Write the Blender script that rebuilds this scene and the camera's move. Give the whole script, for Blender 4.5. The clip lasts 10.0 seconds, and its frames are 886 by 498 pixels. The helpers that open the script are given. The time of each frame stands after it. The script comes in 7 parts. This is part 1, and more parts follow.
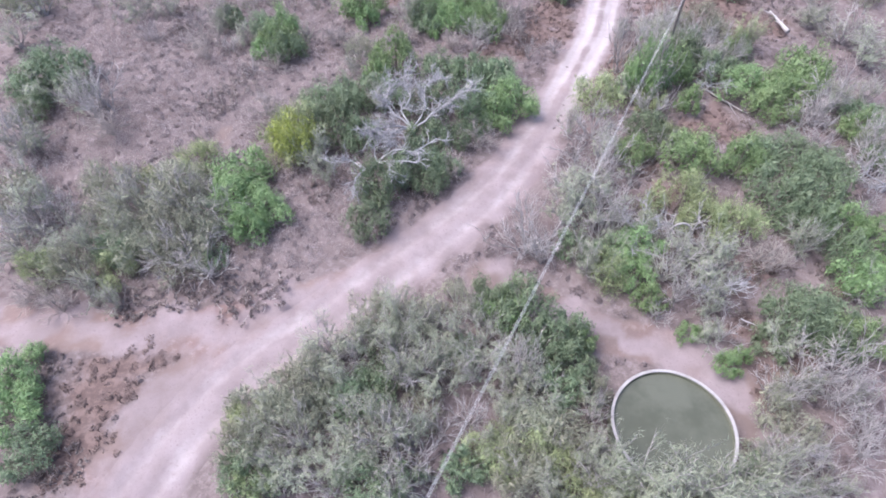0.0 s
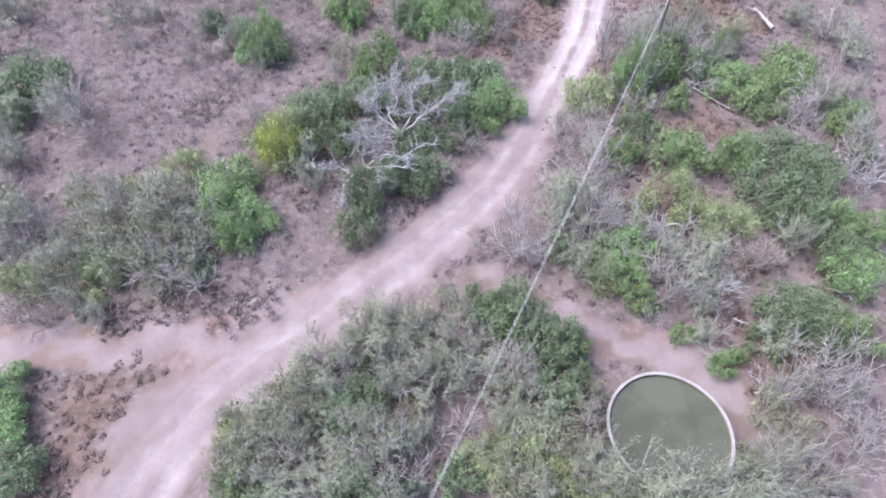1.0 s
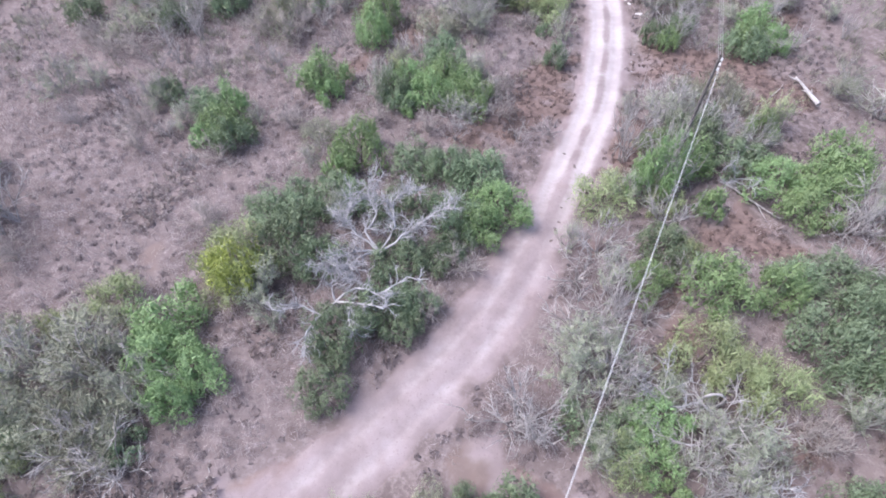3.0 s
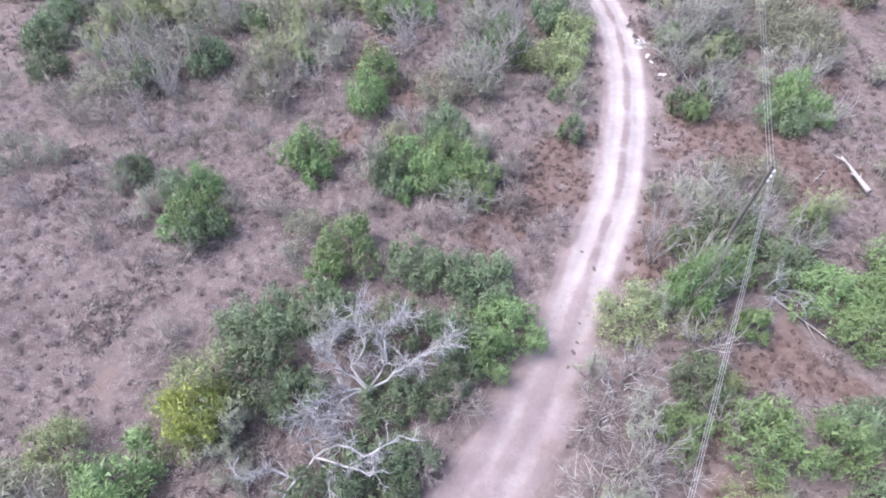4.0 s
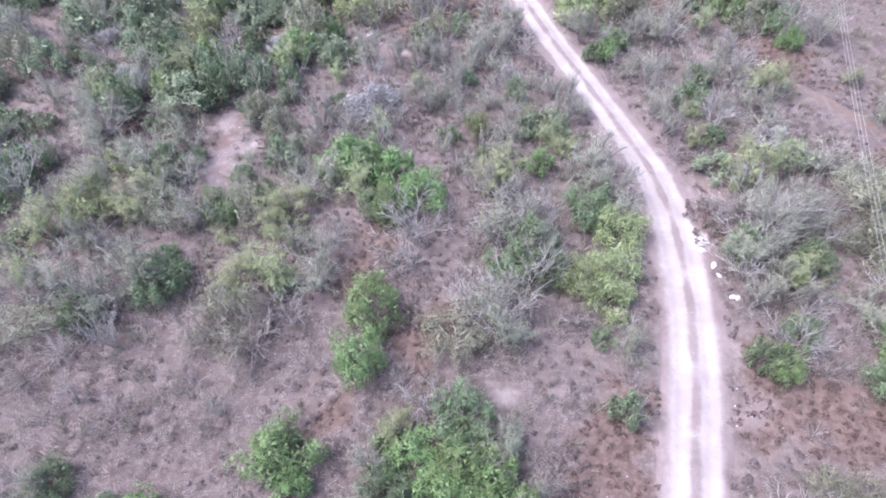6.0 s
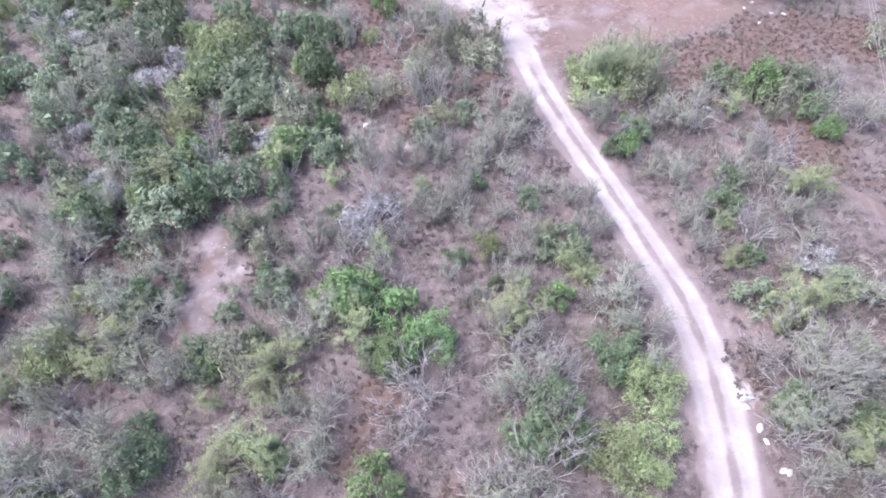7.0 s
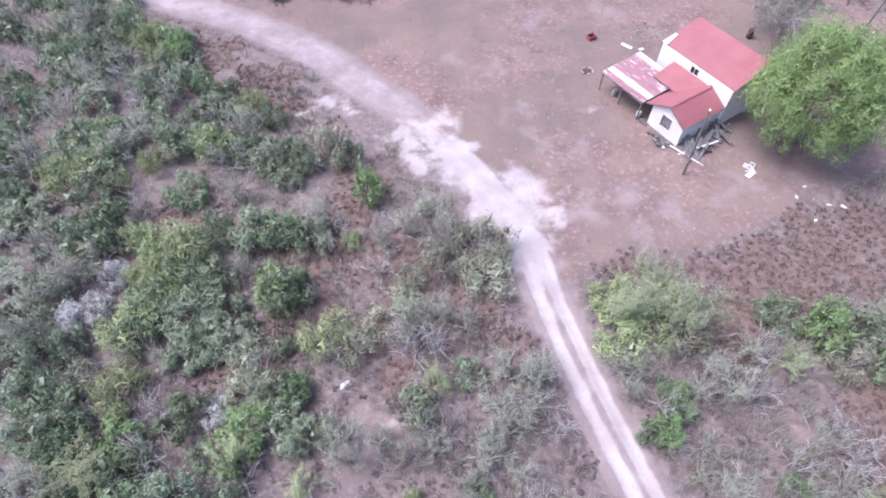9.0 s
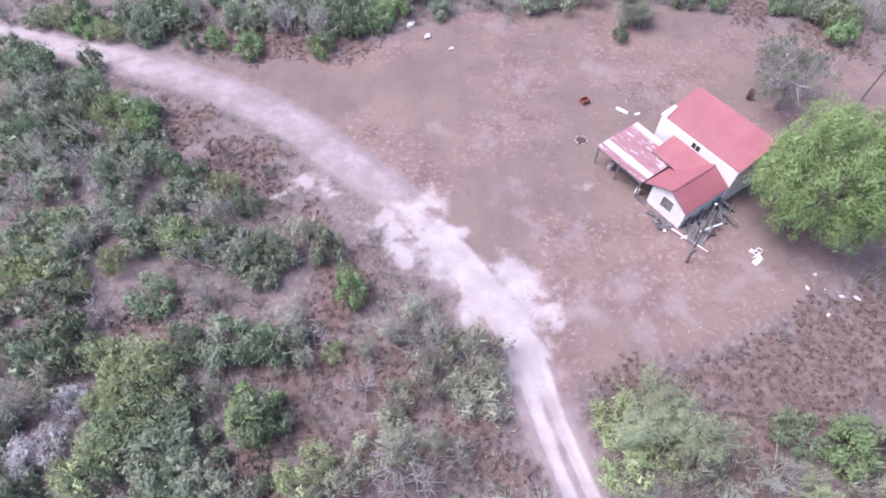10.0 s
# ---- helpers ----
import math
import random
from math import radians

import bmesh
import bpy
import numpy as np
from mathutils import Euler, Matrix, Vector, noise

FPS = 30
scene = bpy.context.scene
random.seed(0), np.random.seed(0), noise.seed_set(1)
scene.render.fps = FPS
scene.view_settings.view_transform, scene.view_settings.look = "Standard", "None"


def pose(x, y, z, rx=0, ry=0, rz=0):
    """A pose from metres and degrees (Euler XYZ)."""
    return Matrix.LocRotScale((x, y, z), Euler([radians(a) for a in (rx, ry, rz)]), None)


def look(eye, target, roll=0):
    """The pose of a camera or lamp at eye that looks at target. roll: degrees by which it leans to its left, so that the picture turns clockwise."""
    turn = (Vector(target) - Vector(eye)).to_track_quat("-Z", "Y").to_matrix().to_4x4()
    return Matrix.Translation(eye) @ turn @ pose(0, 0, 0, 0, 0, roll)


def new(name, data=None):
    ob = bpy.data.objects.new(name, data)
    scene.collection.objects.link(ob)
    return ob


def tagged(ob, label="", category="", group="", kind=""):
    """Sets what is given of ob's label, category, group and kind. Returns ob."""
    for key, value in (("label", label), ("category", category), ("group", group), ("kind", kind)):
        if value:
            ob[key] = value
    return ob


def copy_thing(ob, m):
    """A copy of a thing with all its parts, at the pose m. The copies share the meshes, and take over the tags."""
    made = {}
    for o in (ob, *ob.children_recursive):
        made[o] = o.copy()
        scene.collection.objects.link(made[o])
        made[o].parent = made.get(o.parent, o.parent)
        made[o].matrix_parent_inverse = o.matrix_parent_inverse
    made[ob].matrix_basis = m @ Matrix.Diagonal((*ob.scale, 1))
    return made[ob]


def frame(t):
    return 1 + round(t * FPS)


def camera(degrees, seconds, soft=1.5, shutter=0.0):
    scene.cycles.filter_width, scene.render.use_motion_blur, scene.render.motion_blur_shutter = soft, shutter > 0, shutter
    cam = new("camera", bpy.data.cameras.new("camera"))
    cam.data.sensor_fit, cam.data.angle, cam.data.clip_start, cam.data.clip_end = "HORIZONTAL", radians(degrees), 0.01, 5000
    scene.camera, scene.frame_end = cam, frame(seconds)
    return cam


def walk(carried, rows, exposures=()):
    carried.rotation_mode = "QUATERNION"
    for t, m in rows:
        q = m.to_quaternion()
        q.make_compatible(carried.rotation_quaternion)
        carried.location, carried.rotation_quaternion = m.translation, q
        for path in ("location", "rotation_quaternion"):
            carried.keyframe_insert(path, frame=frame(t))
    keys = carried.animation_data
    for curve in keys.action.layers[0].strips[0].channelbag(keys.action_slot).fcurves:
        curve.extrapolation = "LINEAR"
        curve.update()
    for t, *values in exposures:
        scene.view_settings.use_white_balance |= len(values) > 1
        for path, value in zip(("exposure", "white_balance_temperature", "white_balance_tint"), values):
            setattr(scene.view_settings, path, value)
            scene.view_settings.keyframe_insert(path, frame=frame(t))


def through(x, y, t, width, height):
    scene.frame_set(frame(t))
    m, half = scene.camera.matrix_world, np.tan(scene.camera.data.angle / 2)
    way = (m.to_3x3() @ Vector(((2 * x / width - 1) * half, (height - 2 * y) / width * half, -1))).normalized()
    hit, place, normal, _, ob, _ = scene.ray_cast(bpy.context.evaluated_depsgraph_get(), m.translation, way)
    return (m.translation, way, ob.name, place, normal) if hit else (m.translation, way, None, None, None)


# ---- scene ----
cam = camera(76.4, 10.0, soft=1.75)
PATH = [
    (0, (0.051, 0.034, 28.263), (0.035, 1.26, 26.684), -0.6),
    (0.5, (0.022, 0.145, 28.243), (0.032, 1.371, 26.663), -0.6),
    (1, (0.026, 0.563, 28.247), (0.044, 1.786, 26.665), -0.6),
    (1.5, (0.142, 2.1, 28.245), (0.164, 3.322, 26.662), -0.5),
    (2, (0.41, 4.604, 28.244), (0.433, 5.824, 26.66), -0.4),
    (2.5, (0.702, 7.883, 28.243), (0.725, 9.1, 26.656), -0.2),
    (2.7, (0.847, 9.418, 28.232), (0.865, 10.629, 26.64), -0.3),
    (3.8, (1.149, 18.606, 28.422), (1.165, 19.805, 26.821), 0.1),
    (4, (1.164, 20.39, 28.518), (1.177, 21.592, 26.919), 0.1),
    (4.5, (1.137, 25.03, 29.119), (1.147, 26.231, 27.52), 0.0),
    (5, (1.08, 29.889, 29.782), (1.085, 31.09, 28.182), -0.2),
    (5.5, (0.978, 35.097, 30.528), (0.978, 36.296, 28.927), -0.4),
    (5.7, (0.91, 37.222, 30.774), (0.909, 38.423, 29.175), -0.4),
    (7, (0.367, 51.567, 33.913), (0.364, 52.737, 32.292), -1.4),
    (7.5, (0.339, 57.198, 35.115), (0.339, 58.365, 33.491), -1.2),
    (8, (0.319, 63.011, 36.323), (0.326, 64.17, 34.693), -0.9),
    (8.5, (0.373, 68.869, 37.48), (0.386, 70.02, 35.845), -0.5),
    (9, (0.531, 74.521, 38.615), (0.553, 75.665, 36.975), -0.1),
    (9.5, (0.715, 79.597, 39.677), (0.75, 80.74, 38.036), 0.2),
    (10, (0.839, 83.644, 40.55), (0.901, 84.78, 38.906), 0.5),
]
walk(cam, [(t, look(eye, target, roll)) for t, eye, target, roll in PATH], [(0.0, 1.14, 5620, 16), (2.7, 1.1, 5620, 15), (4.0, 1.16, 5650, 15), (5.0, 1.22, 5650, 17), (5.5, 1.23, 5600, 18), (7.0, 1.24, 5550, 17), (8.0, 1.18, 5560, 18), (9.0, 1.08, 5550, 19), (10.0, 1.02, 5600, 22)])

# ---- daylight: high overcast with a faint sun ----
world = bpy.data.worlds.new("overcast")
scene.world = world
world.use_nodes = True
wn, wl = world.node_tree.nodes, world.node_tree.links
SUN_ELEVATION, SUN_ROTATION = radians(60), radians(276)
sky = wn.new("ShaderNodeTexSky")
sky.sky_type, sky.sun_disc = "NISHITA", False
sky.sun_elevation, sky.sun_rotation = SUN_ELEVATION, SUN_ROTATION
sky.air_density, sky.dust_density, sky.ozone_density = 1.0, 6.0, 1.0
wl.new(sky.outputs["Color"], wn["Background"].inputs["Color"])
wn["Background"].inputs["Strength"].default_value = 0.15

sun_data = bpy.data.lights.new("sun", "SUN")
sun_data.energy, sun_data.angle, sun_data.color = 1.25, radians(30), (1.0, 0.95, 0.9)
sun = new("sun", sun_data)
SUN_WAY = Vector((math.sin(SUN_ROTATION) * math.cos(SUN_ELEVATION), math.cos(SUN_ROTATION) * math.cos(SUN_ELEVATION), math.sin(SUN_ELEVATION)))
sun.matrix_world = look(SUN_WAY * 100, (0, 0, 0))


# ---- materials ----
def material(name):
    m = bpy.data.materials.new(name)
    m.use_nodes = True
    return m, m.node_tree.nodes, m.node_tree.links, m.node_tree.nodes["Principled BSDF"]


def noise_at(n, l, vector, scale, detail=4.0, rough=0.6):
    t = n.new("ShaderNodeTexNoise")
    t.inputs["Scale"].default_value, t.inputs["Detail"].default_value, t.inputs["Roughness"].default_value = scale, detail, rough
    if vector is not None:
        l.new(vector, t.inputs["Vector"])
    return t.outputs["Fac"]


def ramp(n, l, fac, low, high):
    r = n.new("ShaderNodeMapRange")
    r.interpolation_type = "SMOOTHSTEP"
    r.inputs["From Min"].default_value, r.inputs["From Max"].default_value = low, high
    l.new(fac, r.inputs["Value"])
    return r.outputs["Result"]


def mixed(n, l, fac, a, b):
    m = n.new("ShaderNodeMix")
    m.data_type = "RGBA"
    for value, socket in ((fac, m.inputs["Factor"]), (a, m.inputs["A"]), (b, m.inputs["B"])):
        if isinstance(value, bpy.types.NodeSocket):
            l.new(value, socket)
        elif isinstance(value, (int, float)):
            socket.default_value = value
        else:
            socket.default_value = (*value, 1)
    return m.outputs["Result"]


def arith(n, l, op, a, b):
    m = n.new("ShaderNodeMath")
    m.operation = op
    for value, socket in ((a, m.inputs[0]), (b, m.inputs[1])):
        if isinstance(value, bpy.types.NodeSocket):
            l.new(value, socket)
        else:
            socket.default_value = value
    return m.outputs[0]


def bumped(n, l, bsdf, height, strength, distance):
    b = n.new("ShaderNodeBump")
    b.inputs["Strength"].default_value, b.inputs["Distance"].default_value = strength, distance
    l.new(height, b.inputs["Height"])
    l.new(b.outputs["Normal"], bsdf.inputs["Normal"])


def surface(name, a, b, rough=0.8, coarse=1.5, fine=14.0, metal=0.0, relief=0.3, stain=None, stain_at=(0.55, 0.75), along_x=1.0):
    """Two tones mixed by noise at two scales, an optional stain with its own shape, and fine relief."""
    m, n, l, bsdf = material(name)
    at = n.new("ShaderNodeTexCoord").outputs["Object"]
    if along_x != 1.0:
        drawn = n.new("ShaderNodeMapping")
        drawn.inputs["Scale"].default_value = (along_x, 1, 1)
        l.new(at, drawn.inputs["Vector"])
        at = drawn.outputs["Vector"]
    big, small = noise_at(n, l, at, coarse), noise_at(n, l, at, fine)
    both = arith(n, l, "ADD", arith(n, l, "MULTIPLY", big, 0.6), arith(n, l, "MULTIPLY", small, 0.4))
    colour = mixed(n, l, ramp(n, l, both, 0.35, 0.65), a, b)
    if stain:
        colour = mixed(n, l, ramp(n, l, noise_at(n, l, at, coarse * 1.7, 6.0, 0.7), *stain_at), colour, stain)
    l.new(colour, bsdf.inputs["Base Color"])
    l.new(arith(n, l, "ADD", arith(n, l, "MULTIPLY", small, 0.25), rough - 0.12), bsdf.inputs["Roughness"])
    bsdf.inputs["Metallic"].default_value = metal
    bumped(n, l, bsdf, both, relief, 0.02)
    return m


def leaf_surface(name, dark, light, through=0.2, spread=0.11, blotch=3.0):
    """Leaves that differ from plant to plant and from leaf to leaf."""
    m, n, l, bsdf = material(name)
    plant = n.new("ShaderNodeObjectInfo").outputs["Random"]
    leaf = n.new("ShaderNodeNewGeometry").outputs["Random Per Island"]
    at = n.new("ShaderNodeTexCoord").outputs["Object"]
    patch = ramp(n, l, noise_at(n, l, at, blotch, 3.0), 0.35, 0.65)
    fac = arith(n, l, "ADD", arith(n, l, "MULTIPLY", leaf, 0.3), arith(n, l, "ADD", arith(n, l, "MULTIPLY", patch, 0.5), 0.12))
    colour = mixed(n, l, fac, dark, light)
    hsv = n.new("ShaderNodeHueSaturation")
    l.new(colour, hsv.inputs["Color"])
    l.new(arith(n, l, "ADD", arith(n, l, "MULTIPLY", plant, 0.03), 0.487), hsv.inputs["Hue"])
    l.new(arith(n, l, "ADD", arith(n, l, "MULTIPLY", plant, spread * 4), 1 - spread * 2), hsv.inputs["Value"])
    l.new(hsv.outputs["Color"], bsdf.inputs["Base Color"])
    bsdf.inputs["Roughness"].default_value = 0.6
    glow = n.new("ShaderNodeBsdfTranslucent")
    l.new(hsv.outputs["Color"], glow.inputs["Color"])
    mix = n.new("ShaderNodeMixShader")
    mix.inputs["Fac"].default_value = through
    l.new(bsdf.outputs["BSDF"], mix.inputs[1])
    l.new(glow.outputs["BSDF"], mix.inputs[2])
    l.new(mix.outputs["Shader"], n["Material Output"].inputs["Surface"])
    return m


def earth_surface():
    """Dry weedy soil with red-brown grass, trodden bare ground, pale dust and crushed limestone, by the plan's own marks."""
    m, n, l, bsdf = material("dry_earth")
    at = n.new("ShaderNodeNewGeometry").outputs["Position"]

    def mark(name):
        a = n.new("ShaderNodeAttribute")
        a.attribute_name = name
        return a.outputs["Fac"]

    broad, middle, fine = noise_at(n, l, at, 0.16, 5.0), noise_at(n, l, at, 0.9, 6.0, 0.65), noise_at(n, l, at, 7.0, 5.0, 0.7)
    rag = arith(n, l, "ADD", arith(n, l, "MULTIPLY", arith(n, l, "SUBTRACT", middle, 0.5), 1.1), arith(n, l, "MULTIPLY", arith(n, l, "SUBTRACT", fine, 0.5), 0.7))
    clump = noise_at(n, l, at, 2.1, 4.0, 0.7)
    soil = mixed(n, l, ramp(n, l, broad, 0.35, 0.65), (0.125, 0.099, 0.093), (0.182, 0.147, 0.139))
    soil = mixed(n, l, ramp(n, l, clump, 0.42, 0.7), soil, (0.235, 0.193, 0.188))
    soil = mixed(n, l, ramp(n, l, middle, 0.5, 0.72), soil, (0.105, 0.08, 0.076))
    soil = mixed(n, l, arith(n, l, "MULTIPLY", ramp(n, l, fine, 0.5, 0.68), 0.4), soil, (0.07, 0.052, 0.048))
    red = ramp(n, l, arith(n, l, "ADD", mark("red_grass"), rag), 0.2, 1.0)
    soil = mixed(n, l, red, soil, mixed(n, l, ramp(n, l, clump, 0.38, 0.64), (0.112, 0.08, 0.071), (0.18, 0.13, 0.114)))
    bare = ramp(n, l, arith(n, l, "ADD", mark("bare"), arith(n, l, "MULTIPLY", rag, 0.7)), 0.35, 0.8)
    worn = noise_at(n, l, at, 0.33, 6.0, 0.62)
    dirt = mixed(n, l, ramp(n, l, worn, 0.3, 0.7), (0.15, 0.1, 0.09), (0.232, 0.163, 0.149))
    dirt = mixed(n, l, ramp(n, l, broad, 0.45, 0.75), dirt, (0.218, 0.155, 0.132))
    dirt = mixed(n, l, ramp(n, l, fine, 0.5, 0.75), dirt, (0.128, 0.092, 0.084))
    dirt = mixed(n, l, ramp(n, l, clump, 0.5, 0.68), dirt, (0.29, 0.222, 0.208))
    dirt = mixed(n, l, arith(n, l, "MULTIPLY", ramp(n, l, noise_at(n, l, at, 0.07, 4.0, 0.6), 0.42, 0.6), 0.85), dirt, (0.158, 0.125, 0.113))
    dirt = mixed(n, l, arith(n, l, "MULTIPLY", ramp(n, l, noise_at(n, l, at, 0.12, 5.0, 0.65), 0.4, 0.68), 0.7), dirt, (0.21, 0.155, 0.134))
    soil = mixed(n, l, bare, soil, dirt)
    powder = mixed(n, l, ramp(n, l, worn, 0.3, 0.7), (0.215, 0.173, 0.172), (0.29, 0.24, 0.241))
    powder = mixed(n, l, ramp(n, l, fine, 0.52, 0.75), powder, (0.178, 0.138, 0.129))
    soil = mixed(n, l, ramp(n, l, arith(n, l, "ADD", mark("dust"), arith(n, l, "MULTIPLY", rag, 0.6)), 0.25, 0.95), soil, powder)
    ragged = arith(n, l, "ADD", arith(n, l, "MULTIPLY", rag, 0.55), arith(n, l, "MULTIPLY", arith(n, l, "SUBTRACT", noise_at(n, l, at, 0.5, 6.0, 0.65), 0.5), 1.3))
    smoother = arith(n, l, "SUBTRACT", 1.0, arith(n, l, "MULTIPLY", mark("dust"), 0.35))
    chalk = ramp(n, l, arith(n, l, "ADD", mark("limestone"), arith(n, l, "MULTIPLY", ragged, smoother)), 0.2, 0.85)
    pale = mixed(n, l, ramp(n, l, worn, 0.35, 0.65), (0.33, 0.285, 0.279), (0.415, 0.368, 0.363))
    pale = mixed(n, l, ramp(n, l, fine, 0.5, 0.75), pale, (0.3, 0.255, 0.245))
    soil = mixed(n, l, chalk, soil, pale)
    l.new(soil, bsdf.inputs["Base Color"])
    bsdf.inputs["Roughness"].default_value = 0.95
    bsdf.inputs["Specular IOR Level"].default_value = 0.1
    bumped(n, l, bsdf, arith(n, l, "ADD", arith(n, l, "MULTIPLY", middle, 0.7), arith(n, l, "MULTIPLY", fine, 0.5)), 0.6, 0.05)
    return m


EARTH = earth_surface()
BARK = surface("shrub_bark", (0.13, 0.1, 0.085), (0.24, 0.2, 0.175), 0.9, 3, 30)
GREY_TWIG = surface("grey_twig", (0.28, 0.257, 0.245), (0.46, 0.43, 0.412), 0.9, 2, 25)
PALE_TWIG = surface("pale_dry_twig", (0.26, 0.225, 0.205), (0.4, 0.355, 0.325), 0.9, 2, 25)
FADED_TWIG = surface("faded_mauve_twig", (0.24, 0.212, 0.205), (0.41, 0.372, 0.362), 0.9, 2, 25)
WHITE_WOOD = surface("bleached_wood", (0.3, 0.288, 0.29), (0.47, 0.455, 0.458), 0.85, 2, 25)
LEAF_DARK = leaf_surface("dark_green_leaf", (0.092, 0.128, 0.072), (0.248, 0.31, 0.176))
LEAF_BRIGHT = leaf_surface("bright_green_leaf", (0.11, 0.172, 0.07), (0.285, 0.385, 0.165))
LEAF_YELLOW = leaf_surface("yellow_green_leaf", (0.185, 0.212, 0.1), (0.365, 0.415, 0.205))
LEAF_FEATHER = leaf_surface("feathery_pale_leaf", (0.182, 0.217, 0.115), (0.352, 0.4, 0.228))
LEAF_LIME = leaf_surface("lime_green_leaf", (0.2, 0.235, 0.058), (0.47, 0.53, 0.135))
LEAF_GREY = leaf_surface("grey_green_leaf", (0.162, 0.174, 0.118), (0.332, 0.355, 0.248))
LEAF_PALE = leaf_surface("pale_beige_green_leaf", (0.196, 0.2, 0.138), (0.355, 0.36, 0.254))
SCRUB_PALE = leaf_surface("wispy_scrub_stalk", (0.205, 0.2, 0.15), (0.39, 0.385, 0.295), 0.2, blotch=0.6)
FUZZ_PALE = leaf_surface("pale_brush_twig", (0.205, 0.173, 0.169), (0.5, 0.44, 0.432), 0.4, blotch=0.8)
LEAF_SAGE = leaf_surface("sage_green_leaf", (0.132, 0.158, 0.102), (0.31, 0.355, 0.232))
LEAF_SILVER = leaf_surface("silver_leaf", (0.32, 0.308, 0.304), (0.52, 0.502, 0.498))
LEAF_BROWN = leaf_surface("withered_brown_leaf", (0.1, 0.077, 0.07), (0.24, 0.192, 0.172))
LEAF_TREE = leaf_surface("tree_leaf", (0.09, 0.13, 0.046), (0.3, 0.392, 0.142))
GRASS_DRY = leaf_surface("dry_grass_blade", (0.14, 0.11, 0.105), (0.275, 0.232, 0.222), 0.15, blotch=0.8)
WEED_DRY = leaf_surface("dry_weed_stalk", (0.18, 0.147, 0.143), (0.35, 0.299, 0.293), 0.3, blotch=0.8)
TUSSOCK = leaf_surface("dark_weed_stalk", (0.1, 0.078, 0.077), (0.205, 0.168, 0.165), 0.15, blotch=0.8)
STUBBLE = leaf_surface("trampled_stubble", (0.12, 0.098, 0.09), (0.225, 0.19, 0.175), 0.15, blotch=0.8)
GRASS_RED = leaf_surface("red_brown_grass_blade", (0.082, 0.056, 0.047), (0.215, 0.153, 0.131), 0.15, blotch=0.8)
WHITE_PAINT = surface("weathered_white_paint", (0.62, 0.6, 0.59), (0.74, 0.725, 0.715), 0.6, 1.2, 16, stain=(0.33, 0.3, 0.28), stain_at=(0.62, 0.8))
# weathered boards; the house's end wall takes this grey as painted shade
GREY_BOARD_AND_SHADE = surface("weathered_board_and_shade_grey", (0.1, 0.097, 0.098), (0.22, 0.213, 0.21), 0.85, 3, 30)
RED_ROOF = surface("red_painted_iron", (0.25, 0.085, 0.095), (0.3, 0.11, 0.12), 0.55, 0.6, 9, relief=0.15)
WORN_ROOF = surface("peeling_red_iron", (0.23, 0.11, 0.125), (0.3, 0.16, 0.175), 0.6, 1.5, 12, stain=(0.46, 0.41, 0.41), stain_at=(0.54, 0.62), along_x=0.3)
PALE_ROOF = surface("bare_galvanised_iron", (0.4, 0.365, 0.37), (0.52, 0.48, 0.485), 0.5, 1.1, 12, stain=(0.28, 0.16, 0.165), stain_at=(0.58, 0.68), along_x=0.3)
# near-black colour that paints the darkness of the room inside
UNLIT_ROOM = surface("unlit_room_panel", (0.02, 0.022, 0.024), (0.045, 0.048, 0.05), 0.4)
DARK_BOARD = surface("rotten_dark_board", (0.06, 0.054, 0.053), (0.19, 0.174, 0.168), 0.85, 3, 30)
CLOD = surface("dark_soil_clod", (0.09, 0.072, 0.067), (0.19, 0.15, 0.14), 0.95, 4, 30)
CONCRETE = surface("pale_concrete", (0.27, 0.25, 0.24), (0.39, 0.365, 0.355), 0.85, 1.5, 18, stain=(0.28, 0.26, 0.23))
TANK_INSIDE = surface("slimy_concrete", (0.1, 0.105, 0.07), (0.2, 0.2, 0.15), 0.7, 1.5, 18)
POLE_WOOD = surface("dark_pole_wood", (0.085, 0.075, 0.07), (0.18, 0.16, 0.15), 0.85, 2, 30)
WIRE = surface("old_aluminium_wire", (0.43, 0.43, 0.42), (0.55, 0.55, 0.54), 0.5, 4, 30)
PORCELAIN = surface("white_porcelain", (0.75, 0.74, 0.72), (0.85, 0.84, 0.83), 0.25, 4, 30, relief=0.0)
RED_PAINT = surface("faded_red_paint", (0.2, 0.045, 0.042), (0.3, 0.085, 0.075), 0.6, 3, 20)
RUST = surface("rusty_iron", (0.045, 0.024, 0.021), (0.11, 0.052, 0.042), 0.8, 3, 20)
RUBBLE = surface("white_limestone", (0.42, 0.39, 0.38), (0.58, 0.55, 0.54), 0.9, 2, 20)
WHITE_PLASTIC = surface("white_plastic", (0.72, 0.71, 0.71), (0.82, 0.81, 0.81), 0.4, 2, 20, relief=0.05)


def pond_surface():
    m, n, l, bsdf = material("green_pond_water")
    at = n.new("ShaderNodeTexCoord").outputs["Object"]
    l.new(mixed(n, l, ramp(n, l, noise_at(n, l, at, 0.5), 0.35, 0.65), (0.072, 0.075, 0.05), (0.105, 0.108, 0.077)), bsdf.inputs["Base Color"])
    bsdf.inputs["Roughness"].default_value = 0.06
    bumped(n, l, bsdf, noise_at(n, l, at, 3.0), 0.03, 0.01)
    return m


POND = pond_surface()


# ---- building helpers ----
def mesh_of(name, verts, faces, mat, smooth=False):
    me = bpy.data.meshes.new(name)
    me.from_pydata([tuple(v) for v in verts], [], [tuple(f) for f in faces])
    me.materials.append(mat)
    if smooth:
        me.polygons.foreach_set("use_smooth", [True] * len(me.polygons))
    me.update()
    return me


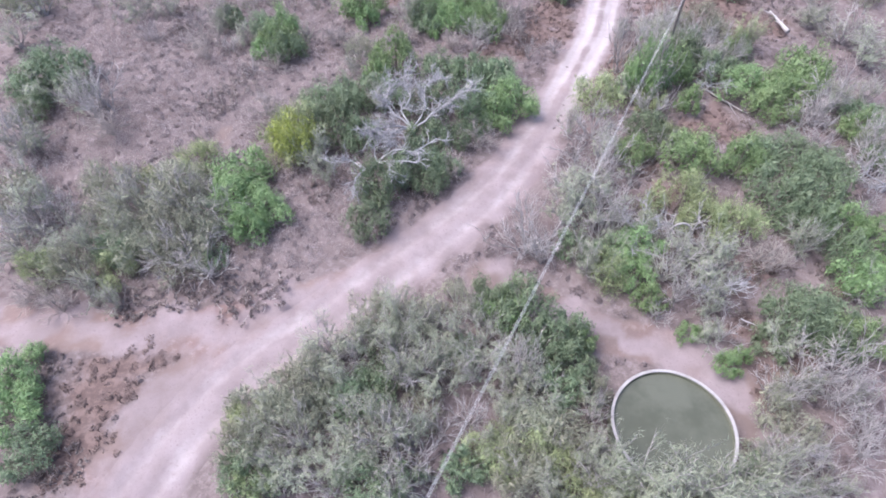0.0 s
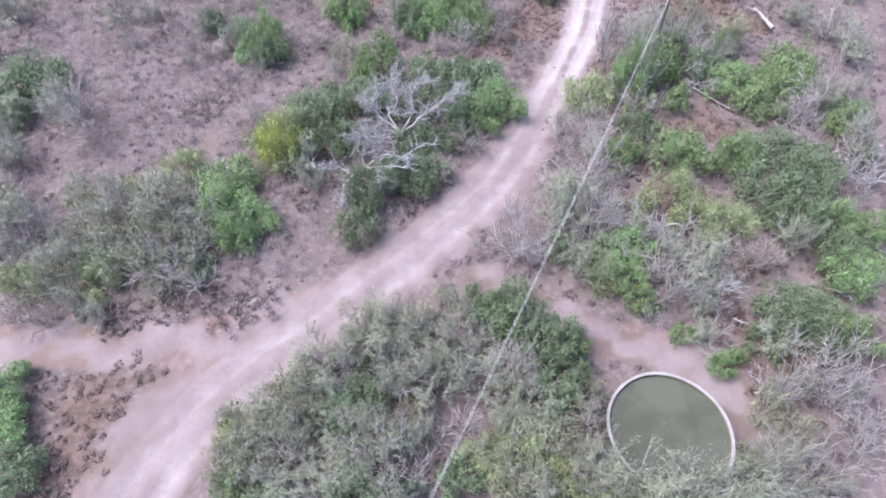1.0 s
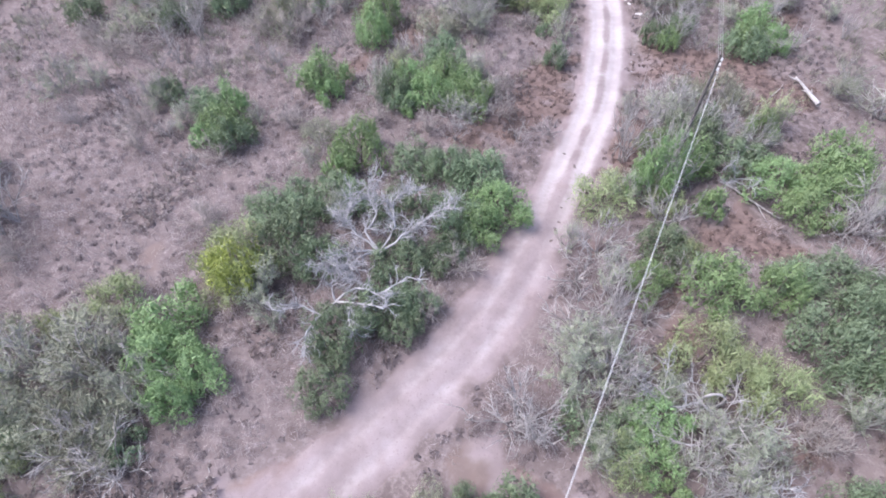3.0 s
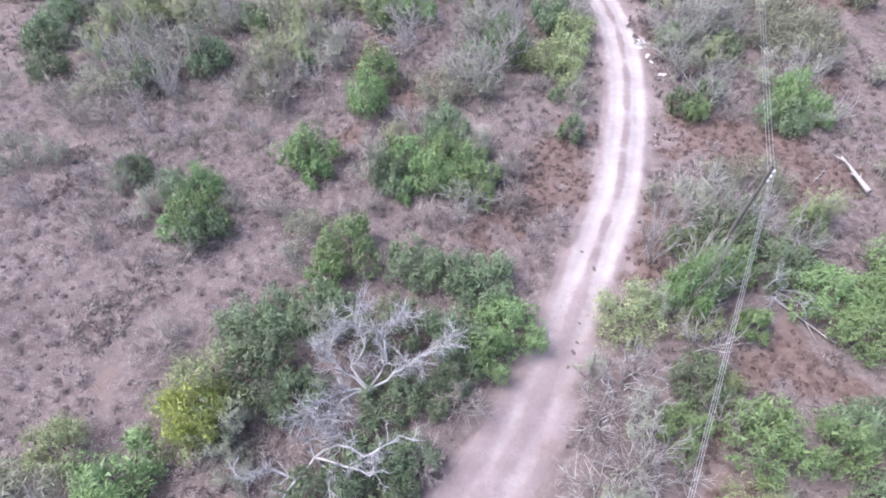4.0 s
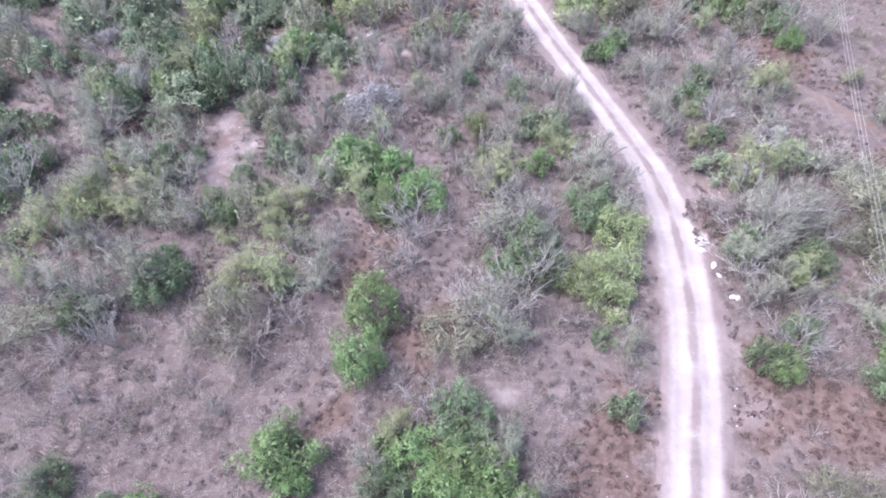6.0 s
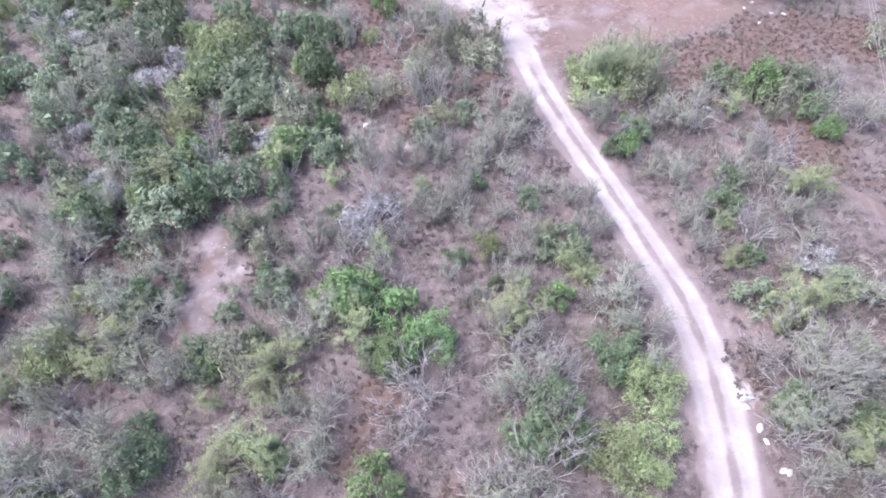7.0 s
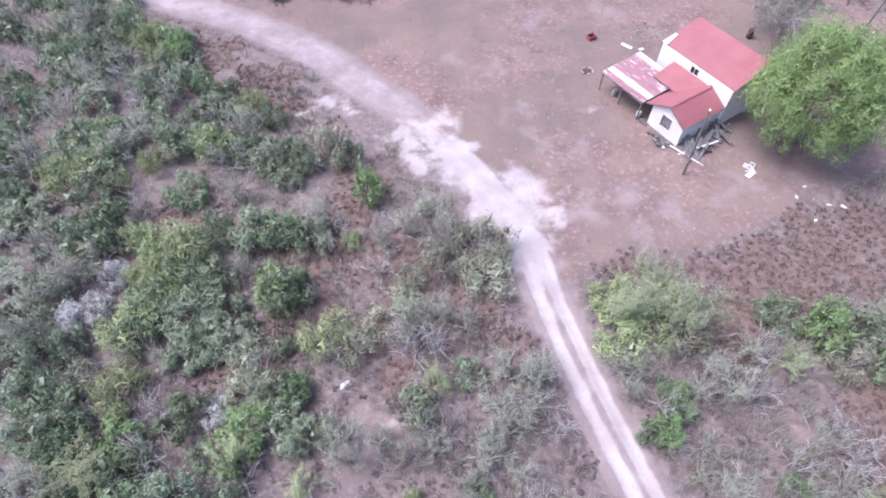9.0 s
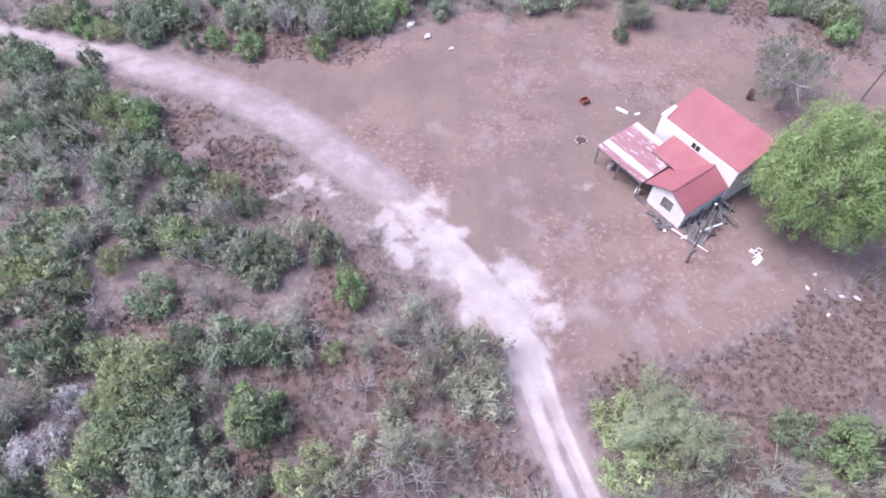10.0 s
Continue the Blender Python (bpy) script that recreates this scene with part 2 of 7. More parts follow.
def part(name, bm, mat, parent, label="", kind=""):
    """One bmesh (or mesh) as one object under a thing or a part."""
    if isinstance(bm, bpy.types.Mesh):
        me = bm
    else:
        me = bpy.data.meshes.new(name)
        bm.to_mesh(me)
        bm.free()
        me.materials.append(mat)
    ob = new(name, me)
    ob.parent = parent
    return tagged(ob, label, kind=kind)


def thing(name, at, label, category, group="", turn=0.0, kind=""):
    ob = new(name)
    ob.matrix_basis = pose(*at, 0, 0, turn)
    ob.empty_display_size = 0.2
    return tagged(ob, label, category, group, kind)


def add_box(bm, x0, x1, y0, y1, z0, z1, m=None):
    vs = [bm.verts.new((m @ Vector(c)) if m else c) for c in ((x0, y0, z0), (x1, y0, z0), (x1, y1, z0), (x0, y1, z0), (x0, y0, z1), (x1, y0, z1), (x1, y1, z1), (x0, y1, z1))]
    for f in ((3, 2, 1, 0), (4, 5, 6, 7), (0, 1, 5, 4), (1, 2, 6, 5), (2, 3, 7, 6), (3, 0, 4, 7)):
        bm.faces.new([vs[i] for i in f])
    return bm


def box(x0, x1, y0, y1, z0, z1, m=None, bevel=0.0):
    bm = add_box(bmesh.new(), x0, x1, y0, y1, z0, z1, m)
    if bevel:
        bmesh.ops.bevel(bm, geom=bm.edges[:], offset=bevel, segments=1, affect="EDGES")
    return bm


def slab(corners, thick):
    """A flat plate through four corners, thickened downwards along its normal."""
    c = [Vector(p) for p in corners]
    nrm = (c[1] - c[0]).cross(c[3] - c[0]).normalized()
    if nrm.z < 0:
        nrm = -nrm
    bm = bmesh.new()
    top, low = [bm.verts.new(p) for p in c], [bm.verts.new(p - nrm * thick) for p in c]
    bm.faces.new(top)
    bm.faces.new(low[::-1])
    for i in range(4):
        bm.faces.new((top[i], low[i], low[(i + 1) % 4], top[(i + 1) % 4]))
    bmesh.ops.recalc_face_normals(bm, faces=bm.faces[:])
    return bm


class Tubes:
    """Collects tapered tubes of few sides into one mesh."""

    def __init__(self):
        self.v, self.f = [], []

    def add(self, pts, radii, sides=3):
        start = len(self.v)
        for i, p in enumerate(pts):
            d = (pts[min(i + 1, len(pts) - 1)] - pts[max(i - 1, 0)]).normalized()
            a = d.orthogonal().normalized()
            b = d.cross(a)
            for k in range(sides):
                w = 2 * math.pi * k / sides
                self.v.append(p + (a * math.cos(w) + b * math.sin(w)) * radii[i])
        for i in range(len(pts) - 1):
            for k in range(sides):
                q = start + i * sides
                self.f.append((q + k, q + (k + 1) % sides, q + sides + (k + 1) % sides, q + sides + k))

    def spike(self, a, b, radius):
        """A thin twig that runs out to a point."""
        d = (b - a).normalized()
        p = d.orthogonal().normalized() * radius
        q = d.cross(p)
        i = len(self.v)
        self.v += [a + p, a - p * 0.5 + q * 0.87, a - p * 0.5 - q * 0.87, b]
        self.f += [(i, i + 1, i + 3), (i + 1, i + 2, i + 3), (i + 2, i, i + 3)]

    def mesh(self, name, mat):
        return mesh_of(name, self.v, self.f, mat, True)


def normed(v):
    return v / np.maximum(np.linalg.norm(v, axis=-1, keepdims=True), 1e-9)


def ball(rng, *shape):
    """Random directions."""
    return normed(rng.normal(size=(*shape, 3)))


def triangle_mesh(name, co, mat):
    """Loose triangles from corners, three by three."""
    me = bpy.data.meshes.new(name)
    me.vertices.add(len(co))
    me.vertices.foreach_set("co", np.asarray(co, np.float32).ravel())
    me.loops.add(len(co))
    me.loops.foreach_set("vertex_index", np.arange(len(co), dtype=np.int32))
    me.polygons.add(len(co) // 3)
    me.polygons.foreach_set("loop_start", np.arange(0, len(co), 3, dtype=np.int32))
    me.materials.append(mat)
    me.update(calc_edges=True)
    return me


class Leaves:
    """Collects single small leaves, each with a place, a facing and a growing direction, into one mesh."""

    def __init__(self, seed):
        self.rng, self.co = np.random.default_rng(seed), []

    def add(self, at, face, way, length, width):
        at, face = np.asarray(at, float).reshape(-1, 3), normed(np.asarray(face, float).reshape(-1, 3))
        way = np.asarray(way, float).reshape(-1, 3)
        way = normed(way - face * np.sum(way * face, 1, keepdims=True))
        side = np.cross(face, way)
        size = self.rng.uniform(0.65, 1.3, (len(at), 1))
        long, wide = length * size, width * size * self.rng.uniform(0.8, 1.2, (len(at), 1)) * 0.5
        self.co.append(np.stack([at - way * long * 0.4 + side * wide, at - way * long * 0.4 - side * wide, at + way * long * 0.6], 1).reshape(-1, 3))

    def clumps(self, lobes, many, leaves, size, length, width, low=-0.35, loose=0.4):
        """Leafy clumps over the outside of rounded lobes (centre, half width, half height)."""
        rng = self.rng
        for c, wide, tall in lobes:
            d = ball(rng, many * 4)
            d = d[d[:, 2] > low][:many]
            hub = np.asarray(c) + d * (wide, wide, tall) * (rng.uniform(0.6, 1.0, (len(d), 1)) + rng.uniform(0.2, 0.5, (len(d), 1)) * (rng.random((len(d), 1)) < 0.28))
            out = np.broadcast_to(d[:, None], (len(d), leaves, 3))
            e = ball(rng, len(d), leaves)
            e = e - 2 * np.minimum(np.sum(e * out, 2, keepdims=True) + 0.15, 0) * out
            p = hub[:, None] + e * size * rng.uniform(0.7, 1.35, (len(d), 1, 1)) * (1, 1, 1.5) * rng.uniform(0.3, 1.15, (len(d), leaves, 1))
            face = 0.55 * e + 0.35 * out + (0, 0, 0.32) + loose * ball(rng, len(d), leaves)
            way = 0.7 * ball(rng, len(d), leaves) + 0.7 * e + (0, 0, 0.7)
            self.add(p, face, way, length, width)

    def mesh(self, name, mat):
        return triangle_mesh(name, np.concatenate(self.co), mat)


def unit(rnd, up=0.0):
    return Vector((rnd.gauss(0, 1), rnd.gauss(0, 1), rnd.gauss(0, 1) + up)).normalized()


def crooked(rnd, a, way, length, bends, sway, lift=0.0):
    pts, d = [a], way.normalized()
    for _ in range(bends):
        d = (d + Vector((rnd.gauss(0, sway), rnd.gauss(0, sway), rnd.gauss(0, sway) + lift))).normalized()
        pts.append(pts[-1] + d * length / bends)
    return pts


# ---- the lie of the land ----
GROUND_RNG = np.random.default_rng(7)
WAVES = [(GROUND_RNG.uniform(0, 6.283), GROUND_RNG.uniform(0, 6.283), w, a) for w, a in ((9.0, 0.09), (6.3, 0.07), (4.1, 0.05), (2.7, 0.035), (1.9, 0.03), (1.3, 0.02), (0.9, 0.018), (31.0, 0.12)) for _ in range(2)]


def swell(x, y):
    z = np.zeros(np.broadcast(x, y).shape)
    for turn, shift, wave, amp in WAVES:
        z = z + amp * np.sin((x * math.cos(turn) + y * math.sin(turn)) * 6.283 / wave + shift)
    return z * 0.55


TRACK = [(-21.5, -8), (-18.2, 0), (-14.9, 7), (-13.2, 10.3), (-11, 13.4), (-7.5, 16.5), (-3.8, 19.9), (0.4, 24), (4.4, 28.6), (7.4, 34), (9.7, 38.4), (11.5, 42.5), (13.5, 47), (15.6, 54), (16.8, 60.2),
         (17.2, 66), (16.9, 71), (15.7, 75.3), (14.6, 78.8), (12.1, 86.5), (10.1, 93.4), (9.1, 97.5), (8.2, 101.8), (6.6, 105.4), (3, 111.6), (-1.9, 117.6), (-7.4, 123.5), (-13.6, 129.2), (-20.2, 133.5), (-27, 136.9), (-34, 140),
         (-41.2, 142.5), (-48.6, 145), (-62, 149), (-90, 156)]


def smooth_line(points, step):
    p = np.array(points, float)
    p = np.vstack([2 * p[0] - p[1], p, 2 * p[-1] - p[-2]])
    out = []
    for i in range(1, len(p) - 2):
        n = max(2, int(np.linalg.norm(p[i + 1] - p[i]) / step))
        for k in range(n):
            t = k / n
            out.append(0.5 * (2 * p[i] + (p[i + 1] - p[i - 1]) * t + (2 * p[i - 1] - 5 * p[i] + 4 * p[i + 1] - p[i + 2]) * t * t + (3 * p[i] - p[i - 1] - 3 * p[i + 1] + p[i + 2]) * t ** 3))
    return np.array(out)


def near_line(x, y, line):
    """Distance to a polyline."""
    best = np.full(np.broadcast(x, y).shape, 1e9)
    for (ax, ay), (bx, by) in zip(line[:-1], line[1:]):
        dx, dy = bx - ax, by - ay
        t = np.clip(((x - ax) * dx + (y - ay) * dy) / (dx * dx + dy * dy), 0, 1)
        best = np.minimum(best, np.hypot(x - ax - t * dx, y - ay - t * dy))
    return best


def soft(d, inner, outer):
    t = np.clip((outer - d) / (outer - inner), 0, 1)
    return t * t * (3 - 2 * t)


YARD = [(10.4, 97), (13, 99), (16.2, 100), (21.3, 100.6), (25.7, 101.9), (31.6, 104.8), (41, 109.4), (52, 114), (58, 126), (53.3, 133.5), (47.5, 141), (32.2, 147.5), (12.4, 150), (5.1, 146.2), (-5.7, 140), (-19.2, 138.8), (-28, 139), (-14, 130.5), (-1, 118.5), (7.5, 105.5)]
COW_PATHS = [([(-27, 16.6), (-20.7, 16), (-15, 16), (-10.3, 17.3), (-5, 19.5)], 1.6), ([(2.4, 19.8), (5.7, 17.8), (8.7, 15.9), (12.4, 15.2), (15, 13.5), (16.2, 10.5), (16, 7)], 1.5), ([(-16, 8), (-14, 12.5), (-10, 16)], 2.4),
             ([(-17.4, 67.5), (-17, 70.4), (-16.8, 73.5), (-16.8, 77), (-16, 81.3)], 0.9), ([(-29, 64), (-34, 66)], 1.2), ([(25, 86), (33, 80), (41, 70)], 0.8)]
RED_SPOTS = [(21.4, 33.4, 2.6), (-17.8, 12.5, 2.4), (-19.6, 9.5, 2.6), (-18.0, 14.5, 1.8), (8.1, 46.6, 3.1), (14.1, 40.6, 1.7), (16.9, 16.7, 1.8), (16.3, 13.8, 1.2), (9.3, 47.3, 3.3), (14.4, 41, 2.3), (20.9, 52.8, 4.4), (27.6, 48.6, 3.8), (38.2, 71, 4.1), (-3.8, 63.2, 2.6),
             (-0.5, 57.1, 2.6), (24.7, 51.2, 3.1), (-6, 52.5, 1.6), (-11.5, 94.3, 2.8), (-5.1, 100.7, 3.3), (-16.1, 90.7, 2.2), (28.7, 98.7, 4.3), (34.4, 99.3, 3.3), (31.6, 84.6, 4.1), (2.5, 94.6, 2.6), (-23.1, 76.7, 3.3)]
RED_SPOTS_NORTH = [(19.5, 65.6, 2.1), (-23.9, 128.5, 3.5), (-17.1, 121.9, 4.4), (-6.4, 106.5, 3.2), (-21.4, 106.1, 2.7), (17.3, 98.6, 3), (28, 98.1, 4.7), (-9.8, 113.5, 3), (4.3, 95.8, 2.4), (-11.4, 102.7, 2.2), (41, 101, 5), (50, 140, 5), (42, 146, 4), (-14, 143, 5), (-7.8, 101.6, 2.6), (-2.6, 97.0, 2.9), (-9.0, 96.5, 2.4), (-4.9, 93.9, 2.3), (-1.8, 101.3, 2.2), (4.2, 94.3, 2.0), (23.2, 93.4, 2.4)]
RED_SPOTS_YARD = [(16.3, 97.8, 3), (19.2, 97.7, 2.5), (24.1, 98.3, 3), (28.1, 99.5, 3.5), (32.6, 101.7, 3.5), (23.5, 94.2, 3.5), (21.6, 92.3, 3), (29.9, 97.6, 3.5), (36.7, 103.5, 3), (-23.2, 127.6, 3), (-19.1, 124.3, 3.2), (-15.2, 120.4, 3), (-9.9, 114.1, 3.2), (-6.1, 109.7, 2.6), (-27.1, 146.3, 3.5), (-16.2, 140.9, 3.5), (-21.5, 141.6, 3), (-7, 140.5, 3)]
RED_SPOTS_TANK = [(18.7, 20.3, 1.6), (17, 17, 1.1), (16.6, 13.8, 1.4), (18.9, 14.2, 1.4), (15.1, 28.6, 1.5), (13.5, 24.9, 1.5), (19.2, 33.4, 1.8), (22.1, 33.1, 1.8), (27, 33.7, 1.5), (17.9, 14.2, 1.2), (24.2, 19.4, 1.4), (16.9, 22.5, 1.2)]
RED_SPOTS_MIDDLE = [(-10.2, 94.8, 2.2), (-11.4, 93.3, 2.2), (-8.7, 99.8, 2.2), (5.1, 93.4, 2.5), (-0.5, 99.6, 2), (24.8, 94.2, 2.5), (32.2, 86, 3), (32.2, 84, 3), (31.2, 87.6, 2.5), (-2.4, 90.1, 2), (27.1, 50.3, 2.5), (27, 46.9, 2.5), (22.5, 52.6, 2), (24.6, 51.2, 2), (13.9, 41.4, 2), (14, 44.1, 1.5), (15.2, 39.5, 1.5), (35.2, 70.9, 3), (39.2, 73.3, 3), (35.7, 65.7, 2.5), (9.3, 47.9, 2), (10.6, 50.6, 2.4), (9.6, 46.2, 2.6), (11.2, 53.6, 1.6), (19.4, 53.0, 2.4), (22.8, 53.2, 2.6), (31.4, 57.4, 3.2), (16.0, 44.6, 1.6), (0.2, 59.4, 1.8), (5.6, 44.0, 1.6), (40.6, 76.4, 3.6), (3.2, 42.4, 1.6), (-4.9, 61.5, 1.6), (-6.5, 52.8, 1.2)]
BARE_SPOTS = [(-5.4, 86.4, 2.8), (-9.2, 71.3, 1.5), (20.5, 68.6, 1.7), (-29.2, 64.2, 1.9), (18.6, 53.1, 1.6), (11.2, 33.9, 1.4), (-4.5, 54.2, 1.2), (20.3, 35, 1.5), (-6, 100.1, 1.3), (14.9, 105.5, 2.8), (-35.4, 119.1, 2.6), (-16.5, 32.2, 1.4), (-19.4, 27.5, 1.2), (14.6, 26.4, 1.5)]
CHALK_SPOTS = [(0.5, 116.0, 2.5), (-0.6, 111.9, 1.9), (3.6, 110.0, 3.2), (8.0, 108.2, 2.9), (8.2, 104.5, 2.9), (4.7, 106.1, 2.3), (11.3, 105.5, 1.3), (1.8, 113.2, 2.6), (8.6, 100.6, 2.0), (-2.3, 114.4, 1.5), (-10.6, 119.5, 1.2), (-13.2, 119.2, 0.8), (-8.2, 118.8, 0.9), (18.9, 64.1, 0.7)]
PALE_SPOTS = [(13.2, 111.9, 1.5), (2.8, 126.5, 2.2), (6.8, 124.7, 2.0), (17.6, 103.3, 2.2), (10.5, 144.8, 2.5), (17.5, 108.7, 1.6), (25.7, 130.8, 2.6), (8.9, 118.6, 2.2), (26.4, 106.1, 1.6), (33.0, 108.0, 2.0), (14.0, 104.6, 2.4), (17.5, 107.5, 2.6), (21.5, 105.2, 2.6), (14.2, 112.2, 2.0), (10.4, 114.4, 2.0), (28.5, 108.5, 2.2), (-5.1, 121.4, 2.0), (21.0, 135.0, 3.0), (12.0, 134.0, 2.6), (39.0, 110.5, 2.0), (9.0, 47.0, 1.2), (-17, 70.3, 1.3), (20.3, 68.6, 2.3), (18.6, 66.6, 1.9), (17.2, 70.2, 1.4), (-14.6, 71.6, 1.8), (-12.6, 73.2, 1.5), (18, 52.6, 1.9), (7.2, 53.4, 1.2), (-3.3, 53.3, 0.9), (-5.8, 86.2, 2.3), (4.5, 50.2, 1.1)]
DUST_SPOTS = [(-8.6, 119.3, 2.4), (-11, 120.4, 1.6), (12.5, 106, 3.0), (-4, 114, 2.4), (16, 118, 1.6), (13, 124, 1.3), (22, 112, 1.4), (9, 128, 1.5), (-16.2, 71.4, 2.2), (-15.6, 74.4, 2.0), (-16.6, 77.4, 1.3), (-4.8, 86.2, 2.2), (17.5, 72.0, 1.6), (18.7, 55.5, 1.8), (-26, 62, 1.6), (3.4, 53.0, 1.2)]
TRACK_LINE = smooth_line(TRACK, 0.3)
COARSE_TRACK = TRACK_LINE[::5]


def inside(x, y, poly):
    hit = np.zeros(np.broadcast(x, y).shape, bool)
    for (ax, ay), (bx, by) in zip(poly, poly[1:] + poly[:1]):
        hit ^= ((ay > y) != (by > y)) & (x < (bx - ax) * (y - ay) / (by - ay + 1e-9) + ax)
    return hit


def along(x, y):
    """How white the track is: trodden and dusty to the south and past the yard, freshly limed between."""
    return 0.38 + 0.5 * np.clip((y - 35) / 7, 0, 1) + 0.12 * np.clip((y - 58) / 10, 0, 1) - 0.62 * np.clip((y - 111) / 7, 0, 1) + 0.2 * np.clip((-24 - x) / 12, 0, 1)


def stray(x, y):
    """The plan bent a little, so that spots on it get uneven outlines."""
    return x + 0.8 * np.sin(y * 1.15 + 0.9 * np.sin(x * 0.7)) + 0.45 * np.sin(y * 2.6 + x * 0.9 + 1), y + 0.8 * np.sin(x * 1.05 + 0.8 * np.sin(y * 0.8) + 2) + 0.45 * np.sin(x * 2.4 - y * 1.1)


def ragged(x, y, track):
    """Distance from the track with the evenness taken out of it."""
    return track + 0.42 * np.sin(1.5 * x + 1.1 * y) * np.sin(0.8 * y - 1.2 * x + 1) + 0.22 * np.sin(3.1 * y - 1.7 * x) * np.sin(2.6 * x + 2)


def marks(x, y):
    sx, sy = stray(x, y)
    track = near_line(x, y, COARSE_TRACK)
    rough = ragged(x, y, track)
    bare = np.zeros(track.shape)
    for line, width in COW_PATHS:
        bare = np.maximum(bare, soft(near_line(x, y, line), width * 0.5, width * 1.25) * 0.95)
    for cx, cy, r in BARE_SPOTS:
        bare = np.maximum(bare, soft(np.hypot(sx - cx, sy - cy), r * 0.3, r * 1.2) * 0.8)
    edge = near_line(x, y, YARD + YARD[:1])
    bare = np.maximum(bare, np.where(inside(x, y, YARD), 0.5 + 0.5 * np.clip(edge / 2.0, 0, 1), soft(edge, 0, 1.2) * 0.5))
    bare = np.maximum(bare, soft(rough, 1.4, 2.8) * 0.85)
    red = np.zeros(track.shape)
    for cx, cy, r in RED_SPOTS + RED_SPOTS_NORTH + RED_SPOTS_YARD + RED_SPOTS_TANK + RED_SPOTS_MIDDLE:
        red = np.maximum(red, soft(np.hypot(sx - cx, sy - cy), r * 0.4, r * 1.25))
    red *= 1 - soft(rough, 1.1, 1.9)
    slim = 1 - 0.22 * np.clip((y - 66) / 10, 0, 1) * np.clip((103 - y) / 6, 0, 1)
    chalk = soft(track, 1.05 * slim, 2.0 * slim) * along(x, y)
    for cx, cy, r in CHALK_SPOTS:
        chalk = np.maximum(chalk, soft(np.hypot(sx - cx, sy - cy), r * 0.1, r * 1.5) * 0.9)
    for cx, cy, r in DUST_SPOTS:
        chalk = np.maximum(chalk, soft(np.hypot(sx - cx, sy - cy), r * 0.2, r * 1.4) * 0.42)
    return track, red, bare, chalk


def dustiness(x, y, track):
    """Pale trodden dust: along the track, where cattle walk, and on the drive past the yard."""
    sx, sy = stray(x, y)
    south, north = np.clip((42 - y) / 8, 0, 1), np.clip((y - 114) / 5, 0, 1)
    rough = ragged(x, y, track)
    dust = soft(rough, 1.5, 2.9) * (0.78 - 0.5 * np.clip((y - 99) / 4, 0, 1) * (1 - north))
    dust = np.maximum(dust, np.maximum(soft(rough, 1.25, 2.15) * 0.85 * south, soft(track, 1.3, 3.7) * 0.95 * north))
    for (line, width), strength in zip(COW_PATHS, (0.78, 0.9, 0.65, 0.85, 0.6, 0.6)):
        dust = np.maximum(dust, soft(near_line(sx, sy, line), width * 0.35, width * 1.25) * strength)
    for cx, cy, r in PALE_SPOTS:
        dust = np.maximum(dust, soft(np.hypot(sx - cx, sy - cy), r * 0.2, r * 1.5) * 0.6)
    return dust


def set_mark(me, name, values):
    me.attributes.new(name, "FLOAT", "POINT").data.foreach_set("value", np.asarray(values, np.float32).ravel())


def grid_mesh(name, x, y, z, mat):
    rows, cols = x.shape
    me = bpy.data.meshes.new(name)
    me.vertices.add(rows * cols)
    me.vertices.foreach_set("co", np.stack([x, y, z], -1).astype(np.float32).ravel())
    i = np.arange(rows * cols).reshape(rows, cols)
    quads = np.stack([i[:-1, :-1], i[:-1, 1:], i[1:, 1:], i[1:, :-1]], -1).reshape(-1, 4)
    me.loops.add(quads.size)
    me.loops.foreach_set("vertex_index", quads.ravel().astype(np.int32))
    me.polygons.add(len(quads))
    me.polygons.foreach_set("loop_start", np.arange(0, quads.size, 4, dtype=np.int32))
    me.polygons.foreach_set("use_smooth", np.ones(len(quads), bool))
    me.materials.append(mat)
    me.update(calc_edges=True)
    me.validate()
    return me


def ground_height(x, y, track):
    return swell(x, y) * (0.35 + 0.65 * np.clip((track - 1.5) / 2, 0, 1)) - 0.07 * soft(track, 1.6, 2.3)


far = np.array([60, 130, 300, 800, 3000.0])
gx = np.concatenate([-66 - far[::-1], np.arange(-66, 62.1, 0.55), 62 + far])
gy = np.concatenate([0 - far[::-1], np.arange(0, 156.1, 0.55), 156 + far])
GX, GY = np.meshgrid(gx, gy)
g_track, g_red, g_bare, g_chalk = marks(GX, GY)
ground_mesh = grid_mesh("ground", GX, GY, ground_height(GX, GY, g_track), EARTH)
for key, values in (("red_grass", g_red), ("bare", g_bare), ("limestone", g_chalk), ("dust", dustiness(GX, GY, g_track))):
    set_mark(ground_mesh, key, values)
tagged(new("ground", ground_mesh), "dry mauve-brown scrubland soil with weeds and bare patches", "ground", kind="structure")


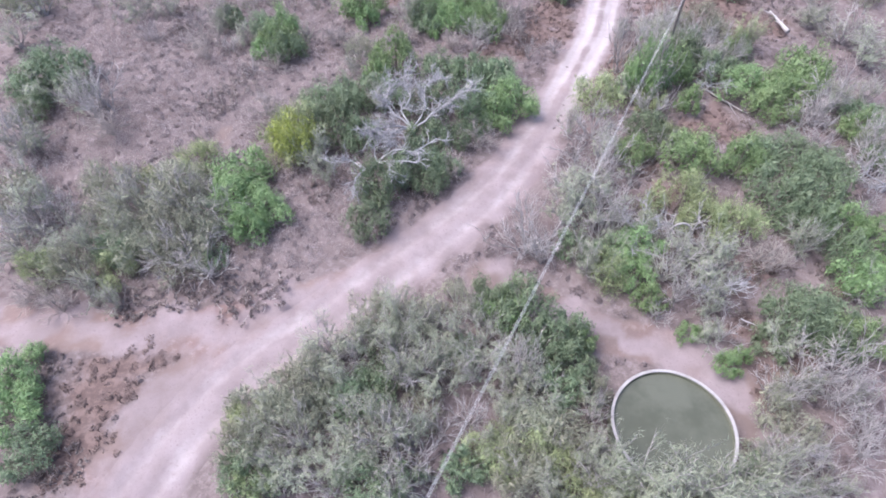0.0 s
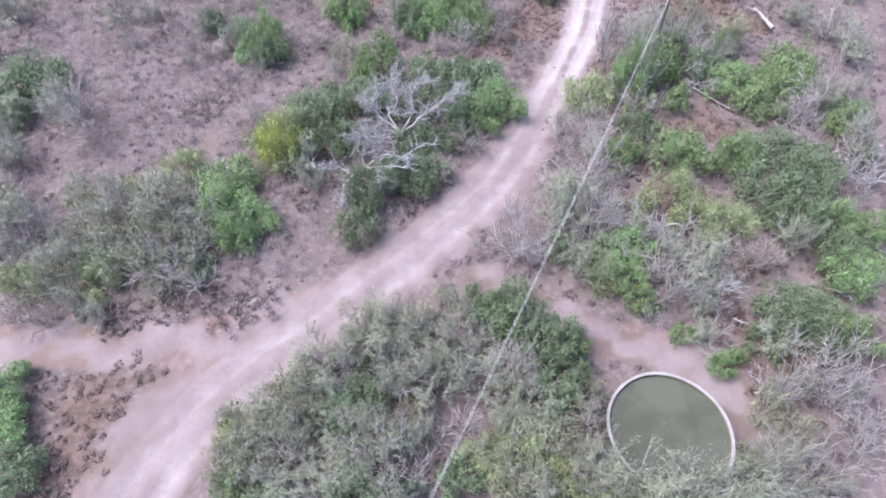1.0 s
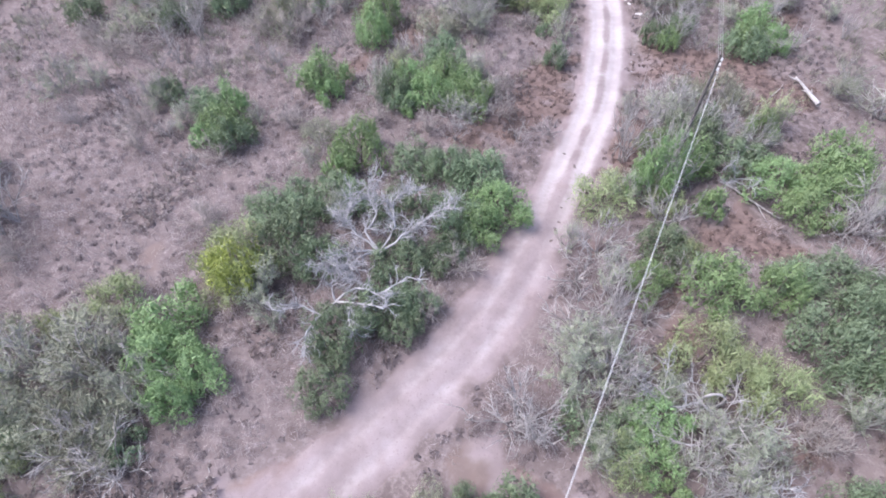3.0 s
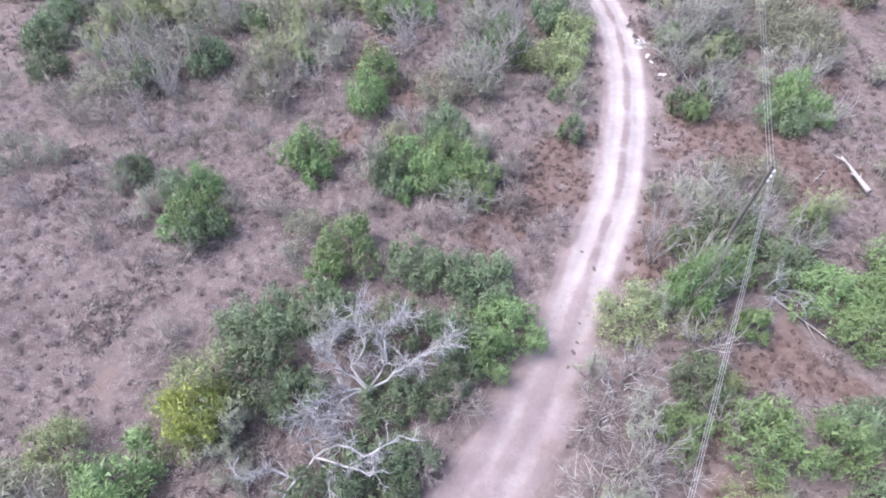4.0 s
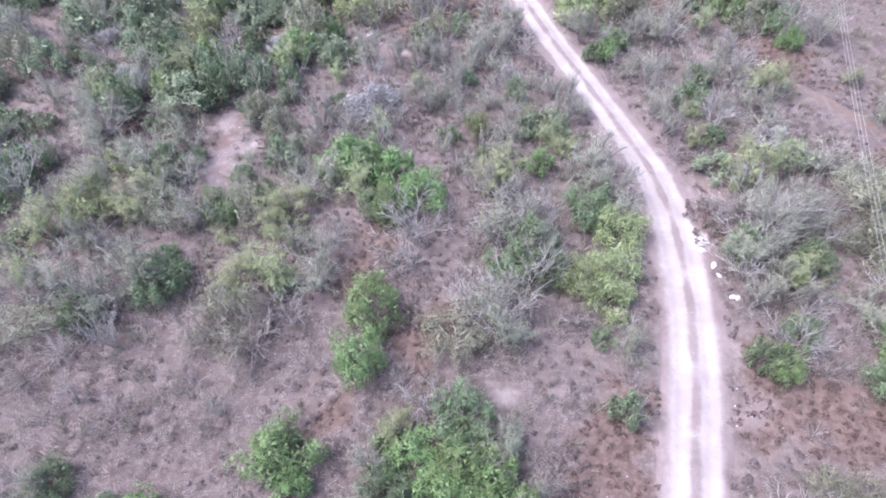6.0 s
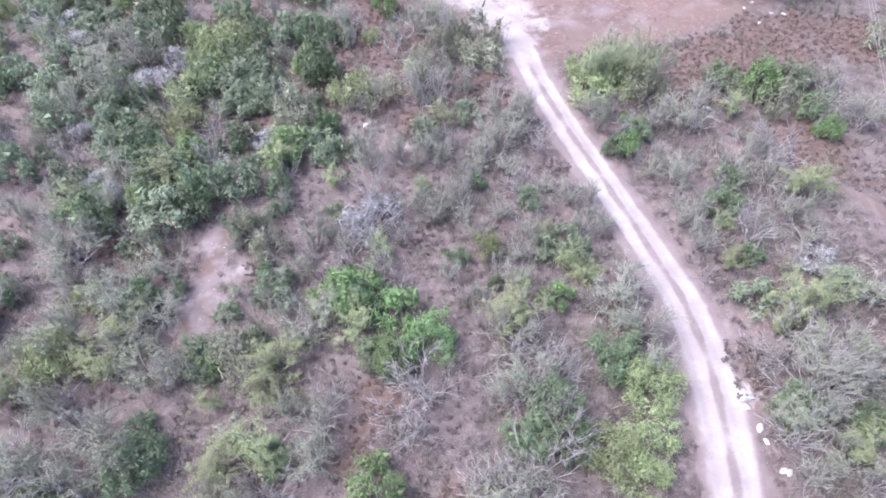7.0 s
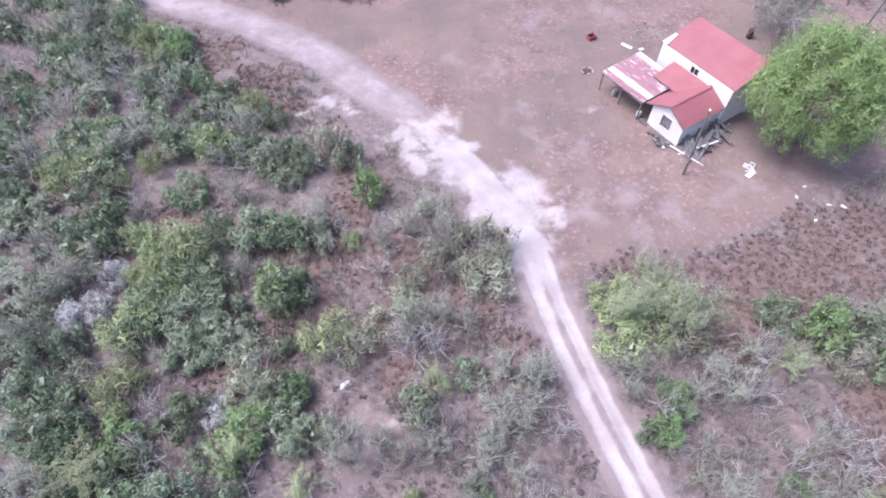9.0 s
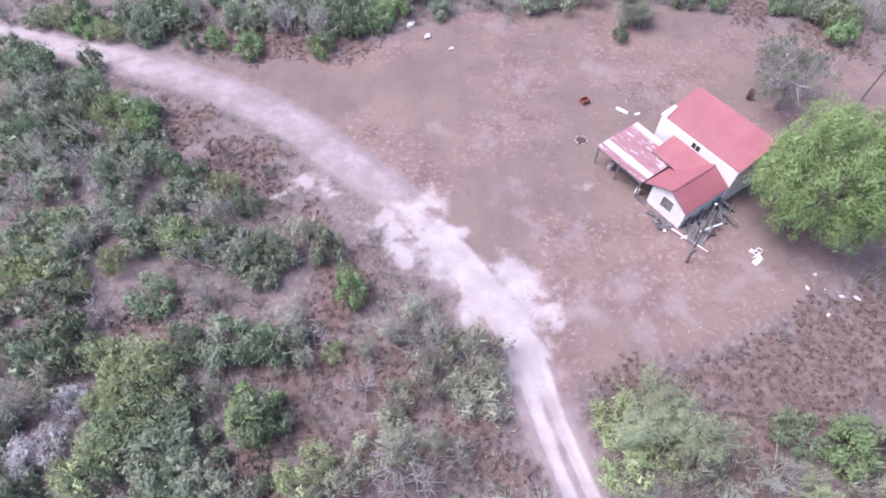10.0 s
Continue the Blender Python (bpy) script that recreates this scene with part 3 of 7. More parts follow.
def dirt_track():
    """A strip with two worn wheel ruts and a low crown of weeds between them; its edges run in under the soil."""
    p = TRACK_LINE
    d = np.gradient(p, axis=0)
    d /= np.linalg.norm(d, axis=1)[:, None]
    side = np.stack([d[:, 1], -d[:, 0]], 1)
    s = np.linspace(-2.45, 2.45, 29)
    x, y = p[:, :1] + side[:, :1] * s, p[:, 1:] + side[:, 1:] * s
    rut = np.exp(-((np.abs(s) - 0.82) / 0.3) ** 2)
    crown = np.exp(-(s / 0.32) ** 2)
    worn = 1 - 0.75 * np.clip((y - 97) / 6, 0, 1)
    z = swell(x, y) * 0.35 + 0.015 - (0.07 * rut - 0.03 * crown) * worn - 0.13 * np.clip((np.abs(s) - 1.4) / 1.05, 0, 1) ** 1.5
    me = grid_mesh("dirt_track", x[:, ::-1], y[:, ::-1], z[:, ::-1], EARTH)
    wander = 0.1 * np.sin(np.arange(len(p)) * 0.11)[:, None] + 0.07 * np.sin(np.arange(len(p)) * 0.31 + 1)[:, None]
    tyre = np.exp(-((np.abs(s[None, :] + wander) - 0.8) / 0.52) ** 4)
    plain = np.clip((y - 95) / 6, 0, 1) + 0.15 * np.clip((36 - y) / 8, 0, 1)
    _, red, bare, chalk = marks(x, y)
    inner = soft(np.abs(s), 1.2, 1.7)[None, :]
    broken = 0.5 + 0.5 * np.sin(np.arange(len(p)) * 0.47 + 1.5 * np.sin(np.arange(len(p)) * 0.13))[:, None]
    chalk = chalk * (1 - inner * (1 - plain) * (0.28 - 0.38 * tyre)) - (0.2 + 0.4 * broken + 0.15 * np.clip((y - 58) / 8, 0, 1)) * crown[None, :] * (1 - plain)
    set_mark(me, "limestone", np.clip(chalk, 0, 1.1)[:, ::-1])
    set_mark(me, "bare", bare[:, ::-1])
    set_mark(me, "dust", dustiness(x, y, np.broadcast_to(np.abs(s), x.shape))[:, ::-1])
    set_mark(me, "red_grass", red[:, ::-1])
    tagged(new("dirt_track", me), "two-rut dirt track surfaced with crushed white limestone", "road", kind="structure")


dirt_track()


def height_at(x, y):
    a, b = np.array([float(x)]), np.array([float(y)])
    return float(ground_height(a, b, near_line(a, b, COARSE_TRACK))[0])


# ---- stock tank ----
def stock_tank(x, y, r, high):
    tank = thing("stock_tank", (x, y, -0.1), "round concrete stock tank filled with murky green water", "water tank")
    n = 72
    for name, mat, inner, outer, z0, z1 in (("tank_wall", TANK_INSIDE, r - 0.16, r, 0, high), ("rim", CONCRETE, r - 0.14, r + 0.005, high + 0.003, high + 0.08)):
        v, f = [], []
        for i in range(n):
            a = 2 * math.pi * i / n
            wob = 1 + 0.003 * math.sin(5 * a)
            for rad, z in ((inner, z0), (outer, z0), (outer, z1), (inner, z1)):
                v.append((rad * wob * math.cos(a), rad * wob * math.sin(a), z))
        for i in range(n):
            q, w = 4 * i, 4 * ((i + 1) % n)
            for k in range(4):
                f.append((q + k, w + k, w + (k + 1) % 4, q + (k + 1) % 4))
        part(name, mesh_of(name, v, f, mat), mat, tank, "pale worn concrete rim" if name == "rim" else "")
    v = [(0, 0, high - 0.14)] + [((r - 0.15) * math.cos(2 * math.pi * i / n), (r - 0.15) * math.sin(2 * math.pi * i / n), high - 0.14) for i in range(n)]
    water = new("water", mesh_of("water", v, [(0, 1 + i, 1 + (i + 1) % n) for i in range(n)], POND))
    water.matrix_basis = pose(x, y, -0.1)
    tagged(water, "still murky green water in the stock tank", "water", kind="structure")


stock_tank(11.15, 10.14, 3.03, 1.1)


# ---- brush: one plant of each habit is built, then copied over the plan ----
def leafy_shrub(name, seed, leaf_mat, lobes, clumps, leaves, length, width, label="", category="shrub", twig=BARK, size=0.165, shaggy=0.75):
    """Stems that rise to a handful of uneven rounded lobes, each covered with clumps of small leaves, one metre in radius, with gaps between."""
    rnd = random.Random(seed)
    ob = thing(name, (0, 0, -50), label, category)
    stems, foliage, shape = Tubes(), Leaves(seed), []
    for k in range(lobes):
        a = 6.283 * k / max(1, lobes - 1) + rnd.uniform(-0.45, 0.45)
        rad = rnd.uniform(0.0, 0.18) if k == 0 else rnd.uniform(0.42, 0.8)
        wide = rnd.uniform(0.19, 0.37)
        high = (0.7 if k == 0 else 0.58 - 0.3 * rad) * rnd.uniform(0.7, 1.3)
        c = Vector((rad * math.cos(a), rad * math.sin(a), high))
        foot = Vector((c.x * 0.25, c.y * 0.25, 0))
        stems.add([foot, foot.lerp(c, 0.5) + unit(rnd) * 0.04, c], [0.03, 0.022, 0.012])
        for _ in range(4):
            stems.spike(foot.lerp(c, rnd.uniform(0.5, 0.9)), c + unit(rnd, 0.6) * wide * rnd.uniform(0.7, 1.15), 0.011)
        shape.append((c, wide, wide * rnd.uniform(0.85, 1.2)))
    foliage.clumps(shape, clumps, leaves, size, length, width, loose=shaggy)
    foliage.clumps([(c, w * 0.5, t * 0.5) for c, w, t in shape], 5, 7, size, length * 1.9, width * 3.2, low=-0.7, loose=1.0)
    part("branchwork", stems.mesh("branchwork", twig), twig, ob, kind="stuff")
    part("foliage", foliage.mesh("foliage", leaf_mat), leaf_mat, ob)
    return ob


def twiggy_shrub(name, seed, twig_mat, mains, forks, tips, label, leaf_mat=None, leaves=0, thick=1.0, spread=0.9, category="shrub", leaf=0.06):
    """Slender crooked stems that fan out from the foot and fork twice, bare or with a haze of small leaves, one metre in radius."""
    rnd = random.Random(seed)
    ob = thing(name, (0, 0, -50), label, category)
    stems, foliage, ends = Tubes(), Leaves(seed), []
    for m in range(mains):
        a, lean = 6.283 * m / mains + rnd.uniform(-0.5, 0.5), rnd.uniform(0.12, spread)
        way = Vector((math.cos(a) * lean, math.sin(a) * lean, rnd.uniform(0.6, 1.05)))
        pts = crooked(rnd, Vector((rnd.gauss(0, 0.07), rnd.gauss(0, 0.07), 0)), way, rnd.uniform(0.75, 1.2), 4, 0.17, -0.05)
        stems.add(pts, [thick * r for r in (0.026, 0.021, 0.016, 0.011, 0.006)])
        for _ in range(forks):
            i = rnd.randint(1, 3)
            s = pts[i].lerp(pts[i + 1], rnd.random())
            w = (pts[i + 1] - pts[i]).normalized() + unit(rnd, 0.3) * 0.8
            branch = crooked(rnd, s, w, rnd.uniform(0.3, 0.6), 2, 0.25)
            stems.add(branch, [thick * r for r in (0.012, 0.009, 0.004)])
            for _ in range(tips):
                j = rnd.randint(0, 1)
                q = branch[j].lerp(branch[j + 1], rnd.random())
                end = q + ((branch[j + 1] - branch[j]).normalized() + unit(rnd, 0.2) * 0.8).normalized() * rnd.uniform(0.12, 0.32)
                stems.spike(q, end, thick * 0.009)
                ends.append((q, end))
    part("branchwork", stems.mesh("branchwork", twig_mat), twig_mat, ob, kind="stuff")
    if leaf_mat:
        rng = foliage.rng
        a, b = (np.repeat(np.array([e[k] for e in ends]), leaves, 0) for k in (0, 1))
        at = a + (b - a) * rng.uniform(0.15, 1.2, (len(a), 1)) + rng.normal(0, 0.035, a.shape)
        out = normed(at - (0, 0, 0.25))
        foliage.add(at, 0.6 * out + (0, 0, 0.5) + 0.5 * ball(rng, len(at)), normed(b - a) + (0, 0, 0.3) + 0.6 * ball(rng, len(at)), leaf, leaf * 0.16)
        part("foliage", foliage.mesh("foliage", leaf_mat), leaf_mat, ob)
    return ob


def withered_weed(name, seed, label):
    rnd = random.Random(seed)
    ob = thing(name, (0, 0, -50), label, "weed")
    stalks, foliage = Tubes(), Leaves(seed)
    for _ in range(45):
        a, r = rnd.uniform(0, 6.283), math.sqrt(rnd.random()) * 0.85
        foot = Vector((r * math.cos(a), r * math.sin(a), 0))
        pts = crooked(rnd, foot, unit(rnd, 2.0), rnd.uniform(0.2, 0.5), 2, 0.25)
        stalks.add(pts, [0.012, 0.009, 0.005])
        for _ in range(12):
            foliage.add(pts[1].lerp(pts[2], rnd.random()) + unit(rnd) * 0.06, unit(rnd, 0.5), unit(rnd), 0.1, 0.06)
    part("stalk_mass", stalks.mesh("stalk_mass", GREY_TWIG), GREY_TWIG, ob, kind="stuff")
    part("withered_foliage", foliage.mesh("withered_foliage", LEAF_BROWN), LEAF_BROWN, ob)
    return ob


PLACING = random.Random(21)


def footing(places):
    """Feet kept off the track and out of the tank; very wide brush stands as three plants."""
    for x, y, r in places:
        gap = math.hypot(x - 11.15, y - 10.14)
        if gap < 3.9:
            x, y = 11.15 + (x - 11.15) * 3.95 / gap, 10.14 + (y - 10.14) * 3.95 / gap
        side = float(near_line(np.array([x]), np.array([y]), COARSE_TRACK)[0])
        trodden = float(near_line(np.array([x]), np.array([y]), COW_PATHS[3][0])[0])
        if side < 1.9 or trodden < 0.7:
            continue
        r = min(r, max(0.5, (side - 1.1) / 0.85))
        many = 3 if r > 2.6 else 1
        turn = PLACING.uniform(0, 6.283)
        for k in range(many):
            a = turn + 2.094 * k
            off = 0 if many == 1 else r * PLACING.uniform(0.42, 0.62)
            yield x + off * math.cos(a), y + off * math.sin(a), r * (0.65 if many == 3 else 1) * PLACING.uniform(0.88, 1.14)


def plant_out(kinds, places, group, tall, wide=1.05, near=()):
    """Copies of the kinds, turned and stretched, with the foot in the soil; the finely made ones for wide plants where the camera flies low."""
    for x, y, r in footing(places):
        r *= wide
        pool = near if near and y < 70 and r > 1.3 and abs(x) < 34 else kinds
        ob = pool[PLACING.randrange(len(pool))]
        h = min(r, 1.5 + 0.45 * (r - 1.5)) * PLACING.uniform(0.85, 1.4) * tall
        m = pose(x, y, height_at(x, y) - 0.03, 0, 0, PLACING.uniform(0, 360)) @ Matrix.Diagonal((r * PLACING.uniform(0.92, 1.12), r * PLACING.uniform(0.92, 1.12), h, 1))
        tagged(copy_thing(ob, m), group=group)


def retire(kinds):
    """Takes the pattern plants away once their copies stand."""
    for ob in kinds:
        for o in (*ob.children_recursive, ob):
            bpy.data.objects.remove(o)


GREY_GREEN_A = [(9.8, 7, 1.4), (-2.3, 7.1, 1.2), (17, 7.4, 1.1), (18.5, 7.4, 0.9), (4.4, 7.4, 1.6), (10.7, 7.5, 1.4), (12.9, 7.7, 1.2), (7.1, 7.9, 1.4), (-1.3, 7.9, 0.9), (-5.3, 8.1, 1.4), (-7, 8.1, 1.4), (9.6, 8.2, 1.4), (12.2, 8.2, 1.4), (15.8, 8.4, 1.3), (-3.5, 8.4, 1.3), (-8.7, 8.6, 1.3), (7, 8.9, 1.3), (-4.6, 8.9, 1.4), (-1.7, 9.5, 1.3), (9.1, 9.8, 1), (2.5, 9.8, 1.2), (-8.9, 10, 1.3), (-3.9, 10, 1.4), (4.8, 10.6, 1.5), (-5.4, 10.6, 1.3), (-2.5, 10.6, 1.3), (-6.8, 10.9, 1.3), (3.1, 10.9, 1.1), (7.4, 11.2, 1), (-8.9, 11.2, 1.4), (21.3, 11.8, 1), (3.5, 12.1, 1.4)]
GREY_GREEN_B = [(18.4, 12.4, 1.2), (5, 12.4, 1.4), (-5.6, 12.4, 1.4), (-0, 12.4, 1.4), (-1.5, 13.4, 1.4), (4.2, 13.7, 1.6), (-2.7, 13.7, 1.4), (-6.9, 13.7, 1.2), (1.2, 13.7, 1.4), (2.7, 13.7, 1.2), (-0.3, 14, 1.4), (-6.1, 14.4, 1.4), (-4.7, 15, 1.5), (-3.1, 15, 1.5), (0.3, 15.1, 1.3), (2.2, 15.1, 1.2), (14.6, 15.4, 1.2), (18.6, 15.4, 1.3), (-1.3, 15.4, 1.5), (-2.9, 16.1, 1.3), (1.6, 16.5, 1.3), (15.1, 17.2, 1.3), (-19.3, 17.6, 1.1), (-21.2, 18.4, 1.1), (16.2, 18.8, 1.3), (13.1, 19.6, 1.6), (8.5, 20, 1.3), (15.9, 20, 1.6), (-24, 20.9, 1.4), (-16, 20.9, 1.6), (14.8, 20.9, 1.6), (-26.3, 21.3, 1.9)]
GREY_GREEN_C = [(-18.9, 21.3, 1.7), (21.8, 21.3, 1.3), (-22.6, 21.8, 1.4), (-20.3, 22.2, 1.7), (-17.4, 22.2, 1.9), (-15.6, 22.2, 1.7), (10.6, 22.2, 1.3), (-14.8, 23.2, 1.5), (-21.1, 23.6, 1.7), (-16.1, 24.1, 2), (7.6, 24.1, 1.5), (-27.1, 24.6, 1.8), (9.9, 24.6, 1.7), (-18.3, 25.1, 2), (-20.5, 25.1, 2), (8.9, 25.6, 2), (16.7, 26.6, 1), (-18, 26.7, 1.8), (-8.6, 28.3, 1.3), (-9.3, 30, 1.4), (11.3, 30.5, 1.5), (30, 31.1, 1.4), (-30.1, 31.2, 1.7), (9.2, 33, 1.7), (-32.3, 33.5, 1.4), (29.9, 35.6, 1.6), (-5.3, 35.7, 1.2), (-28.2, 35.8, 1.8), (32.8, 36.3, 1.5), (13.7, 37.1, 1.5), (-31, 37.2, 1.8), (-8, 40.9, 1)]
GREY_GREEN_D = [(23.4, 41.6, 1.3), (34.7, 41.6, 2.3), (18.6, 43.6, 1.7), (-37.5, 44.5, 2), (34.8, 44.9, 2.5), (18.1, 45, 1.4), (-17.8, 45.3, 1.5), (-12.3, 45.3, 1), (3.3, 45.5, 1.1), (15.4, 45.8, 1), (-17.4, 46, 1.5), (17.6, 46.5, 1.1), (-20.7, 46.8, 0.9), (-3.4, 47.4, 1.3), (5.1, 47.4, 1.3), (32.4, 47.7, 2), (-20.4, 48, 1.3), (-3.2, 49.1, 1.3), (-28.4, 49.1, 1.6), (-37.9, 49.6, 2.4), (-25.8, 49.7, 1.1), (3.8, 49.8, 1.2), (3.2, 50.7, 1.6), (11.3, 52, 1.1), (11.9, 55.9, 1.3), (4.6, 56.5, 1.5), (27.9, 57.9, 1.6), (3.9, 58.7, 2.4), (-21.7, 58.9, 1.8), (20.7, 59.1, 1.6), (3.1, 59.3, 1.8), (32.3, 59.6, 1.8)]
GREY_GREEN_E = [(22.9, 59.7, 1.6), (-23.9, 60.7, 1.9), (-18.7, 61.3, 2), (-12.2, 62.4, 1.3), (-20.7, 62.5, 2), (21.3, 62.8, 2), (-9.4, 63.7, 1.3), (-23.9, 64.2, 1.7), (23.2, 64.7, 2.6), (4.2, 64.9, 1.7), (5.6, 65.6, 2.4), (25.4, 66.1, 2.7), (13.3, 66.2, 1.7), (22.9, 68.3, 2.2), (-24, 68.7, 2), (12, 69.9, 2.1), (-7.6, 70, 2.2), (-20.1, 70.1, 2.7), (29.4, 70.6, 2.3), (-21.9, 71.4, 1.7), (12.5, 71.6, 2.3), (-11.9, 71.8, 1.2), (2.8, 71.9, 0.9), (-37.3, 72, 2), (-23, 72.4, 1.7), (-10.8, 73.1, 1), (6.3, 73.1, 1), (-17, 73.3, 0.9), (-20.2, 73.4, 1.5), (-26.2, 73.5, 1.5), (-22.1, 73.7, 1.5), (-7.3, 73.8, 1)]
GREY_GREEN_F = [(-36, 73.9, 3.1), (-19.8, 74.4, 1.8), (-9.6, 74.5, 1.3), (-19, 75.1, 1.5), (18.9, 75.5, 1.4), (-26.7, 75.6, 2.1), (1.5, 75.7, 0.7), (27, 75.8, 1.8), (-27.8, 76.4, 1.6), (10.9, 77, 1.3), (-8.1, 77.1, 1.1), (27.8, 77.4, 1.1), (-25.6, 77.5, 1.4), (24.1, 77.5, 1.2), (10.7, 77.8, 1.2), (12.5, 77.8, 1.2), (11.5, 78.2, 1.1), (26.7, 78.3, 1.2), (-0.2, 78.5, 1.2), (-16, 79.3, 1.1), (28.8, 79.5, 1.2), (0.5, 79.7, 1.4), (-29.7, 80, 1.1), (-1.2, 80.2, 1.6), (-25.2, 80.3, 1.4), (10.3, 80.3, 1.2), (11.9, 80.3, 1.2), (-23.2, 81.6, 1.7), (-29.6, 81.7, 1.4), (23.8, 81.8, 1.4), (-17.4, 81.9, 1.3), (2.2, 82.3, 1.3)]
GREY_GREEN_G = [(17.3, 82.9, 1.2), (-29.8, 83.1, 1.5), (-25.5, 83.4, 1.8), (11.7, 83.5, 1.3), (-34.7, 84.5, 2), (-1.4, 84.7, 1.3), (3.6, 85.1, 1.3), (25.8, 85.1, 1.5), (0.2, 85.2, 1.3), (5.3, 86.1, 1.8), (-27.3, 86.4, 2.2), (-7, 86.4, 1.2), (-0.6, 86.7, 1.4), (-25.4, 86.8, 1.9), (4.6, 87.6, 1.6), (-11, 88, 1.4), (13.9, 88.5, 1.3), (33.7, 88.5, 1.8), (21.5, 88.8, 1.8), (36.6, 88.8, 1.9), (-27.8, 89, 2.2), (15.1, 90.1, 1.6), (-33.6, 90.2, 1.9), (13.4, 90.4, 1.4), (-27.7, 91.2, 2.3), (-32.3, 91.3, 2), (23.7, 91.6, 1.9), (-14.4, 92.6, 2), (-26.5, 92.9, 1.7), (-28.8, 93, 2), (-16.3, 93, 2.8), (-30.9, 93.6, 2.4)]
GREY_GREEN_H = [(36.1, 93.7, 1.7), (34.2, 93.8, 1.7), (2.7, 94, 1.5), (-1.5, 94.1, 1.7), (0.9, 94.7, 1.4), (-28.6, 95.1, 1.7), (-30.4, 97.5, 2.1), (-32.1, 98.2, 2.5), (-17.1, 98.4, 2), (-28.3, 98.8, 2.5), (-35.4, 98.9, 2.5), (-3.6, 101.6, 1.6), (1.6, 103, 1.9), (-14.6, 103.1, 2.3), (-2.1, 103.1, 2.3), (-29.1, 103.5, 2.7), (-34.5, 104.8, 2.3), (-9.6, 104.9, 2.2), (-0.5, 105.4, 1.9), (-57.7, 105.6, 1.6), (-57.5, 106.5, 1.5), (-28.8, 107.1, 2.4), (-16.9, 107.1, 1.7), (-48.3, 107.4, 2), (-53.6, 107.7, 2.1), (-55.2, 107.9, 1.5), (-37.7, 109, 2.8), (-54, 110.6, 1.2), (-41.9, 110.9, 2.9), (-53.5, 111.3, 1.5), (-7.5, 111.5, 1.7), (-14.8, 111.8, 1.7)]
GREY_GREEN_I = [(-28.2, 112.4, 1.7), (-34, 112.7, 2), (-21.4, 113.9, 1.7), (-43.7, 114.5, 1.5), (-25, 114.7, 1.7), (-43.8, 114.7, 1.6), (-27.5, 114.8, 1.9), (-61.5, 115, 2.1), (-33.4, 115.1, 1.7), (-17.8, 115.7, 1.8), (-56.4, 115.8, 1.7), (-40.3, 116.2, 1.7), (-35.9, 116.4, 2.1), (-22.5, 116.5, 2), (-55.1, 116.6, 1.3), (-20.9, 118.4, 2), (-35.9, 119.1, 2.2), (-55, 119.6, 1.1), (-47.3, 119.7, 1.7), (-25.9, 120, 1.8), (-20.3, 120.5, 1.6), (-28.2, 120.8, 1.9), (-32.4, 121, 2.2), (-35, 122.6, 1.9), (-29.9, 123.1, 2.1), (-36.7, 124.1, 1.9), (-34.2, 124.8, 2.2), (-26.2, 125.2, 1.9), (-32.5, 126.3, 2.2), (-35, 128.8, 2.4), (-37.2, 128.9, 2), (-37.6, 131.5, 2.5)]
GREY_GREEN_J = [(-39.6, 132.4, 2.5), (-42, 132.5, 2.1), (-33.4, 133.1, 1.8), (-57.1, 133.8, 1.5), (-42.2, 136.2, 2.1), (55.4, 142.8, 2.7), (-30.5, 142.9, 2.3), (-10.4, 143.2, 2.3), (26.7, 144, 3.1), (-15.8, 144.5, 2.3), (-29.8, 145, 2.6), (-26.1, 146.6, 2.4), (-12, 146.6, 2.7), (-30.8, 146.8, 2.4), (-17.4, 146.9, 2.4), (-15.4, 147.4, 2.7)]
GREY_GREEN = GREY_GREEN_A + GREY_GREEN_B + GREY_GREEN_C + GREY_GREEN_D + GREY_GREEN_E + GREY_GREEN_F + GREY_GREEN_G + GREY_GREEN_H + GREY_GREEN_I + GREY_GREEN_J
DARK_GREEN_A = [(-4, 7.6, 1.4), (-2.1, 7.6, 1), (1.6, 7.6, 1.2), (-9.3, 7.9, 1.4), (0.8, 8.1, 1.3), (-20.5, 8.9, 1.5), (13, 9, 1.2), (-21.4, 9.4, 1.3), (-5.2, 11.2, 1.3), (-4, 11.2, 1.1), (-4.4, 11.8, 1.6), (6.1, 12.4, 1.4), (-3.6, 13, 1.6), (15, 13.7, 1), (6.6, 13.7, 1.6), (-4.5, 13.7, 1.6), (0.9, 14.4, 1.2), (21.1, 14.7, 1.4), (17.9, 15.1, 1.3), (6.2, 15.1, 1.8), (13.7, 15.8, 1), (5, 15.8, 1.7), (21.4, 16.1, 1.8), (19.3, 16.5, 1.8), (22.5, 16.5, 1.5), (4.5, 16.9, 2), (21.2, 17.2, 1.9), (5.8, 17.2, 1.5), (2.6, 17.6, 1.6), (24.1, 18.8, 1.6), (-14.6, 20.9, 1.3), (9.3, 20.9, 1.5)]
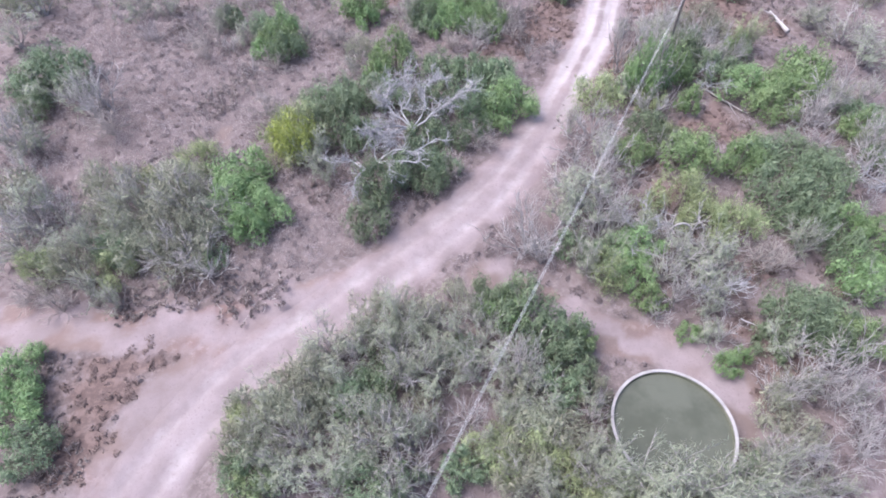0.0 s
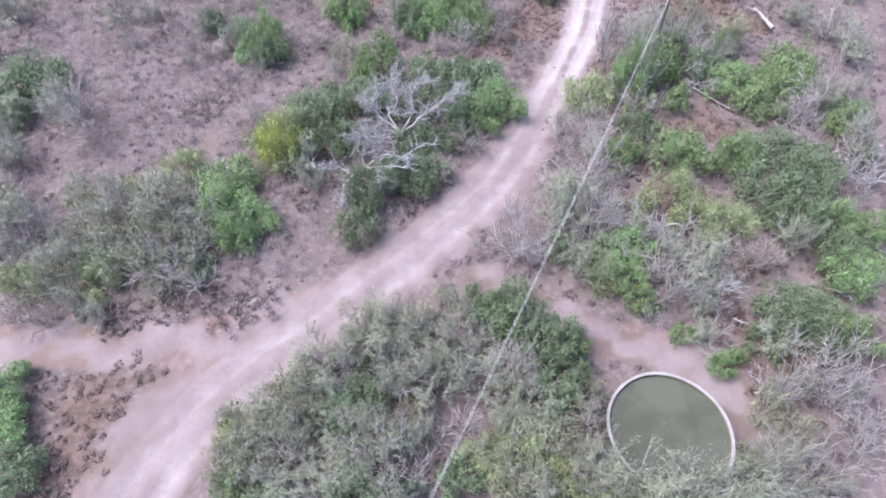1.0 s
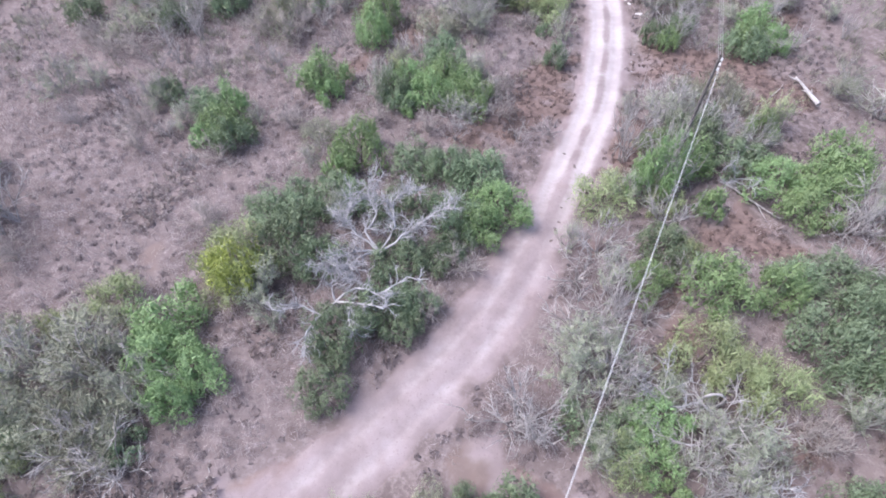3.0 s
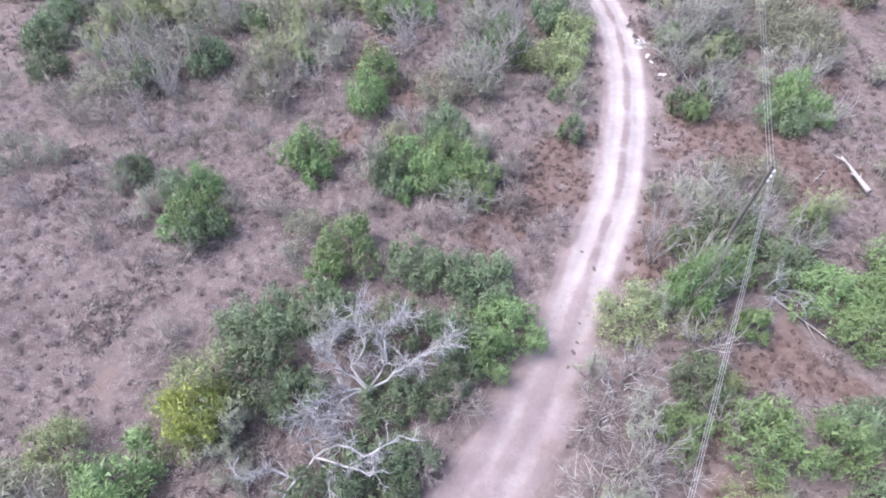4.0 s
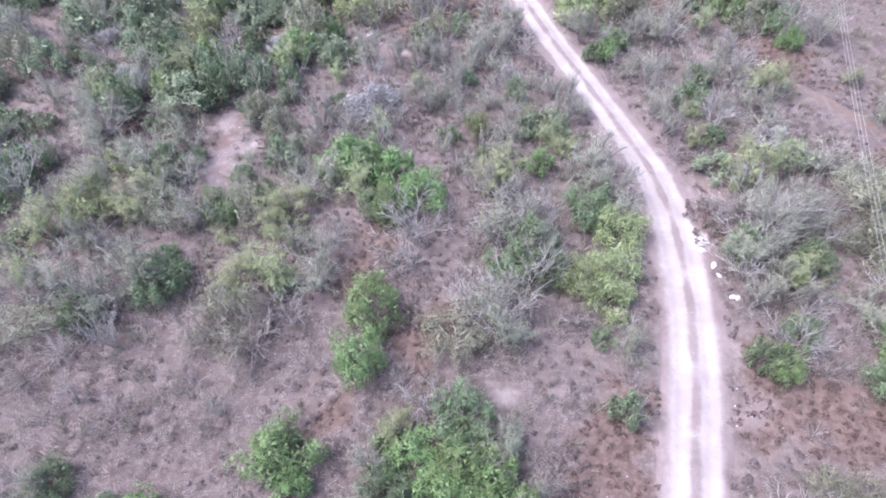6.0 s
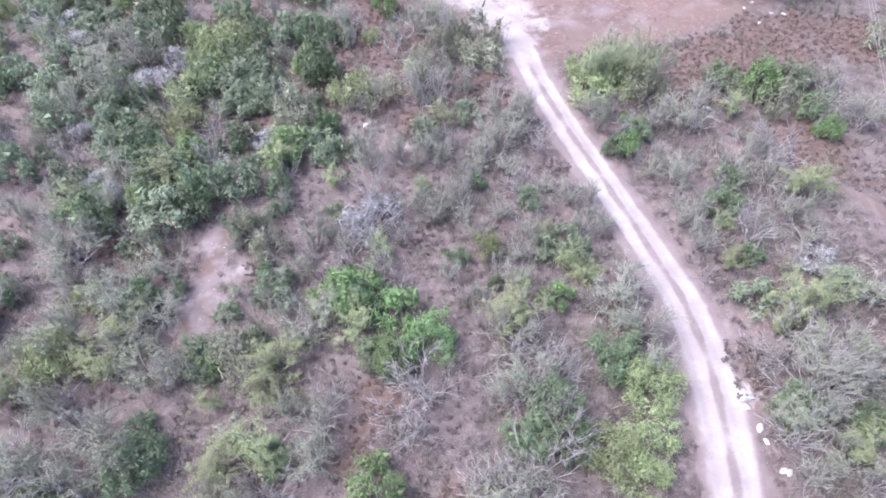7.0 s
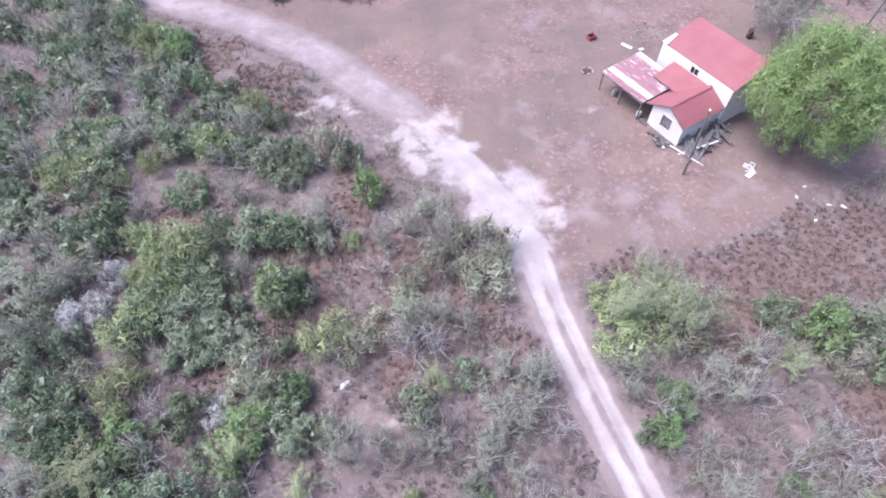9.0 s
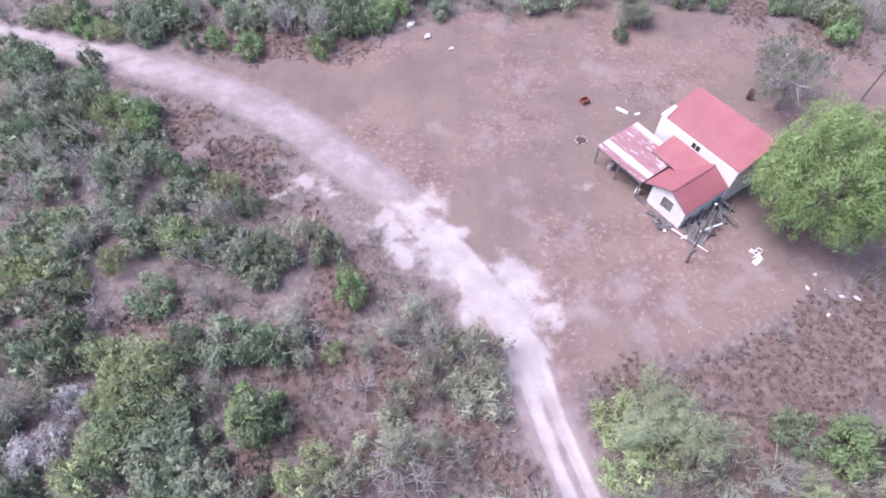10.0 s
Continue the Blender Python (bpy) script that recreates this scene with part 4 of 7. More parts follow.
DARK_GREEN_B = [(24.4, 20.9, 1.7), (-20.6, 21.3, 1.6), (7.7, 21.8, 1.4), (-5.8, 23.1, 1.7), (22.8, 23.1, 1.8), (25, 23.1, 1.8), (-3.6, 23.6, 1.7), (20.9, 23.6, 2.3), (-4.8, 24.1, 2.2), (-5.5, 24.6, 1.4), (23, 24.6, 2.3), (21.9, 25.6, 2.5), (25.3, 25.6, 1.8), (19.9, 26.1, 2.2), (-4.6, 26.6, 2.1), (24.6, 26.6, 2.4), (21.7, 27.1, 2.2), (-5.8, 27.2, 1.5), (-1.2, 27.2, 1.5), (-3.5, 27.7, 2.1), (17.5, 28.2, 1.6), (-2.4, 28.3, 2.1), (-0.4, 28.8, 1.5), (26.2, 28.8, 1.6), (30, 29.3, 1.4), (-2, 29.4, 1.9), (13.2, 29.9, 1.8), (18.7, 29.9, 2), (21.9, 29.9, 1.6), (24.3, 29.9, 1.6), (13.1, 31.7, 1.7), (-6.2, 31.8, 1.9)]
DARK_GREEN_C = [(0.8, 31.8, 1.6), (-1.3, 31.8, 1.6), (29.7, 32.3, 1.7), (14.9, 32.4, 1.7), (2.1, 33, 1.6), (-8, 33.1, 2.3), (32, 33.6, 1.7), (31.4, 34.2, 2.1), (-6.7, 34.4, 2.3), (1.7, 35, 2), (-31.6, 35.1, 1.5), (23.8, 35.6, 2.1), (26.4, 35.6, 1.8), (-9.7, 35.7, 2), (-1.3, 35.7, 1.9), (-8, 36.4, 2.4), (-4.4, 36.4, 1.7), (-33.8, 36.5, 1.7), (-5.8, 37.1, 1.7), (29, 37.7, 2.1), (-33.1, 38, 2.5), (-34.9, 38, 2.1), (19.9, 38.5, 1.9), (4, 38.6, 2.1), (28.7, 39.2, 2.6), (1.8, 39.3, 1.8), (16.9, 39.3, 1.9), (-31.5, 39.5, 2.5), (21.6, 40, 2.3), (-0.5, 40.1, 1.8), (-0.2, 40.5, 1.3), (20.1, 41, 1.9)]
DARK_GREEN_D = [(18.9, 41.6, 1.9), (-13.6, 42.8, 1.5), (21.1, 44.3, 1.3), (-16.2, 46.4, 1.5), (2.3, 46.6, 1.7), (-1.7, 46.7, 1.5), (15.1, 46.9, 1.1), (-2.4, 47.8, 1.5), (-19.9, 48.4, 1.2), (-8.3, 49.9, 1.6), (2.1, 49.9, 1.6), (-2.2, 50.3, 1.4), (1.8, 51.6, 1.8), (10.9, 52, 1.2), (26.8, 53.3, 1.7), (19.7, 55.1, 1.4), (28.5, 56.3, 0.8), (10.5, 56.7, 0.8), (22.6, 56.9, 1.3), (-21.9, 58.4, 1.6), (-30.3, 59.6, 2), (-17.7, 60.7, 2.2), (-18.9, 60.7, 1.9), (-30.2, 60.8, 1.5), (-10, 60.9, 1.3), (7.8, 61, 2.2), (5.7, 61, 1.9), (25, 62.1, 1.7), (6.6, 62.3, 2.7), (-17.9, 63.1, 0.9), (21.1, 63.4, 1.4), (-32.6, 64.6, 1.6)]
DARK_GREEN_E = [(11.8, 65.5, 1.6), (11.1, 66.9, 2), (-3.5, 67.1, 1.8), (-32.7, 67.3, 2), (-15.4, 67.5, 1.8), (-3.5, 67.8, 1.8), (-31.5, 68.8, 2.5), (-32.1, 70.7, 2.7), (21.5, 71.2, 1.8), (-5.7, 71.4, 1.7), (-20.7, 71.7, 1.4), (27.6, 72, 1.5), (-4.1, 72.5, 0.9), (-11.6, 72.8, 1.6), (3.9, 72.8, 0.8), (22.4, 74.4, 1), (10.1, 74.8, 1.3), (1.3, 75, 1), (7.7, 75.6, 1.5), (9.3, 76.7, 1.2), (-25.5, 78.3, 1.6), (-15, 78.4, 1.4), (21.7, 79.2, 1.4), (-20.6, 79.4, 2.6), (-25.6, 79.5, 2.2), (-18.8, 79.7, 1.9), (-26.9, 79.9, 2.3), (7, 80, 1), (-20.3, 81.1, 2.6), (-18.8, 81.5, 2.3), (23, 81.8, 1.3), (-12.6, 82, 1.5)]
DARK_GREEN_F = [(-16.3, 82.3, 1.9), (3, 82.3, 1.2), (-22.9, 83.8, 2.7), (-20.3, 83.8, 2.4), (-9.2, 85.4, 1.5), (14.6, 85.6, 1.3), (-24.2, 85.8, 2.1), (-9.3, 86.4, 1.7), (-9.8, 86.9, 1.8), (-17, 87.4, 2), (-1, 87.8, 1.6), (16.8, 87.9, 1.6), (-26.3, 88.4, 2.5), (-9.8, 89.1, 1.6), (32.9, 89.6, 1.6), (2.6, 90.1, 1.3), (12.9, 90.4, 1.5), (31.2, 93.2, 2.2), (-21.6, 93.7, 1.9), (-16.1, 94.2, 3.1), (26.4, 94.3, 2.2), (-35.4, 94.4, 2.4), (-18.2, 95.2, 2.4), (-21.4, 96.5, 2.4), (-11.2, 96.9, 2.3), (-18.3, 97.1, 2), (-19.3, 99.5, 2.5), (-9.9, 102.6, 1.9), (-12.5, 102.6, 2.2), (-17.7, 102.8, 2.2), (-12, 103, 1.7), (-26.4, 103.4, 2.4)]
DARK_GREEN_G = [(-40.6, 105.4, 2.2), (-38.4, 105.6, 1.1), (-21.2, 107.3, 2.3), (-36.5, 107.3, 1.7), (-35.8, 107.8, 1.2), (-12.9, 110, 2.8), (-49.5, 110.1, 1.4), (-60.4, 110.4, 1.8), (-29.8, 111.3, 1.9), (-49.7, 111.9, 1.2), (-12.9, 112.4, 1.6), (-39.8, 112.4, 1.6), (-16.8, 112.5, 2.2), (-19.3, 113.2, 2), (-23.7, 113.4, 2.2), (-49.8, 113.4, 2), (-30.2, 114.9, 2), (-15.5, 116.9, 1.8), (-27.2, 117.4, 2.1), (-22.6, 119.2, 1.7), (-39.5, 119.6, 2), (-33.5, 119.7, 2.1), (-21.7, 119.8, 1.9), (-24.9, 122.1, 2.2), (-23.3, 122.1, 1.7), (-37.7, 122.7, 2.2), (-42.5, 123.2, 1.3), (-27.6, 124.5, 2), (-33.3, 125.5, 2.2), (-39.7, 126.6, 2.3), (-37.8, 127.3, 2.3), (46.8, 127.3, 1.1)]
DARK_GREEN_H = [(-27.8, 129.3, 2.6), (-33.2, 130.4, 2.1), (-36.1, 132.3, 2.4), (-55.4, 133.1, 1.7), (-35.2, 135, 1.8), (-40.7, 137.1, 2.5), (24.6, 140.9, 1.2), (-25, 141, 1.2), (-7.7, 143.6, 2.7), (51.6, 143.8, 3.4), (-5.1, 144.1, 2.7), (-19.1, 144.6, 2.7), (-7.2, 145.3, 2.7), (46.8, 145.8, 2.8), (-33.4, 146.3, 2.2), (3.7, 146.3, 1.7), (-38.7, 146.5, 2.4), (-44.1, 146.8, 2.4), (-8.6, 147.1, 2.8), (-27.6, 147.3, 2.7), (-43.5, 147.9, 2.2)]
DARK_GREEN = DARK_GREEN_A + DARK_GREEN_B + DARK_GREEN_C + DARK_GREEN_D + DARK_GREEN_E + DARK_GREEN_F + DARK_GREEN_G + DARK_GREEN_H
BRIGHT_GREEN_A = [(-22.1, 11.1, 2), (-22.3, 12.1, 1.4), (-22.9, 13.3, 1.9), (15.9, 14.2, 0.9), (20, 15.1, 1.5), (23.4, 15.1, 1.4), (7.4, 15.1, 1.1), (22.9, 15.4, 1.6), (3.2, 16.9, 1.4), (11.7, 18, 1.3), (11.2, 20, 1.7), (26, 20, 1.4), (12.3, 20.5, 1.7), (11.9, 21.8, 1.7), (26.7, 22.2, 1.6), (26.8, 23.1, 1.8), (-12.6, 23.2, 1.7), (-11.8, 24.6, 1.7), (-13.9, 25.6, 2.3), (-14, 27.7, 2.4), (24.4, 28.2, 2.2), (17, 29.3, 2.1), (19.4, 29.3, 1.6), (3.8, 34.3, 1.7), (24.5, 34.9, 2), (18.7, 35.6, 1.3), (5, 35.7, 2.6), (26.5, 37, 2.3), (23.7, 37.7, 2.4), (26.4, 39.2, 2.6), (18.2, 39.3, 2.1), (-5.6, 39.4, 1.4)]
BRIGHT_GREEN_B = [(26.8, 40.5, 2.1), (-4.4, 40.9, 2.4), (17.4, 41, 1.9), (-5, 41.2, 2.4), (16.4, 41.6, 1.6), (15.6, 42, 1.4), (-15.8, 43.2, 1.1), (24.7, 43.2, 1.7), (-15.3, 43.5, 1.7), (-14.5, 43.9, 2), (-13.4, 44.5, 2), (-1, 46.3, 1.3), (-14.5, 46.4, 1.8), (3.7, 46.6, 1.8), (0.7, 47.4, 2.1), (-0.4, 47.8, 1.9), (-7.2, 47.9, 1.3), (3.1, 48.2, 1.8), (1.7, 49, 2), (-7.9, 49.5, 2), (-1.1, 49.5, 1.7), (27.5, 53.3, 2.5), (29.5, 54.2, 2), (-4.3, 54.5, 1.7), (20.8, 54.6, 1.4), (28.6, 54.7, 2.7), (-4.1, 55, 1.9), (-5.1, 55, 1.9), (-4, 55.8, 1.9), (-3.3, 57.1, 2.1), (-3.4, 58.8, 1.6), (-3.8, 58.8, 2.5)]
BRIGHT_GREEN_C = [(-14.9, 67.2, 1.2), (-0.1, 67.7, 2.8), (-2.1, 68.5, 3), (8.1, 71.3, 1.2), (-7.8, 71.8, 1.6), (-6.1, 71.9, 2.2), (-7.5, 72.1, 2), (-12.6, 84.5, 1.5), (15.9, 85.8, 1.3), (-20.7, 86.2, 2.1), (-12.5, 86.5, 2), (-20.6, 86.7, 2.1), (33, 86.9, 1.4), (17.2, 88.4, 1.1), (-9.4, 89.1, 1.3), (29.2, 93, 2.5), (-11.6, 97.6, 2.6), (-5.4, 107.2, 1.8), (-26.8, 127.6, 2.3), (50.2, 139.3, 2.3), (-10.1, 139.7, 1.7), (-18.5, 140.3, 2.3), (-22.6, 142, 1.9), (-38.2, 144.8, 2.7), (-3.1, 146.3, 3.1)]
BRIGHT_GREEN = BRIGHT_GREEN_A + BRIGHT_GREEN_B + BRIGHT_GREEN_C
YELLOW_GREEN_A = [(-8.9, 7.1, 1.2), (8.1, 7.4, 1.4), (5.8, 7.6, 1.6), (4.1, 8.9, 1.9), (1.9, 8.9, 1.3), (-10.2, 10.6, 1.1), (-7.1, 14.7, 1.4), (19.4, 15.8, 1.5), (9.7, 19.6, 1.3), (-24.6, 20, 1.6), (-20.2, 20, 1.9), (25.2, 20.5, 1.6), (23.2, 21.3, 1.7), (24.2, 22.2, 1.6), (17, 22.7, 1.8), (18.2, 23.1, 1.9), (17.9, 23.4, 1.7), (16.6, 23.6, 2.1), (15.2, 25.3, 2), (16, 25.6, 1.5), (-20.3, 27.7, 1.1), (20.4, 28.8, 1.9), (-17.6, 29.4, 1.4), (-11.3, 30, 1.7), (-11, 31.8, 2.2), (16.1, 32, 1.2), (10.4, 35.7, 1.8), (15.8, 36.3, 1.4), (11.8, 36.4, 2.2), (25.5, 43.5, 1.4), (14.6, 46.5, 1.5), (-1.8, 50.8, 1.3)]
YELLOW_GREEN_B = [(11.2, 58.6, 2.2), (11, 60.4, 2.8), (-12.3, 60.6, 1.9), (24.1, 60.9, 2.1), (12.4, 61, 2.8), (-10.3, 61.2, 1.9), (-26.3, 61.3, 1.5), (-14.3, 64.4, 0.9), (13, 64.8, 2.4), (-10.9, 65, 1.7), (-26.9, 65.2, 2.2), (-10.2, 66.8, 2), (-21.6, 66.9, 2.3), (-24.5, 67.3, 2.3), (22.4, 69, 1.3), (-5.5, 69.3, 2.1), (-21, 69.4, 2.1), (4.9, 70, 2.4), (24.3, 70.4, 2.5), (-24.4, 71.8, 1.4), (-16.2, 72.6, 1.6), (10.3, 73, 1.3), (20.8, 74, 1.2), (9.3, 74.1, 1.5), (-4.2, 75.3, 1.3), (3.7, 75.5, 1.2), (7.9, 76.7, 1.1), (21.3, 77.6, 1.1), (-27.9, 80.4, 1.6), (-22.9, 80.7, 1.6), (13.1, 80.7, 0.9), (28.2, 80.8, 1.8)]
YELLOW_GREEN_C = [(29.7, 80.8, 1.6), (-1.2, 81.9, 1), (-8.3, 82.8, 1.3), (-21.9, 83.8, 2.1), (-12.8, 85.5, 1.8), (-22.2, 87.8, 1.8), (-21.8, 89.4, 2.4), (0.3, 89.4, 1.5), (26, 90.4, 1.9), (-7.5, 93, 1.9), (13.4, 93.1, 2.3), (-22.5, 94.3, 2.4), (15, 94.3, 3.3), (-24.1, 94.4, 2.4), (17.1, 94.9, 3.3), (-20.7, 97.9, 2.9), (-22.1, 99.6, 2.5), (-20.3, 101.7, 2.6), (-6.5, 102.1, 1.2), (-23.8, 102.2, 1.9), (-39.4, 103.8, 1.8), (-27.8, 108.3, 1.4), (-32.1, 110.6, 3.1), (-25.5, 111.2, 1.5), (-20.2, 112.7, 2), (-30.6, 115.3, 2), (-18, 119.3, 1.7), (-28, 126.1, 1.6), (-31, 128.6, 2.3), (-30.9, 130.3, 2.8), (51.7, 142.4, 2.4)]
YELLOW_GREEN = YELLOW_GREEN_A + YELLOW_GREEN_B + YELLOW_GREEN_C
LEAFLESS_A = [(-5.5, 7.4, 1.4), (15.8, 7.7, 1.6), (14.5, 7.7, 1.2), (6.9, 7.7, 1.2), (-7.7, 7.9, 1.4), (18, 8, 1.2), (-1.9, 8.4, 1.6), (6, 8.7, 1.3), (20.3, 9, 1.5), (17.6, 9, 1.5), (-6.9, 9.5, 1.5), (-3, 9.5, 1.6), (20.6, 10.1, 1.5), (-0.3, 10.1, 1.3), (-4.8, 10.3, 1.5), (1.1, 10.6, 1.2), (7.6, 10.7, 1.1), (20.2, 11.3, 1.6), (17.6, 11.9, 1.3), (20.1, 12.2, 1.8), (16.9, 12.2, 1.1), (-2.4, 12.5, 1.8), (3.9, 13.1, 1.4), (1.5, 13.1, 1.6), (3.3, 13.1, 1.6), (19.1, 13.4, 1.9), (20.6, 13.4, 1.6), (-5.8, 14.1, 1.4), (-4.9, 14.4, 1.3), (-1.9, 15.1, 1.4), (15.3, 15.5, 1.2), (-0.6, 16.2, 1.2)]
LEAFLESS_B = [(2.2, 16.2, 1.2), (12.2, 16.9, 1), (15.1, 18.1, 1.8), (13.4, 18.1, 1.4), (24.4, 18.5, 1.4), (-14.4, 20.1, 1.9), (-16.9, 20.5, 2.1), (5.9, 21, 1.6), (14.8, 21, 1.9), (4.9, 21.8, 2.2), (-27.5, 22.3, 1.7), (14.5, 22.3, 1.5), (9.6, 22.8, 1.6), (-25.8, 23.2, 1.7), (-25.3, 24, 1.4), (10.2, 24.2, 1.7), (27.1, 24.7, 1.1), (-17.9, 26.2, 2.1), (8.7, 26.7, 2.1), (-16.5, 26.8, 1.2), (10.4, 27.8, 1.7), (12.8, 27.8, 1.3), (28.5, 27.8, 1.5), (11.3, 28.3, 1.8), (-29.4, 28.4, 1.3), (29.7, 29.4, 2.2), (9.3, 30.6, 1.9), (15.4, 30.6, 1.4), (25.8, 30.6, 1.4), (-31.1, 30.7, 1.6), (10.8, 32.5, 1.9), (26.6, 33.7, 1.6)]
LEAFLESS_C = [(27.5, 33.7, 1.4), (-31.9, 34.2, 1.3), (-26.8, 34.6, 1.7), (15.5, 34.8, 1.9), (28.4, 35, 2), (-26.5, 35.9, 2.4), (15.3, 37.9, 1.4), (-16.3, 40.7, 1), (22.3, 41, 1.9), (21.1, 42.6, 1.4), (6.9, 42.7, 0.8), (22.2, 43.6, 1.6), (17.7, 43.7, 1.7), (-18.7, 43.9, 1), (18.9, 44.3, 2.3), (19.9, 44.3, 2), (2.3, 44.5, 1.4), (3.6, 44.8, 1.4), (18.1, 45.8, 1.8), (19.3, 46.5, 1.3), (-0.1, 52.2, 1.6), (-18.1, 52.3, 0.8), (-11.8, 52.3, 1), (-20.5, 53, 1.2), (30.2, 53.3, 1.7), (21.9, 55.4, 1.4), (-22.3, 56, 1.4), (21.9, 56.4, 1.8), (-19.4, 56.5, 1.3), (29.8, 57.5, 1.8), (-9, 58.4, 1.4), (23.8, 58.6, 1.3)]
LEAFLESS_D = [(4.3, 58.8, 2.9), (2.3, 58.8, 1.8), (29.7, 59.1, 2.2), (-20.6, 59.3, 2), (-25.7, 59.6, 1.5), (-24, 60.8, 1.9), (20.9, 61.3, 2.3), (7.4, 61.7, 2.3), (23.3, 62.2, 1.9), (-1.5, 62.5, 1.5), (-2.4, 63.7, 1.9), (6.8, 64.3, 2.7), (2.8, 64.4, 0.9), (-6.8, 64.5, 1.2), (-23.2, 64.6, 1.2), (-1.1, 65.1, 2.4), (23, 65.5, 3.2), (25.7, 65.5, 2.8), (-16.9, 65.9, 2), (20.1, 66.3, 1.1), (6.1, 66.4, 2.8), (-30.2, 68.9, 2.5), (31.6, 69.1, 1.3), (3, 69.3, 1.3), (10.3, 71.1, 1), (1.7, 71.6, 0.8), (-26.2, 72.5, 1.1), (-2.7, 72.7, 1.3), (4.1, 73.5, 1.1), (-4.2, 73.7, 1.5), (-6.4, 74.8, 1.7), (-26.1, 75.6, 2.4)]
LEAFLESS_E = [(-9.4, 75.6, 1.2), (22.7, 75.9, 1.8), (-2.9, 76.6, 1.2), (-12.9, 77.2, 0.9), (22.6, 77.2, 1.2), (3.3, 77.3, 0.9), (-21.1, 77.8, 1.3), (24.1, 79.2, 1.3), (26, 79.2, 1.3), (18.4, 79.8, 1.2), (-5.3, 80.8, 1.6), (22, 81, 1), (6.3, 81.4, 1.3), (27.6, 83.1, 1.7), (23.5, 83.2, 1.7), (3.1, 83.3, 1), (-12, 83.4, 1.4), (-18.4, 84.5, 1.7), (26.9, 84.6, 2.1), (-30, 85.5, 1.4), (0.7, 85.7, 1.4), (8.3, 86, 1.4), (-18.7, 87.2, 2.2), (15.9, 87.4, 1.6), (36, 87.5, 1.9), (22.1, 87.8, 1.8), (34.2, 91.4, 2.1), (-7, 91.6, 1.1), (-23, 92, 1.7), (-1, 92.3, 2.3), (0.4, 92.3, 1.5), (-4, 98.9, 1.8)]
LEAFLESS_F = [(-37, 99.1, 2.1), (0.5, 100.9, 1.5), (-37.4, 102, 2.2), (-15, 102.1, 1.3), (-8.4, 103.4, 2.2), (-25.2, 103.5, 1.2), (-52.4, 104.4, 1.1), (-25.4, 106.3, 1.8), (-36.2, 110.9, 2.4), (-14.9, 111.3, 1.9), (-18.5, 111.5, 2.3), (-27.1, 114.9, 2), (-21.4, 115.9, 1.6), (-17.2, 116.4, 1.5), (-56.3, 119.7, 1.3), (-30.1, 121.7, 2.2), (-46.7, 133.4, 1.5), (-53.3, 138.5, 1.7), (-10.3, 141.7, 2.6), (-14.4, 143.5, 2.4)]
LEAFLESS = LEAFLESS_A + LEAFLESS_B + LEAFLESS_C + LEAFLESS_D + LEAFLESS_E + LEAFLESS_F
PALE_DRY_A = [(-22.6, 17.4, 1.1), (-24.3, 18.2, 1.3), (19.8, 20.3, 1.2), (19.4, 21.1, 1.4), (0.4, 28.6, 1.3), (2.4, 31.5, 1.4), (-25, 32.8, 1.7), (-14.1, 35.4, 1.5), (-14.5, 41.4, 1.3), (-20.5, 42.7, 1.1), (0.4, 43.9, 1.2), (-9.7, 44.7, 1.3), (-3.3, 45.3, 1.3), (5.9, 45.3, 1.3), (-21.3, 45.5, 1.3), (6.2, 48.3, 1.3), (-26.2, 54, 1.5), (-24.1, 54.5, 1.5), (-28.3, 56, 1.5), (-11.2, 56.4, 1.8), (-26.5, 56.5, 1.5), (-14.2, 57.5, 1.9), (-10.4, 59.1, 1.6), (33.2, 65, 1.7), (20.9, 67.2, 1.4), (25.2, 73.7, 1.6)]
PALE_DRY = PALE_DRY_A
BROWN_WEED_A = [(-20, 7.7, 1.3), (-0.3, 8.3, 0.8), (-19, 8.5, 1.3), (-20.6, 9.6, 1.1), (-20.4, 10.5, 1.2), (2.7, 12.7, 0.9), (-21.8, 13.6, 1), (-18.8, 17.2, 1.1), (17.3, 17.2, 0.9), (-18, 18, 1.4), (-12.3, 18, 1.6), (-15.5, 18.4, 1.6), (-10.8, 18.4, 1.4), (-13.6, 19.2, 1.2), (18.2, 20, 1.2), (23.3, 20, 0.8), (13.5, 25.1, 1.3), (-1.9, 26.2, 1.3), (-8.9, 26.7, 1.3), (-7.6, 28.3, 1.3), (14.8, 29.4, 1.2), (-29.2, 30.4, 1.2), (26.4, 33.7, 1.2), (-18.4, 36.6, 1.8), (-17.1, 38.7, 1.6), (7.9, 40.7, 0.6), (-17.2, 40.9, 1.2), (6.5, 44, 1), (-18.8, 44.2, 1.2), (6.9, 45.4, 1), (-4.6, 46.6, 0.5), (-9.5, 46.7, 1)]
